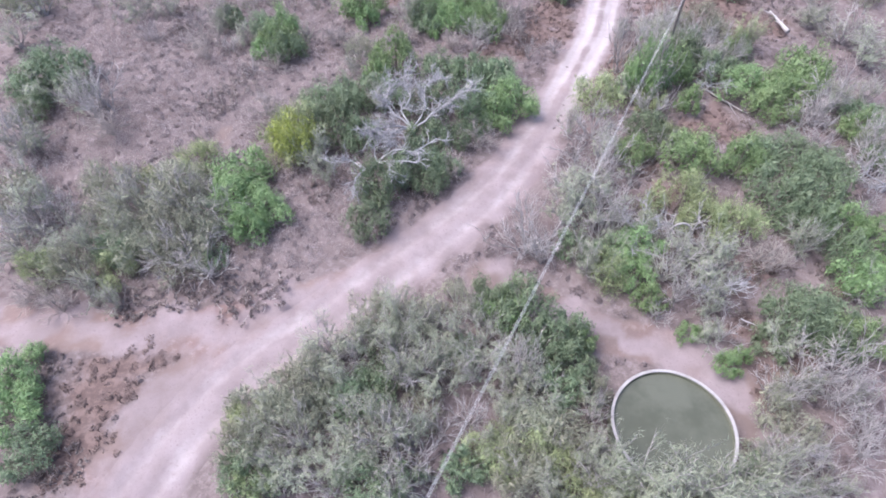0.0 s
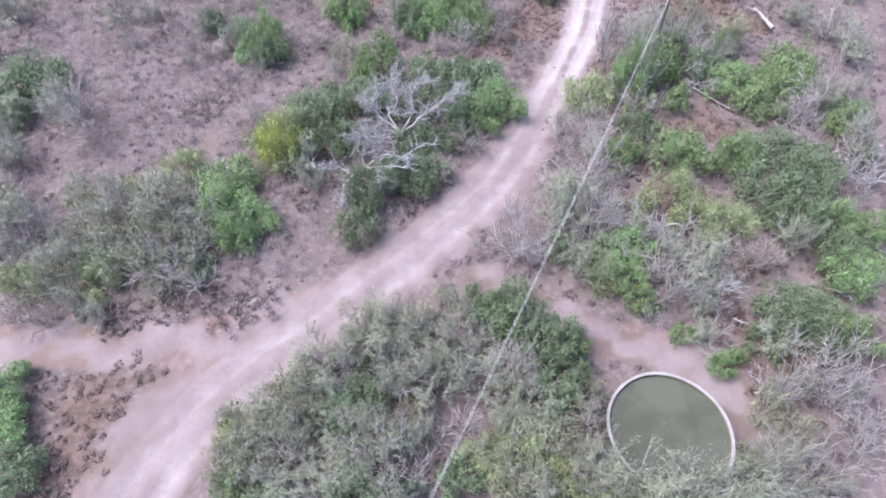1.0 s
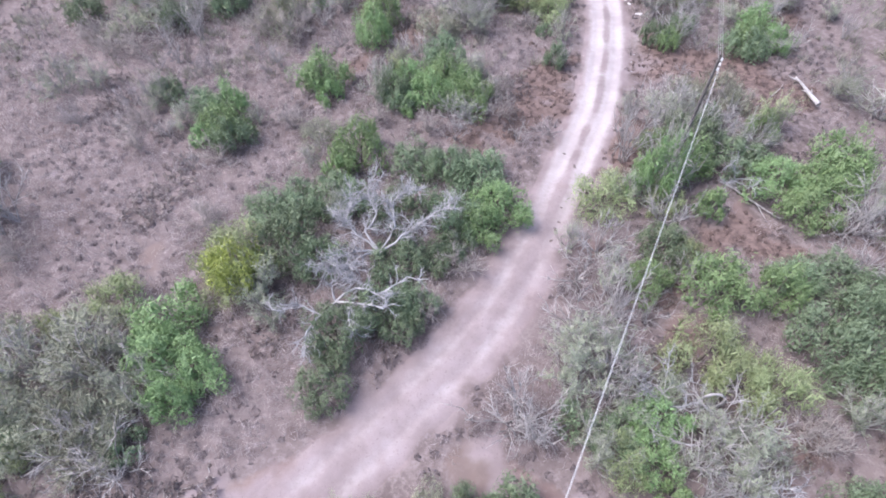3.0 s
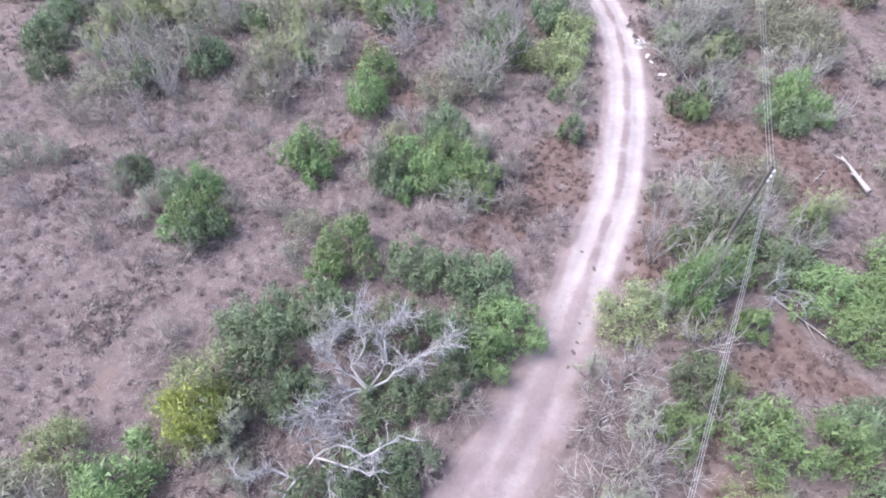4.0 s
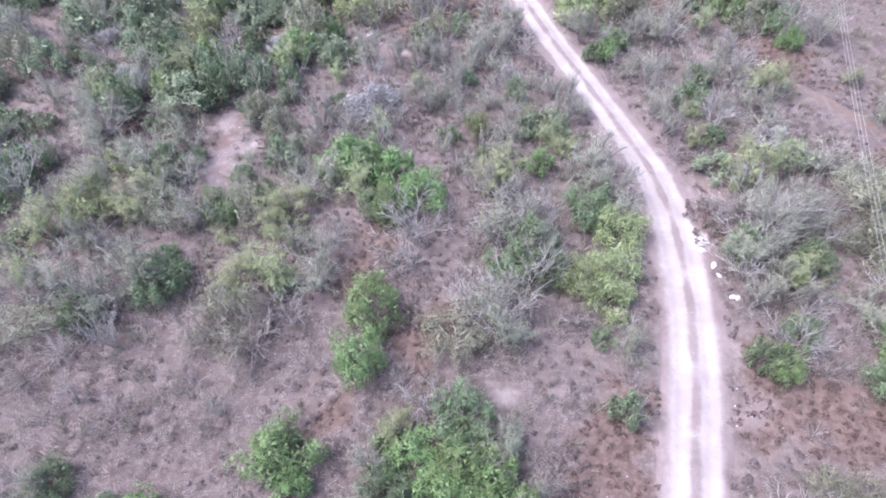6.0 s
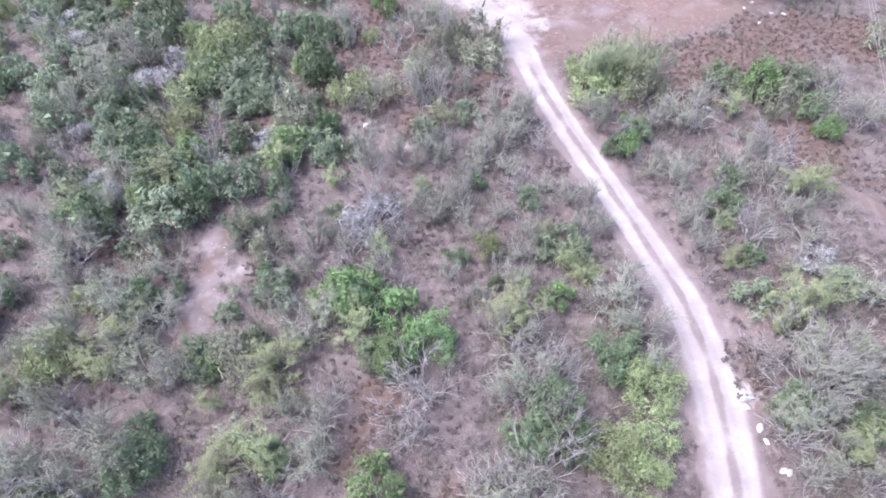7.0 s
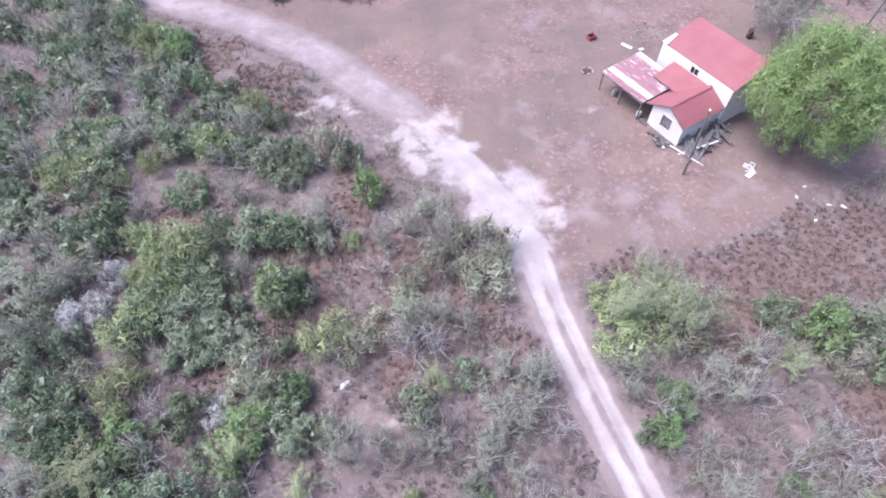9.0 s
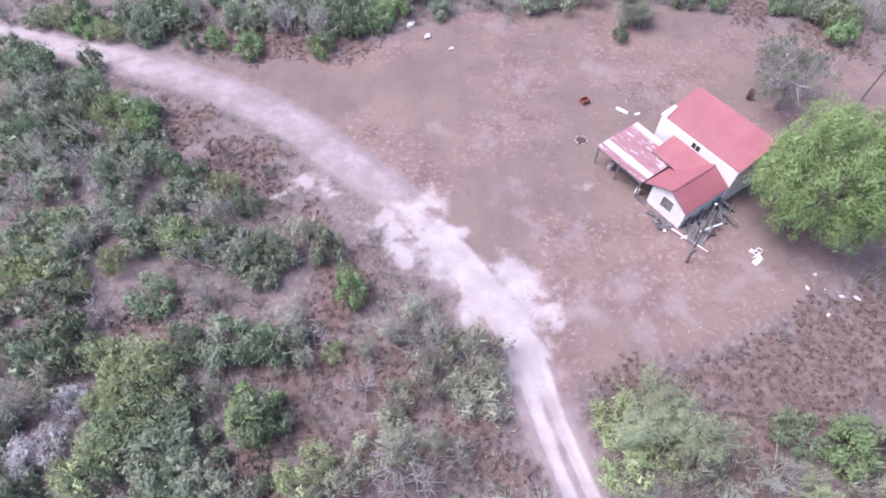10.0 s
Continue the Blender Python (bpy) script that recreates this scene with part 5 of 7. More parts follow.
BROWN_WEED_B = [(-24.3, 47.6, 1.3), (7.6, 48.5, 1.1), (-5, 49, 0.7), (7.1, 49.8, 0.7), (-25.8, 50.1, 1.4), (-5.5, 50.3, 0.6), (-24.6, 50.5, 1.2), (8.8, 58.1, 1.1), (-1.4, 58.2, 1.3), (-15.9, 61.3, 1.5), (19.4, 64.8, 1.5), (19.5, 66.9, 1.4), (-1, 74.2, 1.1), (-13.4, 74.8, 1.1), (-23.7, 76.5, 1.3), (-1.4, 76.8, 1.4), (-23.3, 77.3, 1.1), (-9.6, 79.4, 1.4), (-11.9, 80.3, 1.4), (9.8, 83.9, 1.1), (21, 85.1, 0.9), (-2.4, 88.2, 1.3), (-17, 90.8, 2), (-11.4, 93, 2), (4.6, 93.2, 1.7), (-11, 93.6, 1.7), (-7.6, 99.5, 1.5), (-15.3, 99.7, 1.5), (-23.3, 106, 1.6), (-18.5, 106.3, 1.6), (-14.2, 120.8, 1.9), (-17.1, 122.4, 1.9)]
BROWN_WEED_C = [(-19.5, 124, 1.6), (-7.5, 138.1, 0.9), (-35.6, 146.2, 1.9)]
BROWN_WEED = BROWN_WEED_A + BROWN_WEED_B + BROWN_WEED_C
SILVER_A = [(26.6, 73.6, 1.6), (-5.2, 78, 2.3), (-25.4, 81.3, 1.2), (-27.4, 82.9, 1.5), (-14.9, 87.7, 1.1), (-30.9, 89.2, 1.4), (-26.6, 95.3, 1.9), (-25.1, 99.2, 1.3), (-36, 103.5, 1.5), (-37.6, 106.4, 2), (-29.7, 120.4, 1.3)]
SILVER = SILVER_A
PALE_GREEN_A = [(3.4, 7.7, 1.8), (14.7, 9, 0.8), (5.2, 9.2, 1.7), (-9.9, 9.2, 1.1), (17.5, 10.1, 1.3), (3.9, 10.1, 1.7), (-7.6, 10.1, 1.5), (-10.1, 11.2, 1.3), (-1.2, 11.2, 1.3), (9.1, 11.3, 0.8), (16.8, 11.3, 1.1), (3.8, 11.8, 1.1), (-7.9, 11.8, 1.6), (-7.1, 12.4, 1.6), (-8.8, 13.7, 1.4), (-7.2, 15.5, 1.5), (-4.2, 16.5, 1.5), (-1.9, 16.5, 1.5), (0.6, 17.7, 1.3), (-22.5, 19.7, 1.5), (12.6, 23.2, 1.2), (-28.4, 25.7, 1.8), (-22.5, 26.2, 1.8), (-7.4, 43.2, 1.1), (24, 46.5, 1.5), (22.5, 46.9, 1.7), (20.4, 47.7, 1.5), (1.4, 56.6, 1.8), (-25.6, 57.4, 1.8), (-12.2, 57.8, 2.1), (-7.3, 60.7, 1.6), (32.7, 62.1, 2.3)]
PALE_GREEN_B = [(-7.1, 62.5, 1.9), (30.9, 62.8, 2.7), (31.1, 65.4, 2.4), (-18.9, 66.6, 2), (-13.1, 67.3, 1.8), (31.3, 68.3, 2.1), (13.2, 68.5, 2.1), (4.8, 68.6, 2.3), (-9.2, 68.7, 2.1), (5.3, 72.8, 1.3), (0.7, 73.3, 1.2), (5.8, 74.9, 1.1), (-6.9, 76, 1.2), (-12.4, 76.1, 1.3), (-17.5, 76.2, 1.2), (-21.2, 76.3, 1.2), (-9.1, 76.8, 1.4), (6.8, 76.8, 1.1), (2.7, 76.9, 0.9), (-13.8, 77.6, 1.6), (18.2, 77.7, 1.3), (2, 78.5, 1.4), (19.6, 78.5, 1.4), (4.9, 78.8, 1.1), (1.7, 80.6, 1.4), (8.5, 81.3, 1.3), (26.2, 81.8, 1.7), (18.7, 82, 1.7), (5.9, 83.2, 1.4), (3.5, 84.2, 1.5), (-5.6, 84.4, 1.5), (18.2, 84.8, 1.4)]
PALE_GREEN_C = [(-3.1, 85.3, 1.4), (-5.7, 85.9, 1.8), (6.8, 87.6, 1.8), (18.7, 88.4, 1.5), (-13, 89.2, 1.8), (7.9, 89.8, 1.9), (5.7, 89.9, 2.1), (20.5, 90, 1.9), (30.1, 90.4, 1.7), (-25.1, 90.6, 1.5), (-12.3, 90.9, 1.9), (18.9, 92.4, 2.3), (-5.6, 92.5, 1.9), (-2.4, 94.8, 2.2), (-1.5, 98.1, 1.6), (4.5, 98.6, 2.3), (1, 99.4, 1.7), (4.1, 100.8, 2.6), (-27, 100.9, 2.1), (-48.7, 105.6, 1.8), (-9.5, 112.3, 2), (-28.7, 113.7, 1.6), (-48.3, 117, 2.1), (-58, 118.5, 2.1), (-55.8, 139.2, 1.9), (-54.8, 141.9, 1.2)]
PALE_GREEN = PALE_GREEN_A + PALE_GREEN_B + PALE_GREEN_C


def thicket(x0, x1, y0, y1, gap, size, seed, share=1.0):
    """More brush of the same kinds where the scrub goes on, clear of the plants that already stand and of the track."""
    rnd, out = random.Random(seed), []
    taken = DARK_GREEN + GREY_GREEN + BRIGHT_GREEN + YELLOW_GREEN + LEAFLESS + PALE_GREEN + PALE_DRY
    for i in range(int((x1 - x0) / gap)):
        for j in range(int((y1 - y0) / gap)):
            x, y, r = x0 + (i + rnd.random()) * gap, y0 + (j + rnd.random()) * gap, rnd.uniform(*size)
            if rnd.random() < share and all(math.hypot(x - a, y - b) > 0.55 * (r + c) for a, b, c in taken):
                out.append((round(x, 1), round(y, 1), round(r, 1)))
    return out


EDGE = thicket(-56, -33, 72, 150, 3.0, (1.3, 2.3), 91) + thicket(-54, -40, 30, 72, 3.4, (1.0, 2.0), 92, 0.7) + thicket(-30, 40, 147, 156, 3.4, (1.6, 2.6), 94) + thicket(36, 58, 50, 104, 4.0, (1.0, 1.9), 93, 0.55)
DARK_GREEN, GREY_GREEN, PALE_GREEN, YELLOW_GREEN, LEAFLESS = DARK_GREEN + EDGE[0::5], GREY_GREEN + EDGE[1::5], PALE_GREEN + EDGE[2::10], YELLOW_GREEN + EDGE[7::10], LEAFLESS + EDGE[3::10]
DARK_GREEN, GREY_GREEN = DARK_GREEN + EDGE[8::10], GREY_GREEN + EDGE[4::5]


def coarse_and_fine(build, many):
    """The same habit twice: with the usual leaves, and with more, smaller ones."""
    return [build(i, 0) for i in range(many)], [build(i + 5, 1) for i in range(many)]


def spaced(places, near=0.4):
    """Leaves out plants that would stand inside a wider one of the same kind, so that gaps stay between the crowns."""
    kept = []
    for x, y, r in sorted(places, key=lambda p: -p[2]):
        if all(math.hypot(x - a, y - b) > near * (r + c) for a, b, c in kept):
            kept.append((x, y, r))
    return sorted(kept, key=lambda p: p[1])


FRESH = [p for p in YELLOW_GREEN if 19 < p[0] < 27 and 14 < p[1] < 30]
YELLOW_GREEN = [p for p in YELLOW_GREEN if p not in FRESH]
EAST = [p for p in DARK_GREEN + BRIGHT_GREEN + FRESH if 13 < p[0] < 32 and 13 < p[1] < 45]
CROWDED = set(EAST) - set(spaced(EAST, 0.52))
DARK_GREEN, BRIGHT_GREEN = [p for p in DARK_GREEN + FRESH if p not in CROWDED], [p for p in BRIGHT_GREEN if p not in CROWDED]
DARK_GREEN, BRIGHT_GREEN, YELLOW_GREEN, GREY_GREEN = spaced(DARK_GREEN), spaced(BRIGHT_GREEN), spaced(YELLOW_GREEN), spaced(GREY_GREEN, 0.36)
FEW, MANY = (7, 12, 19, 0.12, 0.032), (9, 17, 25, 0.088, 0.023)
FRESHER = [p for p in DARK_GREEN if 13 < p[0] < 32 and 13 < p[1] < 40][::3]
DARK_GREEN, BRIGHT_GREEN = [p for p in DARK_GREEN if p not in FRESHER], BRIGHT_GREEN + FRESHER
SCRUB = "dense dark green leafy thornbush in dry scrub"
green, green_fine = coarse_and_fine(lambda i, f: leafy_shrub("green_shrub", 10 + i, LEAF_DARK, *(FEW, MANY)[f], label=SCRUB), 4)
plant_out(green, [p for i, p in enumerate(DARK_GREEN) if p[1] <= 70 or i % 5 in (1, 3, 4)], "dark green thornbushes", 1.35, 0.97, near=green_fine)
retire(green + green_fine)
sage = [leafy_shrub("sage_green_shrub", 20 + i, LEAF_SAGE, 7, 12, 18, 0.12, 0.033, label="dull sage-green thornbush in dense scrub") for i in range(4)]
plant_out(sage, [p for i, p in enumerate(DARK_GREEN) if p[1] > 70 and i % 5 in (0, 2)], "sage-green thornbushes", 1.3)
BETWEEN = thicket(-35, -7, 62, 106, 2.5, (0.7, 1.3), 96, 0.85)
plant_out(sage, BETWEEN[0::3], "sage-green thornbushes", 1.3)
plant_out(sage, [p for i, p in enumerate(GREY_GREEN) if p[1] > 81 and p[0] < -6 and i % 3 != 1], "sage-green thornbushes", 1.3, 1.05)
retire(sage)
bright, bright_fine = coarse_and_fine(lambda i, f: leafy_shrub("bright_green_shrub", 30 + i, LEAF_BRIGHT, *(FEW, MANY)[f], label="bright green fresh-leaved bush among dry weeds"), 4)
plant_out(bright_fine, [(16.3, 38.3, 1.4), (15.0, 37.4, 1.5)], "bright green bushes", 2.2)
plant_out(bright, BRIGHT_GREEN, "bright green bushes", 1.3, 0.97, near=bright_fine)
retire(bright + bright_fine)
yellow, yellow_fine = coarse_and_fine(lambda i, f: leafy_shrub("yellow_green_shrub", 50 + i, LEAF_YELLOW, *((7, 13, 21, 0.125, 0.021), (8, 17, 25, 0.1, 0.016))[f], label="yellow-green feathery bush with fine leaves", shaggy=0.9, size=0.2), 3)
wispy = [twiggy_shrub("yellow_green_shrub", 60 + i, PALE_TWIG, 12, 5, 4, "wispy yellow-green bush with slender fanning twigs", LEAF_YELLOW, 11, leaf=0.1, spread=0.8, thick=0.7) for i in range(3)]
plant_out(yellow, [p for i, p in enumerate(YELLOW_GREEN) if p[1] < 40 or i % 6 == 0 or p[1] > 92], "yellow-green bushes", 1.3, near=yellow_fine)
plant_out(wispy, [p for i, p in enumerate(YELLOW_GREEN) if not (p[1] < 40 or i % 6 == 0 or p[1] > 92)], "yellow-green bushes", 1.25)
feathery = twiggy_shrub("feathery_tree", 66, PALE_TWIG, 17, 6, 6, "wide soft yellow-green tree with feathery foliage", LEAF_FEATHER, 10, leaf=0.085, spread=0.95, thick=0.6, category="tree")
plant_out([feathery], [(16.8, 95.2, 3.7)], "feathery trees", 1.5)
lime = leafy_shrub("lime_green_shrub", 67, LEAF_LIME, *MANY, label="vivid yellow-green rounded bush beside a dead tree")
plant_out([lime], [(-10.9, 30.6, 1.8)], "", 1.7)
retire(yellow + yellow_fine + wispy + [feathery, lime])
grey, grey_fine = coarse_and_fine(lambda i, f: twiggy_shrub("grey_green_shrub", 70 + i, GREY_TWIG, 11, 5, (3, 4)[f], "sparse grey-green thorny shrub with visible grey twigs", LEAF_GREY, (6, 8)[f], leaf=(0.125, 0.11)[f], spread=0.85, thick=0.75), 4)
pale, pale_fine = coarse_and_fine(lambda i, f: leafy_shrub("pale_green_shrub", 75 + i, LEAF_PALE, *((7, 12, 18, 0.13, 0.018), (8, 14, 22, 0.11, 0.014))[f], label="wispy pale beige-green shrub with fine foliage", twig=GREY_TWIG, shaggy=0.9, size=0.2), 3)
thin = [twiggy_shrub("thin_grey_shrub", 80 + i, GREY_TWIG, 11, 5, 4, "half-bare grey thorny shrub with a few pale green leaves", LEAF_GREY, 4, leaf=0.1, spread=0.9, thick=0.95) for i in range(4)]
LEAFY = [p for p in GREY_GREEN if -26 < p[0] < -12 and 19 < p[1] < 29][::2]
PALE_GREEN += LEAFY
REST = [p for i, p in enumerate(GREY_GREEN) if p not in LEAFY and not (p[1] > 81 and p[0] < -6 and i % 3 != 1)]
HALF_BARE = [p for i, p in enumerate(REST) if i % 5 == 1 or (-10 < p[0] < 30 and 58 < p[1] < 92 and i % 3)] + [p for p in PALE_GREEN if -10 < p[0] < 30 and 58 < p[1] < 92]
plant_out(grey, [p for p in REST if p not in HALF_BARE], "grey-green shrubs", 1.35, 1.1, near=grey_fine)
plant_out(grey, [(9.3, 6.4, 1.9), (11.2, 6.1, 2.0), (13.1, 6.5, 1.9), (7.6, 7.8, 1.5), (14.7, 7.9, 1.3), (12.2, 6.0, 1.5), (10.2, 6.1, 1.6)], "grey-green shrubs", 2.3, near=grey_fine)
plant_out(pale, [p for p in PALE_GREEN if p not in HALF_BARE], "pale green shrubs", 1.3, 1.15, near=pale_fine)
plant_out(grey, BETWEEN[1::3], "grey-green shrubs", 1.3)
plant_out(thin, HALF_BARE + BETWEEN[2::3], "half-bare grey shrubs", 1.3, 1.1)
retire(grey + grey_fine + pale + pale_fine + thin)
leafless = [twiggy_shrub("leafless_shrub", 90 + i, GREY_TWIG, 9, 5, 4, "leafless grey shrub with a tangle of crooked twigs", thick=0.88, spread=0.95) for i in range(4)]
wiry = [twiggy_shrub("leafless_shrub", 100 + i, GREY_TWIG, 11, 5, 5, "leafless grey shrub with a tangle of crooked twigs", thick=0.72, spread=0.95) for i in range(4)]
plant_out(leafless, LEAFLESS, "leafless shrubs", 1.3, 1.15, near=wiry)
plant_out(wiry, [(15.4, 38.7, 1.9), (16.6, 37.6, 1.5), (14.2, 40.6, 1.9)], "leafless shrubs", 2.5)
retire(leafless + wiry)
fans = [twiggy_shrub("dry_brush", 110 + i, PALE_TWIG, 12, 7, 9, "pale beige leafless brush of fine dry twigs", thick=0.7, spread=1.0) for i in range(3)]
plant_out(fans, PALE_DRY, "pale dry brush", 0.9, 1.2)
retire(fans)
low_brush = [twiggy_shrub("low_brush", 140 + i, FADED_TWIG, 10, 5, 4, "low mauve-grey leafless brush of thin twigs", thick=0.8, spread=1.1) for i in range(4)]
plant_out(low_brush, [p for p in thicket(-30, 27, 42, 94, 3.3, (0.7, 1.25), 95, 0.5) if min(math.hypot(p[0] - q[0], p[1] - q[1]) - q[2] for q in DARK_GREEN + BRIGHT_GREEN) > 0.3], "low leafless brush", 1.05)
retire(low_brush)
weeds = [withered_weed("withered_weed", 120 + i, "low patch of withered dark brown weeds") for i in range(3)]
plant_out(weeds, BROWN_WEED, "withered weeds", 0.7, 1.1)
retire(weeds)
silver = [leafy_shrub("silver_shrub", 130 + i, LEAF_SILVER, 8, 15, 26, 0.09, 0.022, label="silvery grey-leaved rounded shrub", twig=WHITE_WOOD) for i in range(2)]
plant_out(silver, SILVER, "silver shrubs", 1.0, 1.1)
retire(silver)


# ---- grass and weeds that nobody could count ----
def tufts(name, label, mat, count, seed, spread, blades, low, high, where):
    """Blades in tufts, thrown over the part of the plan that where() lets through."""
    rng = np.random.default_rng(seed)
    x, y = rng.uniform(-66, 58, count * 6), rng.uniform(2, 152, count * 6)
    keep = where(x, y, rng.random(count * 6), *marks(x, y))
    x, y = x[keep][:count], y[keep][:count]
    k = len(x)
    z = ground_height(x, y, near_line(x, y, COARSE_TRACK)) - 0.02
    size = rng.uniform(0.6, 1.3, k)
    a = rng.uniform(0, 6.283, (k, blades))
    lean = rng.uniform(0.1, 1.0, (k, blades)) * 0.8
    tall = rng.uniform(low, high, (k, blades)) * size[:, None]
    off = rng.uniform(0, spread, (k, blades)) * size[:, None]
    bx, by = x[:, None] + np.cos(a) * off, y[:, None] + np.sin(a) * off
    turn = a + rng.normal(0, 0.7, a.shape)
    tip = np.stack([bx + np.cos(turn) * lean * tall, by + np.sin(turn) * lean * tall, z[:, None] + tall * np.sqrt(1 - 0.6 * lean ** 2)], -1)
    wide = rng.uniform(0.012, 0.035, a.shape)
    one = np.stack([bx - np.sin(turn) * wide, by + np.cos(turn) * wide, np.broadcast_to(z[:, None], a.shape)], -1)
    two = np.stack([bx + np.sin(turn) * wide, by - np.cos(turn) * wide, np.broadcast_to(z[:, None], a.shape)], -1)
    co = np.stack([one, two, tip], 2).reshape(-1, 3)
    me = triangle_mesh(name, co, mat)
    tagged(new(name, me), label, "grass", kind="stuff")


def mounds(name, label, mat, cell, seed, radius, flat, flecks, length, width, where, upright=0.6, loose=0.7):
    """Rounded tussocks of short stalks, about one in each cell of the part of the plan that where() lets through."""
    rng = np.random.default_rng(seed)
    x, y = (v.ravel() for v in np.meshgrid(np.arange(-66, 58, cell), np.arange(2, 152, cell)))
    x, y = x + rng.uniform(-0.62, 0.62, len(x)) * cell, y + rng.uniform(-0.62, 0.62, len(x)) * cell
    keep = where(x, y, rng.random(len(x)), *marks(x, y))
    x, y = x[keep], y[keep]
    k = len(x)
    z = ground_height(x, y, near_line(x, y, COARSE_TRACK)) - 0.04
    r = rng.uniform(*radius, (k, 1, 1)) * rng.uniform(0.8, 1.25, (k, 1, 1))
    d = ball(rng, k, flecks)
    d[..., 2] = np.abs(d[..., 2])
    at = np.stack([x, y, z], 1)[:, None] + d * r * (1, 1, flat) * rng.uniform(0.45, 1.05, (k, flecks, 1)) ** 0.7
    face = d + (0, 0, 0.35) + loose * ball(rng, k, flecks)
    way = 0.5 * d + (0, 0, upright) + 0.6 * ball(rng, k, flecks)
    blades = Leaves(seed)
    blades.add(at.reshape(-1, 3), face.reshape(-1, 3), way.reshape(-1, 3), length, width)
    tagged(new(name, blades.mesh(name, mat)), label, "grass", kind="stuff")


def scrubland(x, y, track, bare, chalk, gap=2.6):
    return (bare < 0.4) & (chalk < 0.2) & (track > gap) & (np.hypot(x - 11.15, y - 10.14) > 3.8)


mounds("red_grass", "red-brown bunch grass in uneven tussocks", GRASS_RED, 0.54, 3, (0.15, 0.34), 1.0, 20, 0.24, 0.058, lambda x, y, u, track, red, bare, chalk: (red > 0.3) & (chalk < 0.3) & (u < 0.4 + 0.5 * red) & (track > 1.75), 1.0)
mounds("weed_tussocks", "dark mauve-brown weed tussocks dotted over pale soil", TUSSOCK, 0.66, 5, (0.17, 0.4), 1.0, 19, 0.27, 0.066, lambda x, y, u, track, red, bare, chalk: scrubland(x, y, track, bare, chalk, 1.9) & (red < 0.5) & (np.abs(x) < 38) & (y > 8) & (y < 104) & (u < 0.62 + 0.3 * np.sin(x * 0.5 + 2 * np.sin(y * 0.33)) - 0.22 * ((y < 60) & (x < 8))), 1.0)
mounds("track_weeds", "broken line of dull green weeds between the wheel ruts", LEAF_SAGE, 0.28, 7, (0.12, 0.25), 0.8, 22, 0.15, 0.035, lambda x, y, u, track, red, bare, chalk: (track < 0.24) & (y > 44) & (y < 95) & (u < 0.45 + 0.5 * np.sin(y * 0.9 + np.sin(y * 2.3))), 0.7)
mounds("dry_weeds", "puffy mauve-grey mounds of dry weed stalks", WEED_DRY, 1.45, 6, (0.35, 0.85), 0.85, 28, 0.27, 0.028, lambda x, y, u, track, red, bare, chalk: scrubland(x, y, track, bare, chalk) & (red < 0.5) & (u < 0.75), 0.8)
tufts("low_scrub", "knee-high wispy grey-green scrub between the bushes", SCRUB_PALE, 3300, 8, 0.55, 32, 0.3, 0.95, lambda x, y, u, track, red, bare, chalk: scrubland(x, y, track, bare, chalk, 2.8) & (red < 0.75) & (y > 50) & (u < 0.5 + 0.4 * np.sin(x * 0.31 + np.cos(y * 0.23))))
mounds("dry_brush_fuzz", "low pale mauve-grey thicket of leafless twigs", FUZZ_PALE, 0.88, 9, (0.5, 1.05), 1.1, 50, 0.34, 0.025, lambda x, y, u, track, red, bare, chalk: scrubland(x, y, track, bare, chalk, 2.8) & (red < 0.6) & (y > 20) & (y < 104) & (x < 34) & (x > -36) & (u < np.where((y < 62) & (x < 8), 0.98, 0.32 + 0.25 * np.sin(x * 0.37 + 1.3 * np.cos(y * 0.29)))), 0.9)
mounds("yard_stubble", "trampled grey-brown weed stubble dotted over the yard", STUBBLE, 0.6, 12, (0.12, 0.34), 0.3, 16, 0.13, 0.04, lambda x, y, u, track, red, bare, chalk: (bare > 0.55) & (y > 97) & (track > 1.3) & inside(x, y, YARD) & (u < 0.2 + 0.3 * np.sin(x * 0.55 + 2 * np.sin(y * 0.43)) + 0.25 * (chalk > 0.3)), 0.4)
tufts("yard_grass", "thin trampled grass stubble over the bare yard", GRASS_DRY, 7500, 11, 0.3, 6, 0.04, 0.15, lambda x, y, u, track, red, bare, chalk: (bare > 0.6) & (y > 98) & (track > 2.2) & (chalk < 0.7) & inside(x, y, YARD))


STONY = [(-17, 70), (-16.8, 73), (-16.8, 76), (-15, 71.6), (20.3, 68.6), (18.6, 66.6), (17.4, 70), (18, 52.6), (-5.8, 86.2)]


def litter():
    """Small pale stones and scraps over the yard, along the track and on trodden spots."""
    rng = np.random.default_rng(31)
    verts, faces = [], []
    for k in range(420):
        if k < 130:
            x, y = rng.uniform(8, 36), rng.uniform(100, 132)
        elif k < 300:
            c = STONY[k % len(STONY)]
            x, y = c[0] + rng.normal(0, 1.0), c[1] + rng.normal(0, 1.0)
        else:
            p = TRACK_LINE[rng.integers(150, len(TRACK_LINE) - 150)]
            x, y = p + rng.normal(0, 2.2, 2)
        r, z, q = rng.uniform(0.03, 0.08), height_at(x, y), len(verts)
        turn = rng.uniform(0, 6.283)
        for i in range(5):
            a = turn + 6.283 * i / 5
            verts.append((x + r * math.cos(a) * rng.uniform(0.7, 1.2), y + r * math.sin(a) * rng.uniform(0.7, 1.2), z - 0.02))
        verts.append((x, y, z + r * rng.uniform(0.4, 0.9)))
        faces += [(q + i, q + (i + 1) % 5, q + 5) for i in range(5)]
    tagged(new("pebbles", mesh_of("pebbles", verts, faces, RUBBLE)), "scattered small white stones on bare soil", "stones", kind="stuff")


litter()


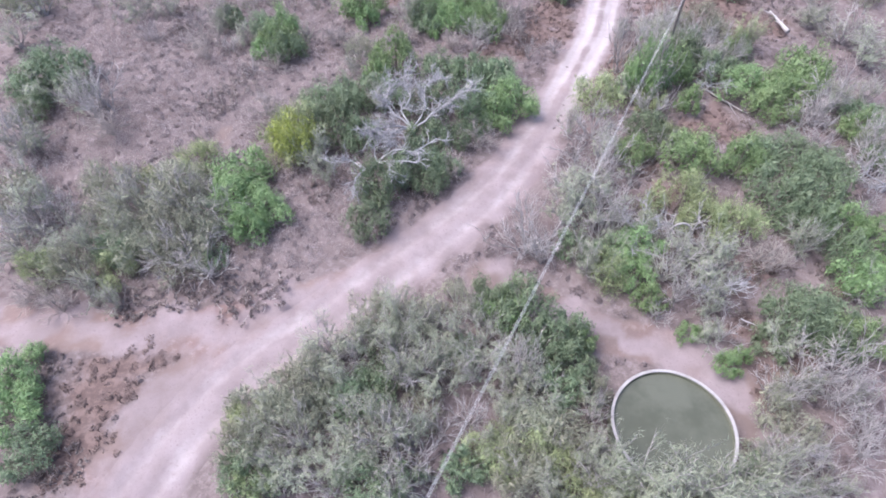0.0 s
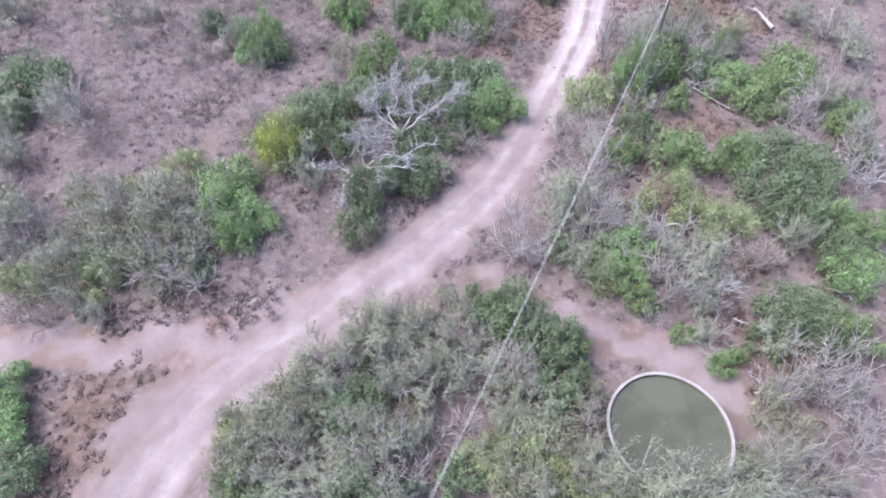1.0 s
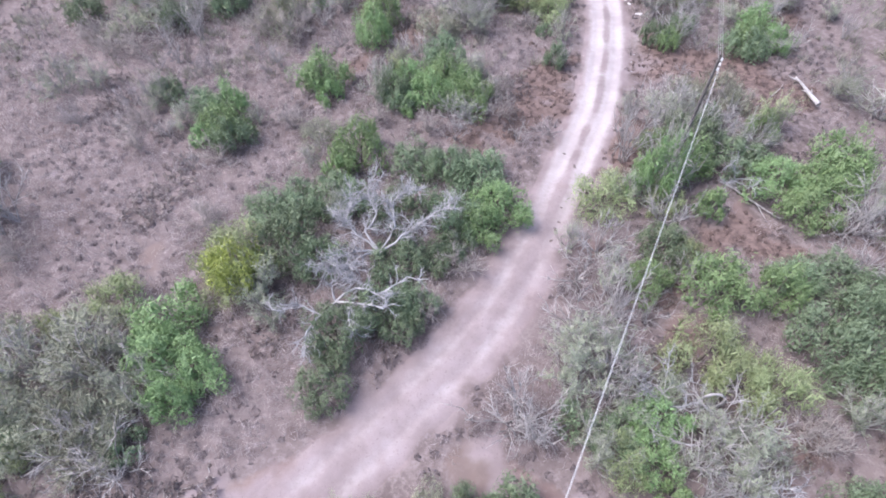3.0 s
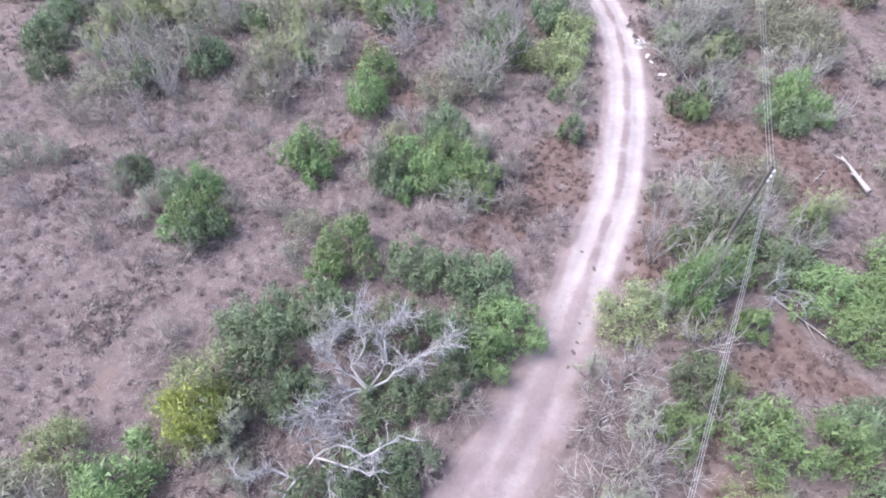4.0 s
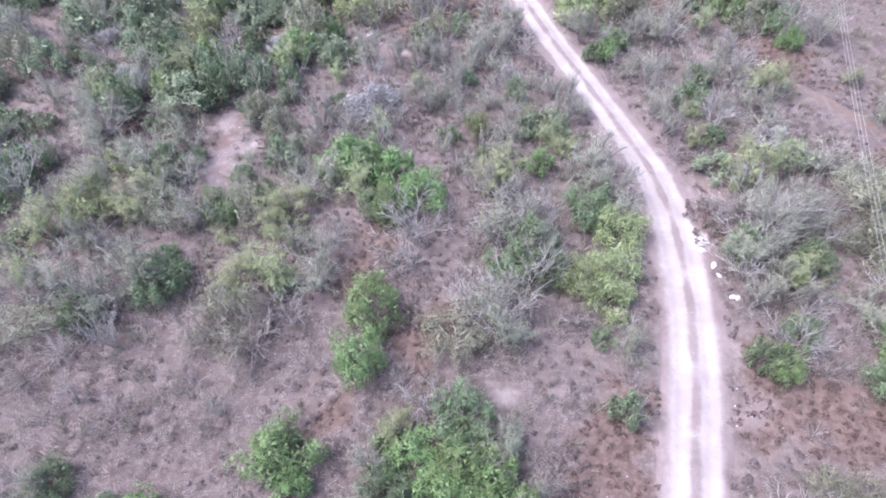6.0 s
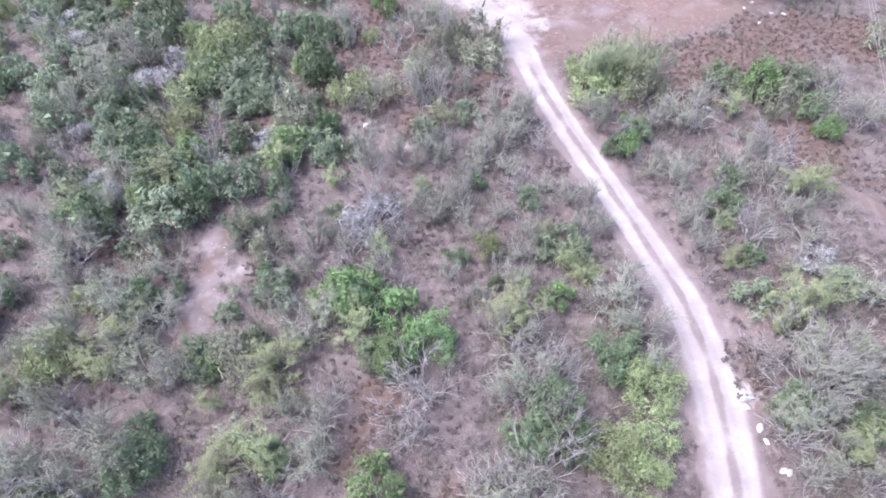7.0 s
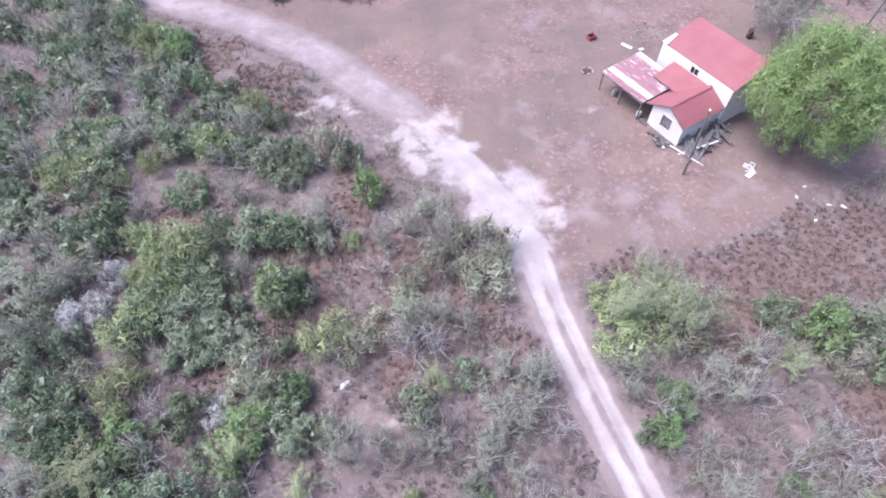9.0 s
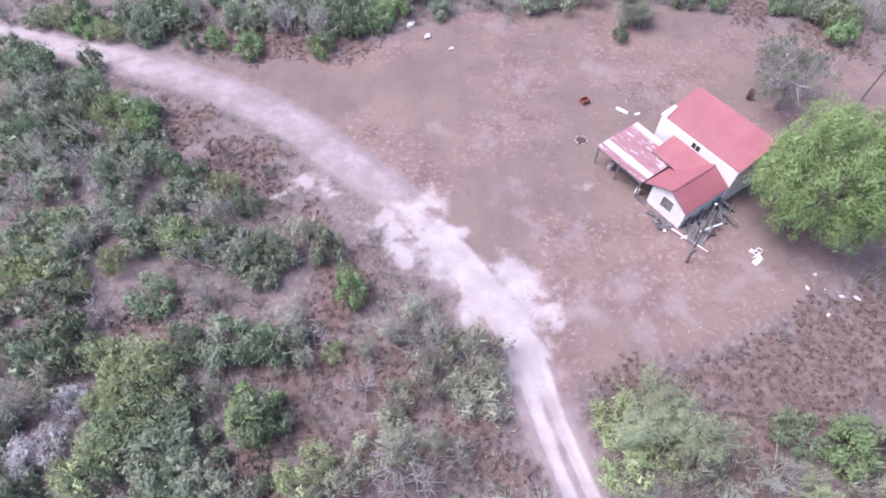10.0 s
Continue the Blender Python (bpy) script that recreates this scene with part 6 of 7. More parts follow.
# ---- bleached dead tree and loose dead wood ----
def dead_tree(name, at, seed, high, label, mains=6, lean=0.9, thick=0.13, fine=8, limbs=(), forks=10):
    """A stub of trunk with crooked limbs that fork twice; limbs gives the course of the long ones, from the trunk outwards."""
    rnd = random.Random(seed)
    ob = thing(name, at, label, "dead tree")
    trunk = Tubes()
    top = Vector(limbs[0][0]) if limbs else Vector((0.1, -0.1, 1)) * high * 0.28
    base = [Vector((0, 0, -0.1)), top * 0.35 + unit(rnd) * 0.06, top * 0.7 + unit(rnd) * 0.06, top]
    trunk.add(base, [thick * f for f in (1.3, 1.1, 1.0, 0.8)], 8)
    part("trunk", trunk.mesh("trunk", WHITE_WOOD), WHITE_WOOD, ob)
    for i in range(len(limbs) or mains):
        wood = Tubes()
        a = 6.283 * i / mains + rnd.uniform(-0.4, 0.4)
        if limbs:
            course = [Vector(p) for p in limbs[i]]
            limb = [course[0]]
            for p, q in zip(course, course[1:]):
                limb += [p.lerp(q, 0.5) + unit(rnd) * 0.12, q]
        else:
            way = Vector((math.cos(a) * lean, math.sin(a) * lean, rnd.uniform(0.4, 1.0)))
            limb = crooked(rnd, base[rnd.choice((2, 3))], way, high * rnd.uniform(0.6, 0.95), 6, 0.22, 0.03)
        last = len(limb) - 1
        wood.add(limb, [thick * (0.12 + 0.58 * (1 - k / last)) for k in range(last + 1)], 6)
        for _ in range(forks):
            k = min(last - 1, int(last * (0.2 + 0.8 * rnd.random())))
            s = limb[k].lerp(limb[k + 1], rnd.random())
            b = crooked(rnd, s, (limb[k + 1] - limb[k]).normalized() + unit(rnd, 0.3) * 0.8, high * rnd.uniform(0.16, 0.34), 4, 0.34)
            wood.add(b, [thick * f for f in (0.28, 0.22, 0.17, 0.13, 0.07)], 4)
            for _ in range(fine):
                j = rnd.randint(0, 3)
                q = b[j].lerp(b[j + 1], rnd.random())
                t = crooked(rnd, q, (b[j + 1] - b[j]).normalized() + unit(rnd, 0.2) * 0.9, high * rnd.uniform(0.05, 0.16), 2, 0.32)
                wood.add(t, [thick * f for f in (0.13, 0.1, 0.05)])
        part("limb", wood.mesh("limb", WHITE_WOOD), WHITE_WOOD, ob)
    return ob


dead_tree("dead_tree", (-2.9, 32.0, 0), 5, 4.4, "bleached white dead tree standing among green bushes", thick=0.115, fine=20, forks=25, limbs=[
    [(0.4, -0.2, 1.4), (1.4, 0.1, 2.0), (2.3, 0.5, 2.6), (3.3, 0.9, 3.2), (4.3, 1.3, 3.6), (4.8, 2.0, 3.8)],
    [(0.4, -0.1, 1.5), (-0.4, 0.7, 2.4), (0.3, 1.5, 3.0), (-0.2, 2.6, 3.4), (-0.2, 3.7, 3.8)],
    [(0.3, -0.1, 1.5), (-0.9, 0.6, 2.2), (-1.6, 1.2, 2.8), (-1.2, 2.5, 3.2)],
    [(0.3, -0.1, 1.4), (-1.0, -0.6, 2.1), (-2.0, -1.5, 2.5), (-2.7, -2.3, 2.7)],
    [(0.3, -0.2, 1.4), (-0.8, -0.9, 1.9), (-1.3, -2.0, 2.2), (-0.6, -2.7, 2.2)],
    [(0.5, -0.1, 1.5), (1.4, 0.9, 2.6), (1.3, 2.2, 3.3), (2.1, 2.8, 3.6)]])
dead_tree("dead_tree", (-4.5, 28.5, 0), 6, 3.6, "bleached white dead tree with long bare spreading limbs", thick=0.11, fine=9, forks=15, limbs=[
    [(-0.3, 0.1, 1.2), (-0.9, -1.1, 1.8), (-1.9, -0.7, 2.2), (-2.5, -1.0, 2.4), (-3.4, -1.1, 2.5)],
    [(-0.9, -1.1, 1.8), (-1.3, -1.9, 2.0), (-1.5, -2.8, 2.0), (-1.5, -3.6, 1.8)],
    [(-0.3, 0.1, 1.2), (0.9, 0.4, 2.1), (2.2, -0.3, 2.5), (3.1, 0.1, 2.8), (3.8, 0.5, 3.0), (5.0, 0.2, 3.2)],
    [(-0.3, 0.1, 1.2), (0.7, -0.8, 2.0), (0.7, -1.6, 2.2), (1.0, -2.3, 2.2)],
    [(-0.3, 0.1, 1.2), (1.4, -0.6, 2.0), (2.5, -1.1, 2.3), (2.8, -0.7, 2.5)],
    [(-0.3, 0.1, 1.2), (-0.5, 0.8, 2.0), (0.2, 1.3, 2.5)]])
dead_tree("dead_tree", (29.6, 26.8, 0), 8, 3.2, "small bleached dead tree with white forked limbs", 5, 1.0, 0.1)
dead_tree("dead_tree", (12.0, 22.8, 0), 15, 3.0, "small grey dead tree tangled in a green thicket", 6, 0.9, 0.07)
dead_tree("dead_tree", (15.6, 18.6, 0), 16, 3.2, "grey dead tree with spreading crooked limbs", 6, 1.1, 0.09)
dead_tree("dead_tree", (21.0, 38.2, 0), 17, 2.8, "bare white forked dead tree beside the line pole", 5, 1.0, 0.08)


def dead_branch(at, seed, way, length, label, thick=0.06, forks=5, wood_mat=WHITE_WOOD, sway=0.16):
    rnd = random.Random(seed)
    ob = thing("dead_branch", at, label, "branch")
    wood = Tubes()
    main = crooked(rnd, Vector((0, 0, thick)), Vector(way), length, 7, sway)
    main = [Vector((p.x, p.y, max(p.z, thick * 0.6))) for p in main]
    wood.add(main, [thick * (1 - 0.1 * i) for i in range(8)], 6)
    part("main_limb", wood.mesh("main_limb", wood_mat), wood_mat, ob)
    for _ in range(forks):
        side = Tubes()
        k = rnd.randint(1, 6)
        b = crooked(rnd, main[k], (main[k + 1] - main[k]).normalized() + unit(rnd, 0.3) * 0.9, length * rnd.uniform(0.15, 0.35), 4, 0.25)
        side.add([Vector((p.x, p.y, max(p.z, 0.02))) for p in b], [thick * f for f in (0.5, 0.4, 0.3, 0.2, 0.1)], 4)
        part("side_branch", side.mesh("side_branch", wood_mat), wood_mat, ob)
    return ob


dead_branch((20.6, 38.0, 0.25), 5, (0.73, -0.68, -0.02), 4.0, "grey fallen trunk lying below green bushes", 0.085, 5, GREY_TWIG, 0.05)
dead_branch((16.9, 16.8, 0.1), 6, (0.9, -0.45, 0), 1.6, "broken pale branch lying on reddish grass", 0.05, 3)
dead_branch((30.3, 46.1, 0.2), 7, (-0.13, 1, 0.02), 3.4, "bleached broken trunk lying on red grass", 0.2, 4, GREY_TWIG, 0.02)
dead_branch((27.2, 47.4, 0.05), 9, (0.7, 0.5, 0), 2.2, "thin grey fallen branch on red grass", 0.03, 6, GREY_TWIG)
dead_branch((-24.0, 64.5, 0.2), 12, (0.8, 0.3, 0.2), 2.6, "white dead limb leaning out of a thicket", 0.05, 6)
dead_branch((24.0, 63.4, 0.4), 13, (0.9, 0.55, 0.1), 4.5, "long grey fallen limb lying over brush", 0.07, 9)


# ---- old tyre-like hoop of pale pipe, fence post, marker ----
def pipe_hoop(x, y, z):
    ob = thing("pipe_hoop", (x, y, z), "pale bent pipe hoop standing above brush", "pipe")
    t = Tubes()
    pts = [Vector((0.62 * math.cos(a), 0.12 * math.sin(a), 0.55 * math.sin(a))) for a in [math.pi * (1.25 - 1.5 * i / 20) for i in range(21)]]
    pts = [Vector((pts[0].x, 0, -z))] + pts + [Vector((pts[-1].x, 0, -z))]
    t.add(pts, [0.07] * len(pts), 8)
    part("pipe", t.mesh("pipe", CONCRETE), CONCRETE, ob)


pipe_hoop(14.5, 22.4, 1.3)


def stump(x, y):
    ob = thing("burnt_stump", (x, y, 0), "charred forked stump beside the stock tank", "stump")
    t = Tubes()
    t.add([Vector((0, 0, -0.1)), Vector((0.03, 0, 0.5)), Vector((-0.05, 0.05, 1.0)), Vector((-0.12, 0.1, 1.4))], [0.1, 0.08, 0.07, 0.03], 7)
    t.add([Vector((0, 0, 0.45)), Vector((0.2, 0.05, 0.8)), Vector((0.3, 0.1, 1.1))], [0.06, 0.05, 0.02], 6)
    part("trunk", t.mesh("trunk", POLE_WOOD), POLE_WOOD, ob)


stump(7.45, 12.3)


# ---- power line ----
def power_pole(x, y, high, label, lean=(0, 0)):
    ob = thing("utility_pole", (x, y, 0), label, "utility pole", "poles of the power line")
    shaft = Tubes()
    top = Vector((lean[0], lean[1], high))
    shaft.add([Vector((0, 0, -0.3)), top * 0.5, top], [0.12, 0.105, 0.085], 10)
    part("shaft", shaft.mesh("shaft", POLE_WOOD), POLE_WOOD, ob)
    for drop in RACK:
        c = top * ((high - drop) / high) + Vector((0.1, -0.12, 0))
        arm = part("bracket", box(-0.03, 0.03, 0.0, 0.12, -0.03, 0.03, Matrix.Translation(c)), RUST, ob, "rusty iron bracket")
        t = Tubes()
        t.add([c - Vector((0, 0, 0.1)), c - Vector((0, 0, 0.05)), c, c + Vector((0, 0, 0.05)), c + Vector((0, 0, 0.1))], [0.04, 0.075, 0.05, 0.075, 0.04], 8)
        part("insulator", t.mesh("insulator", PORCELAIN), PORCELAIN, arm, "white porcelain insulator")


RACK = (0.15, 0.48, 0.81)
POLES = [(-19.5, -30.0, 8.9, (0, 0)), (17.36, 39.8, 9.1, (0, 0)), (48.1, 129.0, 8.2, (1.4, 1.2))]
POLE_LABELS = ("dark wooden utility pole beyond the brush", "dark wooden utility pole with white insulators among shrubs", "leaning dark wooden utility pole at the yard's edge")
for (px, py, ph, pl), words in zip(POLES, POLE_LABELS):
    power_pole(px, py, ph, words, pl)


def span(a, b, sag):
    t = Tubes()
    pts = [Vector(a).lerp(Vector(b), i / 30) - Vector((0, 0, sag * 4 * (i / 30) * (1 - i / 30))) for i in range(31)]
    t.add(pts, [0.007] * 31, 4)
    tagged(new("power_wire", t.mesh("power_wire", WIRE)), "thin pale overhead power wire between poles", "wire", "power line wires")


def wire_end(pole, drop):
    px, py, ph, pl = pole
    return Vector((px, py, 0)) + Vector((pl[0], pl[1], ph)) * ((ph - drop) / ph) + Vector((0.1, -0.2, 0))


for drop in RACK:
    span(wire_end(POLES[0], drop), wire_end(POLES[1], drop), 1.3)
    span(wire_end(POLES[1], drop), wire_end(POLES[2], drop), 1.6)


def yard_pole(x, y, high):
    ob = thing("service_pole", (x, y, 0), "slim dark wooden service pole before the house", "utility pole")
    t = Tubes()
    t.add([Vector((0, 0, -0.3)), Vector((0.0, 0.35, high * 0.5)), Vector((0.0, 0.75, high))], [0.12, 0.1, 0.08], 8)
    part("shaft", t.mesh("shaft", POLE_WOOD), POLE_WOOD, ob)
    part("meter_box", box(-0.12, 0.16, -0.05, 0.1, 1.5, 1.95, bevel=0.01), GREY_BOARD_AND_SHADE, ob, "grey metal meter box")
    knob = Tubes()
    knob.add([Vector((0, 0.75, high - 0.02)), Vector((0, 0.76, high + 0.06)), Vector((0, 0.77, high + 0.14)), Vector((0, 0.78, high + 0.2))], [0.05, 0.11, 0.1, 0.04], 10)
    part("insulator", knob.mesh("insulator", PORCELAIN), PORCELAIN, ob, "white porcelain insulator")


yard_pole(23.33, 109.35, 6.9)


# ---- the house: local x along the main front, local y back from it ----
HOUSE_AT, HOUSE_TURN = (23.46, 122.97, 0.0), -58.4
house = thing("house", HOUSE_AT, "small white farmhouse with red iron roofs and ruined porches", "house", turn=HOUSE_TURN)
HOUSE = pose(*HOUSE_AT, 0, 0, HOUSE_TURN)


def wall_x(x0, x1, y, thick, z1, holes=(), peak=None):
    """A wall along local x with openings through it; peak: (x, z) of a gable on top."""
    bm = bmesh.new()
    xs = sorted({x0, x1, *[h[0] for h in holes], *[h[1] for h in holes]})
    for a, b in zip(xs, xs[1:]):
        cuts = sorted((h[2], h[3]) for h in holes if h[0] <= a and h[1] >= b)
        z = -0.1
        for lo, hi in cuts:
            add_box(bm, a, b, y, y + thick, z, lo)
            z = hi
        add_box(bm, a, b, y, y + thick, z, z1)
    if peak:
        tri = [(x0, z1), (x1, z1), peak]
        f, g = [bm.verts.new((p, y, q)) for p, q in tri], [bm.verts.new((p, y + thick, q)) for p, q in tri]
        bm.faces.new(f)
        bm.faces.new(g[::-1])
        for i in range(3):
            bm.faces.new((f[i], g[i], g[(i + 1) % 3], f[(i + 1) % 3]))
    bmesh.ops.recalc_face_normals(bm, faces=bm.faces[:])
    return bm


def wall_y(x, thick, y0, y1, z1, peak=None):
    bm = wall_x(y0, y1, 0, thick, z1, (), peak)
    bmesh.ops.transform(bm, matrix=Matrix.Translation((x + thick, 0, 0)) @ pose(0, 0, 0, 0, 0, 90), verts=bm.verts[:])
    return bm


part("wall", wall_x(0.0, 8.83, 0.0, 0.18, 4.36, [(3.9, 4.8, 2.75, 4.14)]), WHITE_PAINT, house, "white painted front wall")
part("wall", wall_x(0.0, 8.83, 4.2, 0.18, 5.5), WHITE_PAINT, house)
# the shade on this end wall is put into its grey colour
part("wall", wall_y(0.0, 0.16, 0.185, 4.195, 4.36, (4.195, 5.47)), GREY_BOARD_AND_SHADE, house, "end wall with its shade coloured in grey")
part("wall", wall_y(8.66, 0.16, 0.185, 4.195, 4.36, (4.195, 5.47)), WHITE_PAINT, house)


def house_window(x0, x1, y, z0, z1, boarded=False):
    # unless boarded, a solid plate painted dark stands in for the unlit room
    w = part("window", box(x0, x1, y + 0.1, y + 0.13, z0, z1), GREY_BOARD_AND_SHADE if boarded else UNLIT_ROOM, house, "boarded grey-green window" if boarded else "window closed by a dark panel for the unlit room")
    bm = bmesh.new()
    bars = ((x0 - 0.07, x0, z0 - 0.07, z1 + 0.07), (x1, x1 + 0.07, z0 - 0.07, z1 + 0.07), (x0, x1, z0 - 0.07, z0), (x0, x1, z1, z1 + 0.07), ((x0 + x1) / 2 - 0.025, (x0 + x1) / 2 + 0.025, z0, z1), (x0, x1, (z0 + z1) / 2 - 0.025, (z0 + z1) / 2 + 0.025))
    for a, b, c, d in bars[:4] if boarded else bars:
        add_box(bm, a, b, y - 0.04, y + 0.03, c, d)
    part("window_frame", bm, WHITE_PAINT, w)


house_window(3.9, 4.8, 0.0, 2.75, 4.14)


def roof_plane(low_a, low_b, high_b, high_a, sheets, mats):
    """A roof slope made of iron sheets side by side, each lapping a little over the next."""
    la, lb, hb, ha = (Vector(p) for p in (low_a, low_b, high_b, high_a))
    plane = part("roof", slab([p - Vector((0, 0, 0.05)) for p in (la, lb, hb, ha)], 0.06), GREY_BOARD_AND_SHADE, house, "boarded roof deck")
    for i in range(sheets):
        a, b = i / sheets, min(1, (i + 1.05) / sheets)
        lift = Vector((0, 0, 0.008 * (i % 2)))
        m = mats[i % len(mats)]
        n = 8
        v, f = [], []
        for k in range(n + 1):
            t = a + (b - a) * k / n
            up = Vector((0, 0, 0.007 * (k % 2)))
            v += [la.lerp(lb, t) + lift + up, ha.lerp(hb, t) + lift + up]
        for k in range(n):
            f.append((2 * k, 2 * k + 2, 2 * k + 3, 2 * k + 1))
        sheet = new("roof_sheet", mesh_of("roof_sheet", v, f, m))
        sheet.parent = plane
    return plane


# main block: one slope that rises to the back
roof_plane((0.1, 0.06, 4.44), (8.9, 0.06, 4.44), (8.9, 4.55, 5.66), (-0.06, 4.55, 5.66), 9, [RED_ROOF])
part("verge_board", slab([(-0.12, -0.05, 4.5), (0.49, -0.05, 4.5), (0.3, 1.5, 4.92), (-0.02, 1.5, 4.92)], 0.06), WHITE_PAINT, house, "white painted verge board")

# front wing: ridge runs out from the main front
part("wall", wall_x(4.75, 8.6, -5.2, 0.15, 2.42, [(6.1, 7.25, 0.85, 2.2)], (6.68, 3.46)), WHITE_PAINT, house, "white gable wall")
part("wall", wall_y(4.75, 0.14, -5.045, -0.005, 2.42), WHITE_PAINT, house)
part("wall", wall_y(8.46, 0.14, -5.045, -0.005, 2.42), WHITE_PAINT, house)
house_window(6.1, 7.25, -5.2, 0.85, 2.2, True)
roof_plane((4.05, -5.55, 2.28), (4.05, -0.01, 2.28), (6.68, -0.01, 3.6), (6.68, -5.55, 3.6), 6, [RED_ROOF])
roof_plane((8.8, -0.01, 2.5), (8.8, -5.55, 2.5), (6.68, -5.55, 3.6), (6.68, -0.01, 3.6), 6, [RED_ROOF])
part("ridge_cap", box(6.56, 6.8, -5.56, -0.02, 3.6, 3.64, bevel=0.012), RED_ROOF, house)

# lean-to against the main front
roof_plane((1.9, -2.6, 2.72), (6.1, -2.6, 2.72), (6.1, -0.01, 3.4), (1.9, -0.01, 3.4), 5, [RED_ROOF])
part("wall", wall_x(2.1, 4.74, -2.2, 0.12, 2.66), GREY_BOARD_AND_SHADE, house, "grey board wall under the lean-to")

# porch roof of old iron
roof_plane((3.95, -5.85, 2.3), (3.95, -0.75, 2.62), (-1.75, -0.75, 2.62), (-1.75, -6.05, 2.3), 7, [WORN_ROOF, PALE_ROOF, WORN_ROOF, WORN_ROOF, WORN_ROOF, WORN_ROOF, PALE_ROOF])
for x, y in ((-1.55, -5.85), (1.1, -5.75), (3.7, -5.6), (-1.55, -1.0), (1.0, -1.2)):
    part("porch_post", box(x - 0.06, x + 0.06, y - 0.06, y + 0.06, -0.1, 2.2 + 0.055 * (y + 6), bevel=0.01), GREY_BOARD_AND_SHADE, house)
part("porch_beam", box(-1.7, 3.9, -5.87, -5.75, 2.06, 2.19, bevel=0.01), GREY_BOARD_AND_SHADE, house)

# ruined side porch
for x, y, h in ((10.1, -4.7, 1.9), (10.1, -2.6, 2.0), (10.1, -0.4, 1.7)):
    part("porch_post", box(x - 0.06, x + 0.06, y - 0.06, y + 0.06, -0.1, h, bevel=0.01), GREY_BOARD_AND_SHADE, house)
part("porch_floor", box(8.65, 10.3, -5.0, 0.0, -0.05, 0.16, bevel=0.01), GREY_BOARD_AND_SHADE, house, "weathered grey porch floor")


# ---- junk round the house ----
def board(m, size, mat, label, group="boards round the house", name="timber_board"):
    ob = new(name, bpy.data.meshes.new(name))
    bm = box(-size[0] / 2, size[0] / 2, -size[1] / 2, size[1] / 2, -size[2] / 2, size[2] / 2, bevel=0.006)
    bm.to_mesh(ob.data)
    bm.free()
    ob.data.materials.append(mat)
    ob.matrix_basis = m
    return tagged(ob, label, "board", group)


JUNK = random.Random(77)
for i in range(26):
    x, y = JUNK.uniform(8.9, 10.7), JUNK.uniform(-5.3, 0.6)
    long = JUNK.uniform(1.2, 2.4)
    tilt = JUNK.uniform(12, 30)
    board(HOUSE @ pose(x, y, 0.2 + 0.5 * long * math.sin(radians(tilt)), 0, tilt, JUNK.uniform(-70, 70)), (long, JUNK.uniform(0.15, 0.4), 0.04), JUNK.choice((DARK_BOARD, DARK_BOARD, DARK_BOARD, GREY_BOARD_AND_SHADE, DARK_BOARD, GREY_BOARD_AND_SHADE)), "weathered board leaning in the ruined side porch")
for i in range(14):
    x, y = JUNK.uniform(4.4, 8.7), JUNK.uniform(-6.4, -5.55)
    long = JUNK.uniform(0.5, 1.2)
    board(HOUSE @ pose(x, y, 0.05 + 0.5 * long * 0.35, 0, JUNK.uniform(8, 20), JUNK.uniform(0, 180)), (long, JUNK.uniform(0.2, 0.5), 0.05), JUNK.choice((GREY_BOARD_AND_SHADE, DARK_BOARD, WHITE_PAINT, GREY_BOARD_AND_SHADE, DARK_BOARD)), "broken panel heaped below the white gable wall", "rubbish below the gable")


def white_rail(a, b, rest):
    """A round rail whose one end rests on the heap of boards and whose other end lies on the soil."""
    t = Tubes()
    ob = thing("fallen_rail", (*a, 0.05), "long white fallen rail leaning on broken boards", "rail", "fallen rails")
    way = Vector((b[0] - a[0], b[1] - a[1], 0))
    up = Vector((0, 0, rest))
    t.add([up, way * 0.5 + up * 0.55, way + Vector((0, 0, 0.03))], [0.08, 0.08, 0.075], 6)
    part("rail", t.mesh("rail", WHITE_PAINT), WHITE_PAINT, ob)


white_rail((22.82, 112.69), (25.41, 110.31), 0.35)
white_rail((27.3, 112.78), (23.46, 111.8), 0.75)


def plastic_chair(x, y, turn, label, tip=0.0):
    ob = thing("plastic_chair", (x, y, 0.02), label, "chair", "plastic chairs", turn)
    m = pose(0, 0, 0.0 if not tip else 0.28, 0, tip, 0)
    part("seat", box(-0.25, 0.25, -0.25, 0.25, 0.42, 0.46, m, 0.012), WHITE_PLASTIC, ob)
    part("backrest", box(-0.25, 0.25, 0.22, 0.26, 0.46, 0.9, m, 0.012), WHITE_PLASTIC, ob)
    for sx in (-0.22, 0.22):
        for sy in (-0.22, 0.22):
            part("leg", box(sx - 0.025, sx + 0.025, sy - 0.025, sy + 0.025, 0, 0.42, m), WHITE_PLASTIC, ob)


plastic_chair(29.2, 109.3, 20, "white plastic chair lying overturned in the bare yard", 90)
plastic_chair(29.9, 109.8, 140, "white plastic chair tipped over in the bare yard", 90)
board(pose(29.5, 109.2, 0.06, 0, 0, 35), (1.1, 0.45, 0.08), WHITE_PLASTIC, "white panel lying on the yard beside chairs", "rubbish in the yard", "white_panel")
board(pose(22.1, 128.6, 0.05, 0, 2, -40), (1.3, 0.45, 0.05), WHITE_PAINT, "white panel lying on the yard behind the porch", "rubbish in the yard", "white_panel")
board(pose(23.6, 128.0, 0.05, 0, 2, 20), (0.6, 0.3, 0.05), WHITE_PAINT, "small white panel lying behind the porch", "rubbish in the yard", "white_panel")


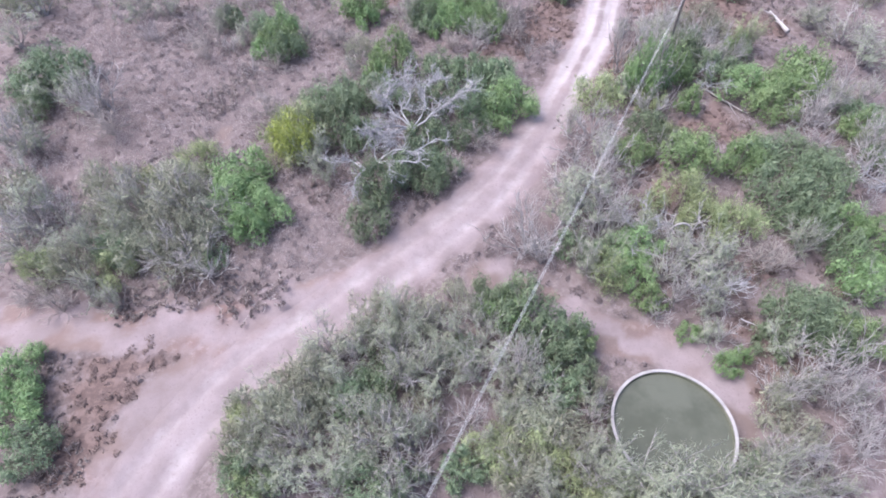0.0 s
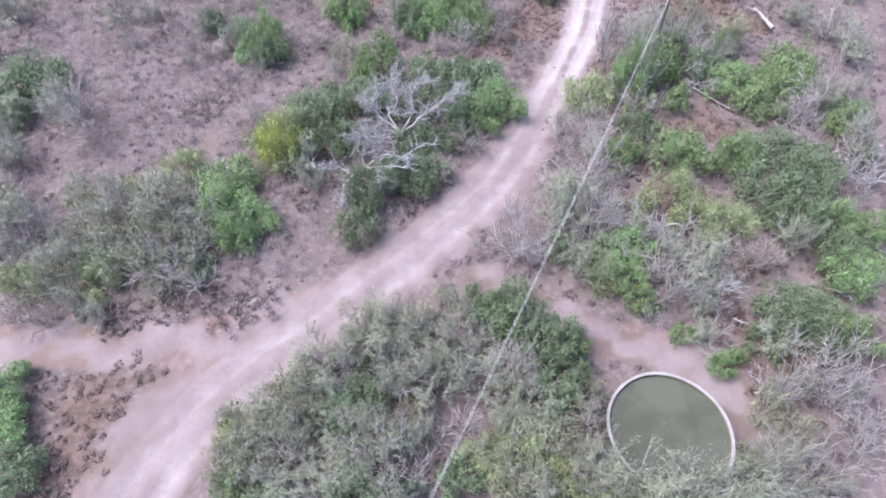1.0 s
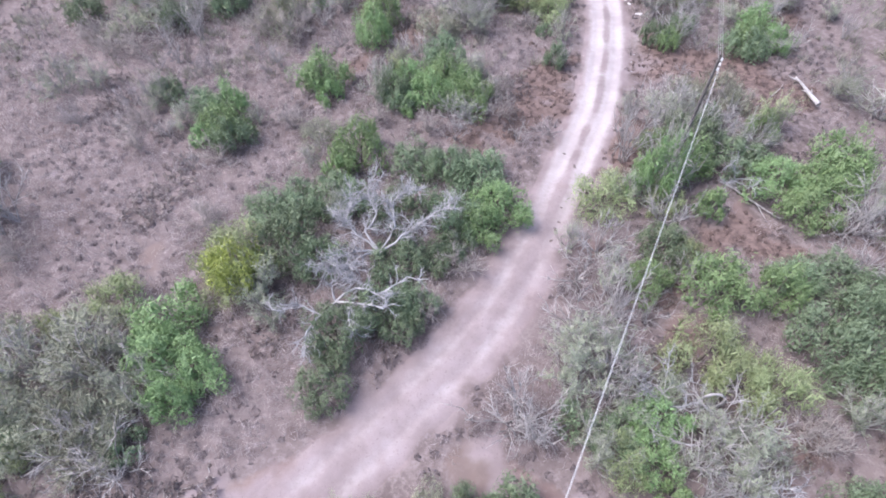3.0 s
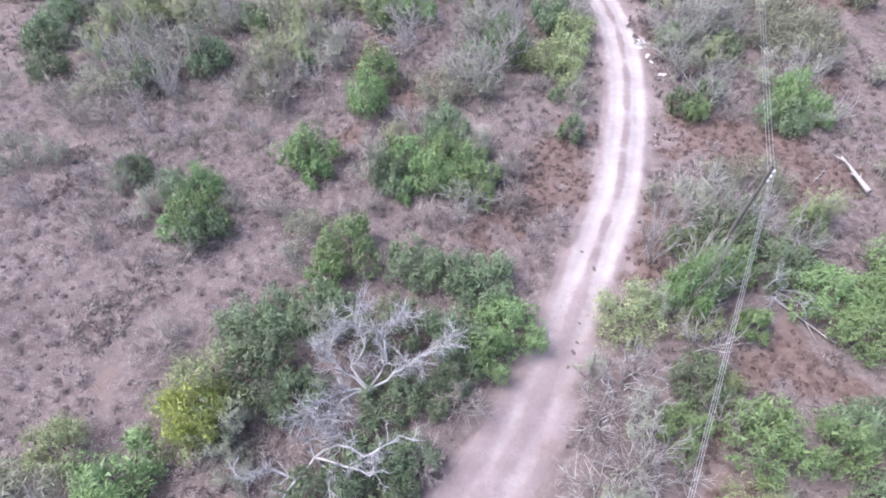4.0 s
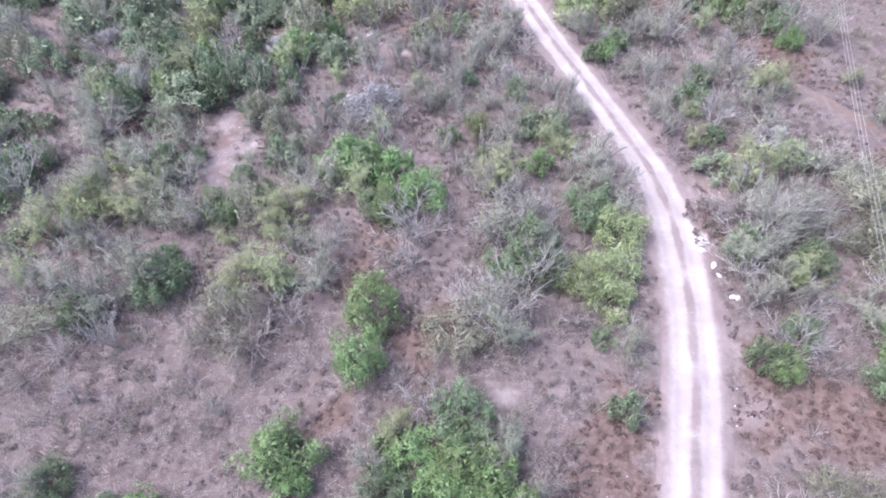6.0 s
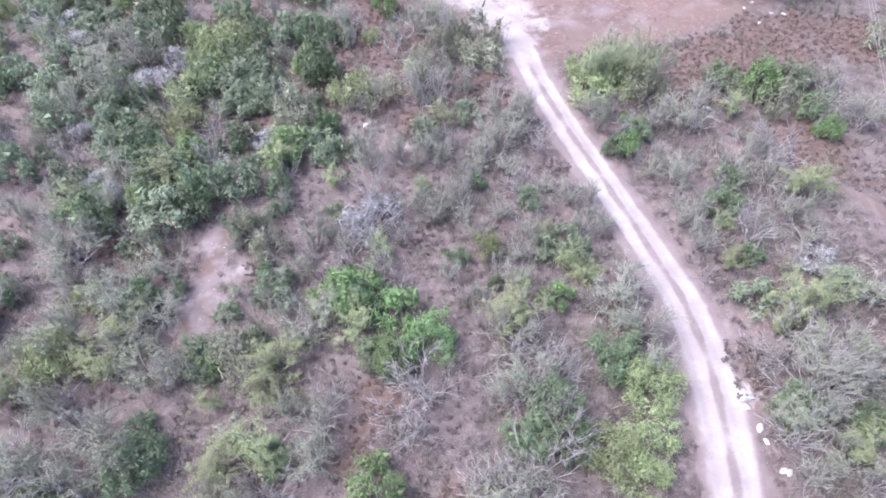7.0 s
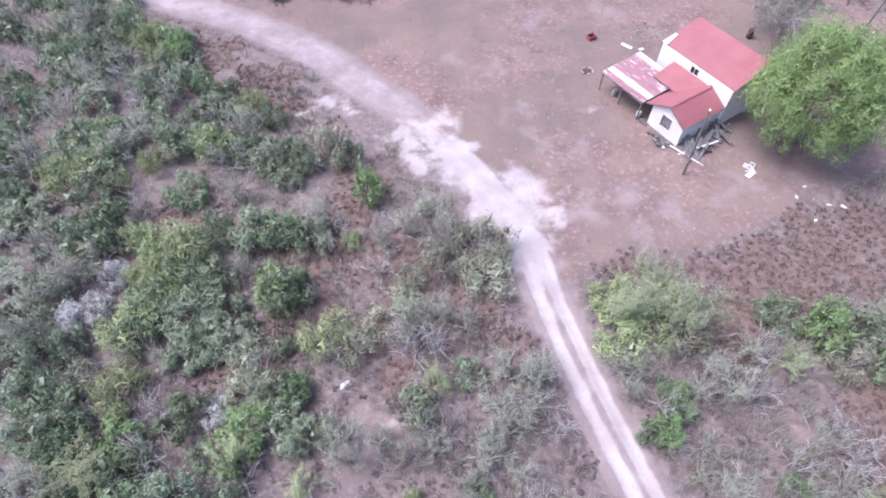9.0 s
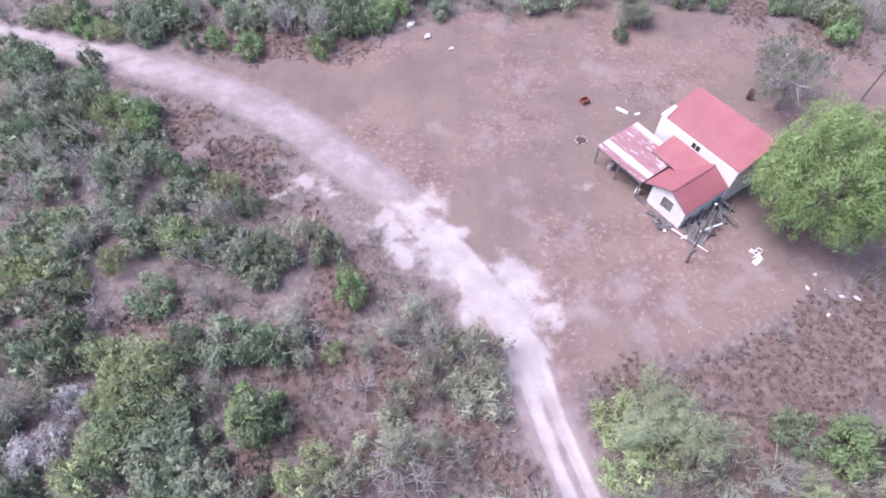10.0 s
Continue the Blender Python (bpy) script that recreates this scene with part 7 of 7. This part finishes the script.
def crate(x, y):
    ob = thing("crate", (x, y, 0), "faded red crate standing open in the yard", "crate", turn=25)
    for a in ((-0.45, 0.45, -0.36, -0.31), (-0.45, 0.45, 0.31, 0.36), (-0.45, -0.4, -0.305, 0.305), (0.4, 0.45, -0.305, 0.305)):
        part("side", box(*a, 0.05, 0.5, bevel=0.01), RED_PAINT, ob)
    part("bottom", box(-0.4, 0.4, -0.305, 0.305, 0.0, 0.05), RUST, ob, "rusty crate bottom")


crate(18.35, 130.0)


def fire_ring(x, y):
    ring = thing("fire_ring", (x, y, 0), "ring of pale stones round old ashes", "fire pit")
    rnd = random.Random(9)
    for i in range(11):
        a = 6.283 * i / 11 + rnd.uniform(-0.2, 0.2)
        bm = bmesh.new()
        bmesh.ops.create_icosphere(bm, subdivisions=1, radius=rnd.uniform(0.07, 0.14))
        for v in bm.verts:
            v.co *= rnd.uniform(0.8, 1.15)
            v.co += Vector((0.62 * math.cos(a), 0.58 * math.sin(a), 0.09))
        part("stone", bm, RUBBLE, ring)
    bm = bmesh.new()
    bmesh.ops.create_cone(bm, cap_ends=True, segments=20, radius1=0.5, radius2=0.3, depth=0.12)
    part("ashes", bm, RUST, ring, "dark ashes")


fire_ring(16.95, 124.4)


def drum(x, y, label, mat, r=0.32, h=0.9):
    ob = thing("oil_drum", (x, y, 0), label, "barrel", "barrels")
    t = Tubes()
    zs = (0, 0.02, 0.3, 0.33, 0.36, 0.6, 0.63, 0.66, 0.96, 1)
    rs = (0.97, 1, 0.97, 1.03, 0.97, 0.97, 1.03, 0.97, 1, 0.97)
    t.add([Vector((0, 0, z * h)) for z in zs], [r * q for q in rs], 20)
    part("body", t.mesh("body", mat), mat, ob)
    bm = bmesh.new()
    bmesh.ops.create_circle(bm, cap_ends=True, segments=20, radius=r * 0.96)
    bmesh.ops.translate(bm, verts=bm.verts[:], vec=(0, 0, h * 0.95))
    part("lid", bm, mat, ob)


drum(36.3, 130.0, "rusty dark oil drum standing behind the house", RUST, 0.33, 0.95)
drum(19.0, 120.4, "pale barrel standing under the porch edge", CONCRETE, 0.26, 0.75)
drum(20.9, 117.3, "white barrel at the corner of the porch", WHITE_PAINT, 0.22, 0.55)


def rubble(x, y, r, label, seed, mat=RUBBLE, name="limestone_rock", group="white rocks"):
    rnd = random.Random(seed)
    bm = bmesh.new()
    bmesh.ops.create_icosphere(bm, subdivisions=2, radius=r)
    for v in bm.verts:
        v.co = Vector((v.co.x * rnd.uniform(0.7, 1.25) * 1.3, v.co.y * rnd.uniform(0.7, 1.25) * 0.8, v.co.z * rnd.uniform(0.7, 1.2) * 0.45))
    me = bpy.data.meshes.new(name)
    bm.to_mesh(me)
    bm.free()
    me.materials.append(mat)
    ob = new(name, me)
    ob.matrix_basis = pose(x, y, height_at(x, y) + r * 0.25, 0, 0, rnd.uniform(0, 360))
    tagged(ob, label, "rock", group)


ROCKS = [(33.3, 103.7, 0.18), (35.1, 105.3, 0.2), (36.3, 105.1, 0.24), (0.0, 144.6, 0.5), (2.0, 142.2, 0.4), (4.7, 139.6, 0.3), (18.9, 64.3, 0.42), (18.7, 64.7, 0.3), (19.1, 62.3, 0.24), (19.6, 59.8, 0.22), (19.9, 59.7, 0.2), (18.6, 63.6, 0.26), (-6.3, 89.6, 0.24), (-6.0, 89.9, 0.16), (32.5, 106.2, 0.2), (33.9, 107.6, 0.2), (19.2, 61.5, 0.17), (24.3, 91, 0.3)]
for i, (x, y, r) in enumerate(ROCKS):
    rubble(x, y, r, "white limestone rock lying on bare soil", 200 + i)


CLODS = [(10.7, 40.2, 0.2), (10.4, 40.7, 0.14), (10.1, 39.5, 0.12), (9.6, 38.6, 0.13), (10.9, 38.2, 0.11), (9.2, 36.4, 0.12), (8.6, 34.6, 0.14), (8.9, 35.2, 0.1), (8.2, 33.7, 0.11), (10.2, 41.6, 0.1)]
for i, (x, y, r) in enumerate(CLODS):
    rubble(x, y, r, "dark clod of soil lying on the pale track", 260 + i, CLOD, "soil_clod", "clods on the track")


def straw_litter(x, y, spread, count):
    rnd = random.Random(41)
    t = Tubes()
    for _ in range(count):
        a = Vector((x + rnd.gauss(0, spread), y + rnd.gauss(0, spread * 0.6), 0))
        a.z = height_at(a.x, a.y) + 0.03
        w = rnd.uniform(0, 6.283)
        t.spike(a, a + Vector((math.cos(w), math.sin(w), rnd.uniform(0, 0.25))) * rnd.uniform(0.25, 0.8), rnd.uniform(0.02, 0.045))
    tagged(new("straw_litter", t.mesh("straw_litter", PALE_TWIG)), "scattered pale straw and dry stalks behind the house", "straw", kind="stuff")


straw_litter(24.8, 131.0, 1.6, 130)

# ---- trees by the house ----
def yard_tree(x, y, high, crown_r, seed, leaf_mat, clumps, leaves, label, sparse=False, lean=(0, 0)):
    rnd = random.Random(seed)
    ob = thing("yard_tree", (x, y, 0), label, "tree", "trees in the yard")
    trunk, limbs, crown = Tubes(), Tubes(), Leaves(seed)
    fork = Vector((lean[0] * 0.3, lean[1] * 0.3, high * 0.22))
    trunk.add([Vector((0, 0, -0.2)), fork * 0.5 + Vector((0.1, 0, 0)), fork], [0.32, 0.26, 0.22], 10)
    nodes = []
    for i in range(9):
        a = 6.283 * i / 9 + rnd.uniform(-0.3, 0.3)
        w = Vector((math.cos(a) * rnd.uniform(0.3, 0.9) + lean[0] * 0.12, math.sin(a) * rnd.uniform(0.3, 0.9) + lean[1] * 0.12, rnd.uniform(0.5, 1.1)))
        limb = crooked(rnd, fork, w, high * rnd.uniform(0.45, 0.62), 6, 0.15)
        limbs.add(limb, [0.15, 0.13, 0.11, 0.085, 0.06, 0.04, 0.02], 6)
        for _ in range(10 if not sparse else 16):
            k = rnd.randint(2, 5)
            b = crooked(rnd, limb[k], (limb[k + 1] - limb[k]).normalized() + unit(rnd, 0.2), crown_r * rnd.uniform(0.15, 0.4), 4, 0.25)
            limbs.add(b, [0.05, 0.04, 0.03, 0.02, 0.01], 4)
            nodes.append(b[4])
            if sparse:
                for _ in range(9):
                    t = crooked(rnd, b[rnd.randint(1, 4)], unit(rnd, 0.3), crown_r * rnd.uniform(0.08, 0.2), 2, 0.3)
                    limbs.add(t, [0.016, 0.012, 0.006])
    if sparse:
        crown.clumps([(n + unit(rnd) * 0.2, 0.3, 0.3) for n in nodes], clumps, leaves, 0.22, 0.13, 0.06, loose=0.8)
    else:
        centre, lobes = Vector((lean[0], lean[1], high * 0.5)), []
        for i in range(34):
            up = 1 - 1.75 * (i + 0.5) / 34
            a, ring = 2.4 * i + rnd.uniform(-0.3, 0.3), math.sqrt(1 - up * up)
            wide = crown_r * rnd.uniform(0.24, 0.36)
            reach = rnd.uniform(0.56, 0.78)
            lobes.append((centre + Vector((ring * math.cos(a) * crown_r, ring * math.sin(a) * crown_r, up * high * 0.48)) * reach, wide, wide * 0.9))
        crown.clumps(lobes, clumps, leaves, crown_r * 0.1, 0.19, 0.055, low=-0.6, loose=0.65)
        crown.clumps([(c, w * 0.6, t * 0.6) for c, w, t in lobes], 10, 14, crown_r * 0.1, 0.5, 0.22, low=-0.8, loose=1.0)
    part("trunk", trunk.mesh("trunk", BARK), BARK, ob)
    part("branchwork", limbs.mesh("branchwork", GREY_TWIG if sparse else BARK), BARK, ob, kind="stuff")
    part("crown", crown.mesh("crown", leaf_mat), leaf_mat, ob)


yard_tree(34.4, 113.0, 12.6, 6.2, 301, LEAF_TREE, 36, 64, "large rounded yellow-green tree overhanging the house")
yard_tree(38.5, 128.2, 9.6, 6.4, 302, LEAF_GREY, 9, 16, "thin grey half-bare tree in the yard", True, (0.2, 2.4))
yard_tree(26.6, 144.5, 4.5, 3.0, 303, LEAF_GREY, 6, 14, "small sparse grey-green tree at the far yard edge", True)
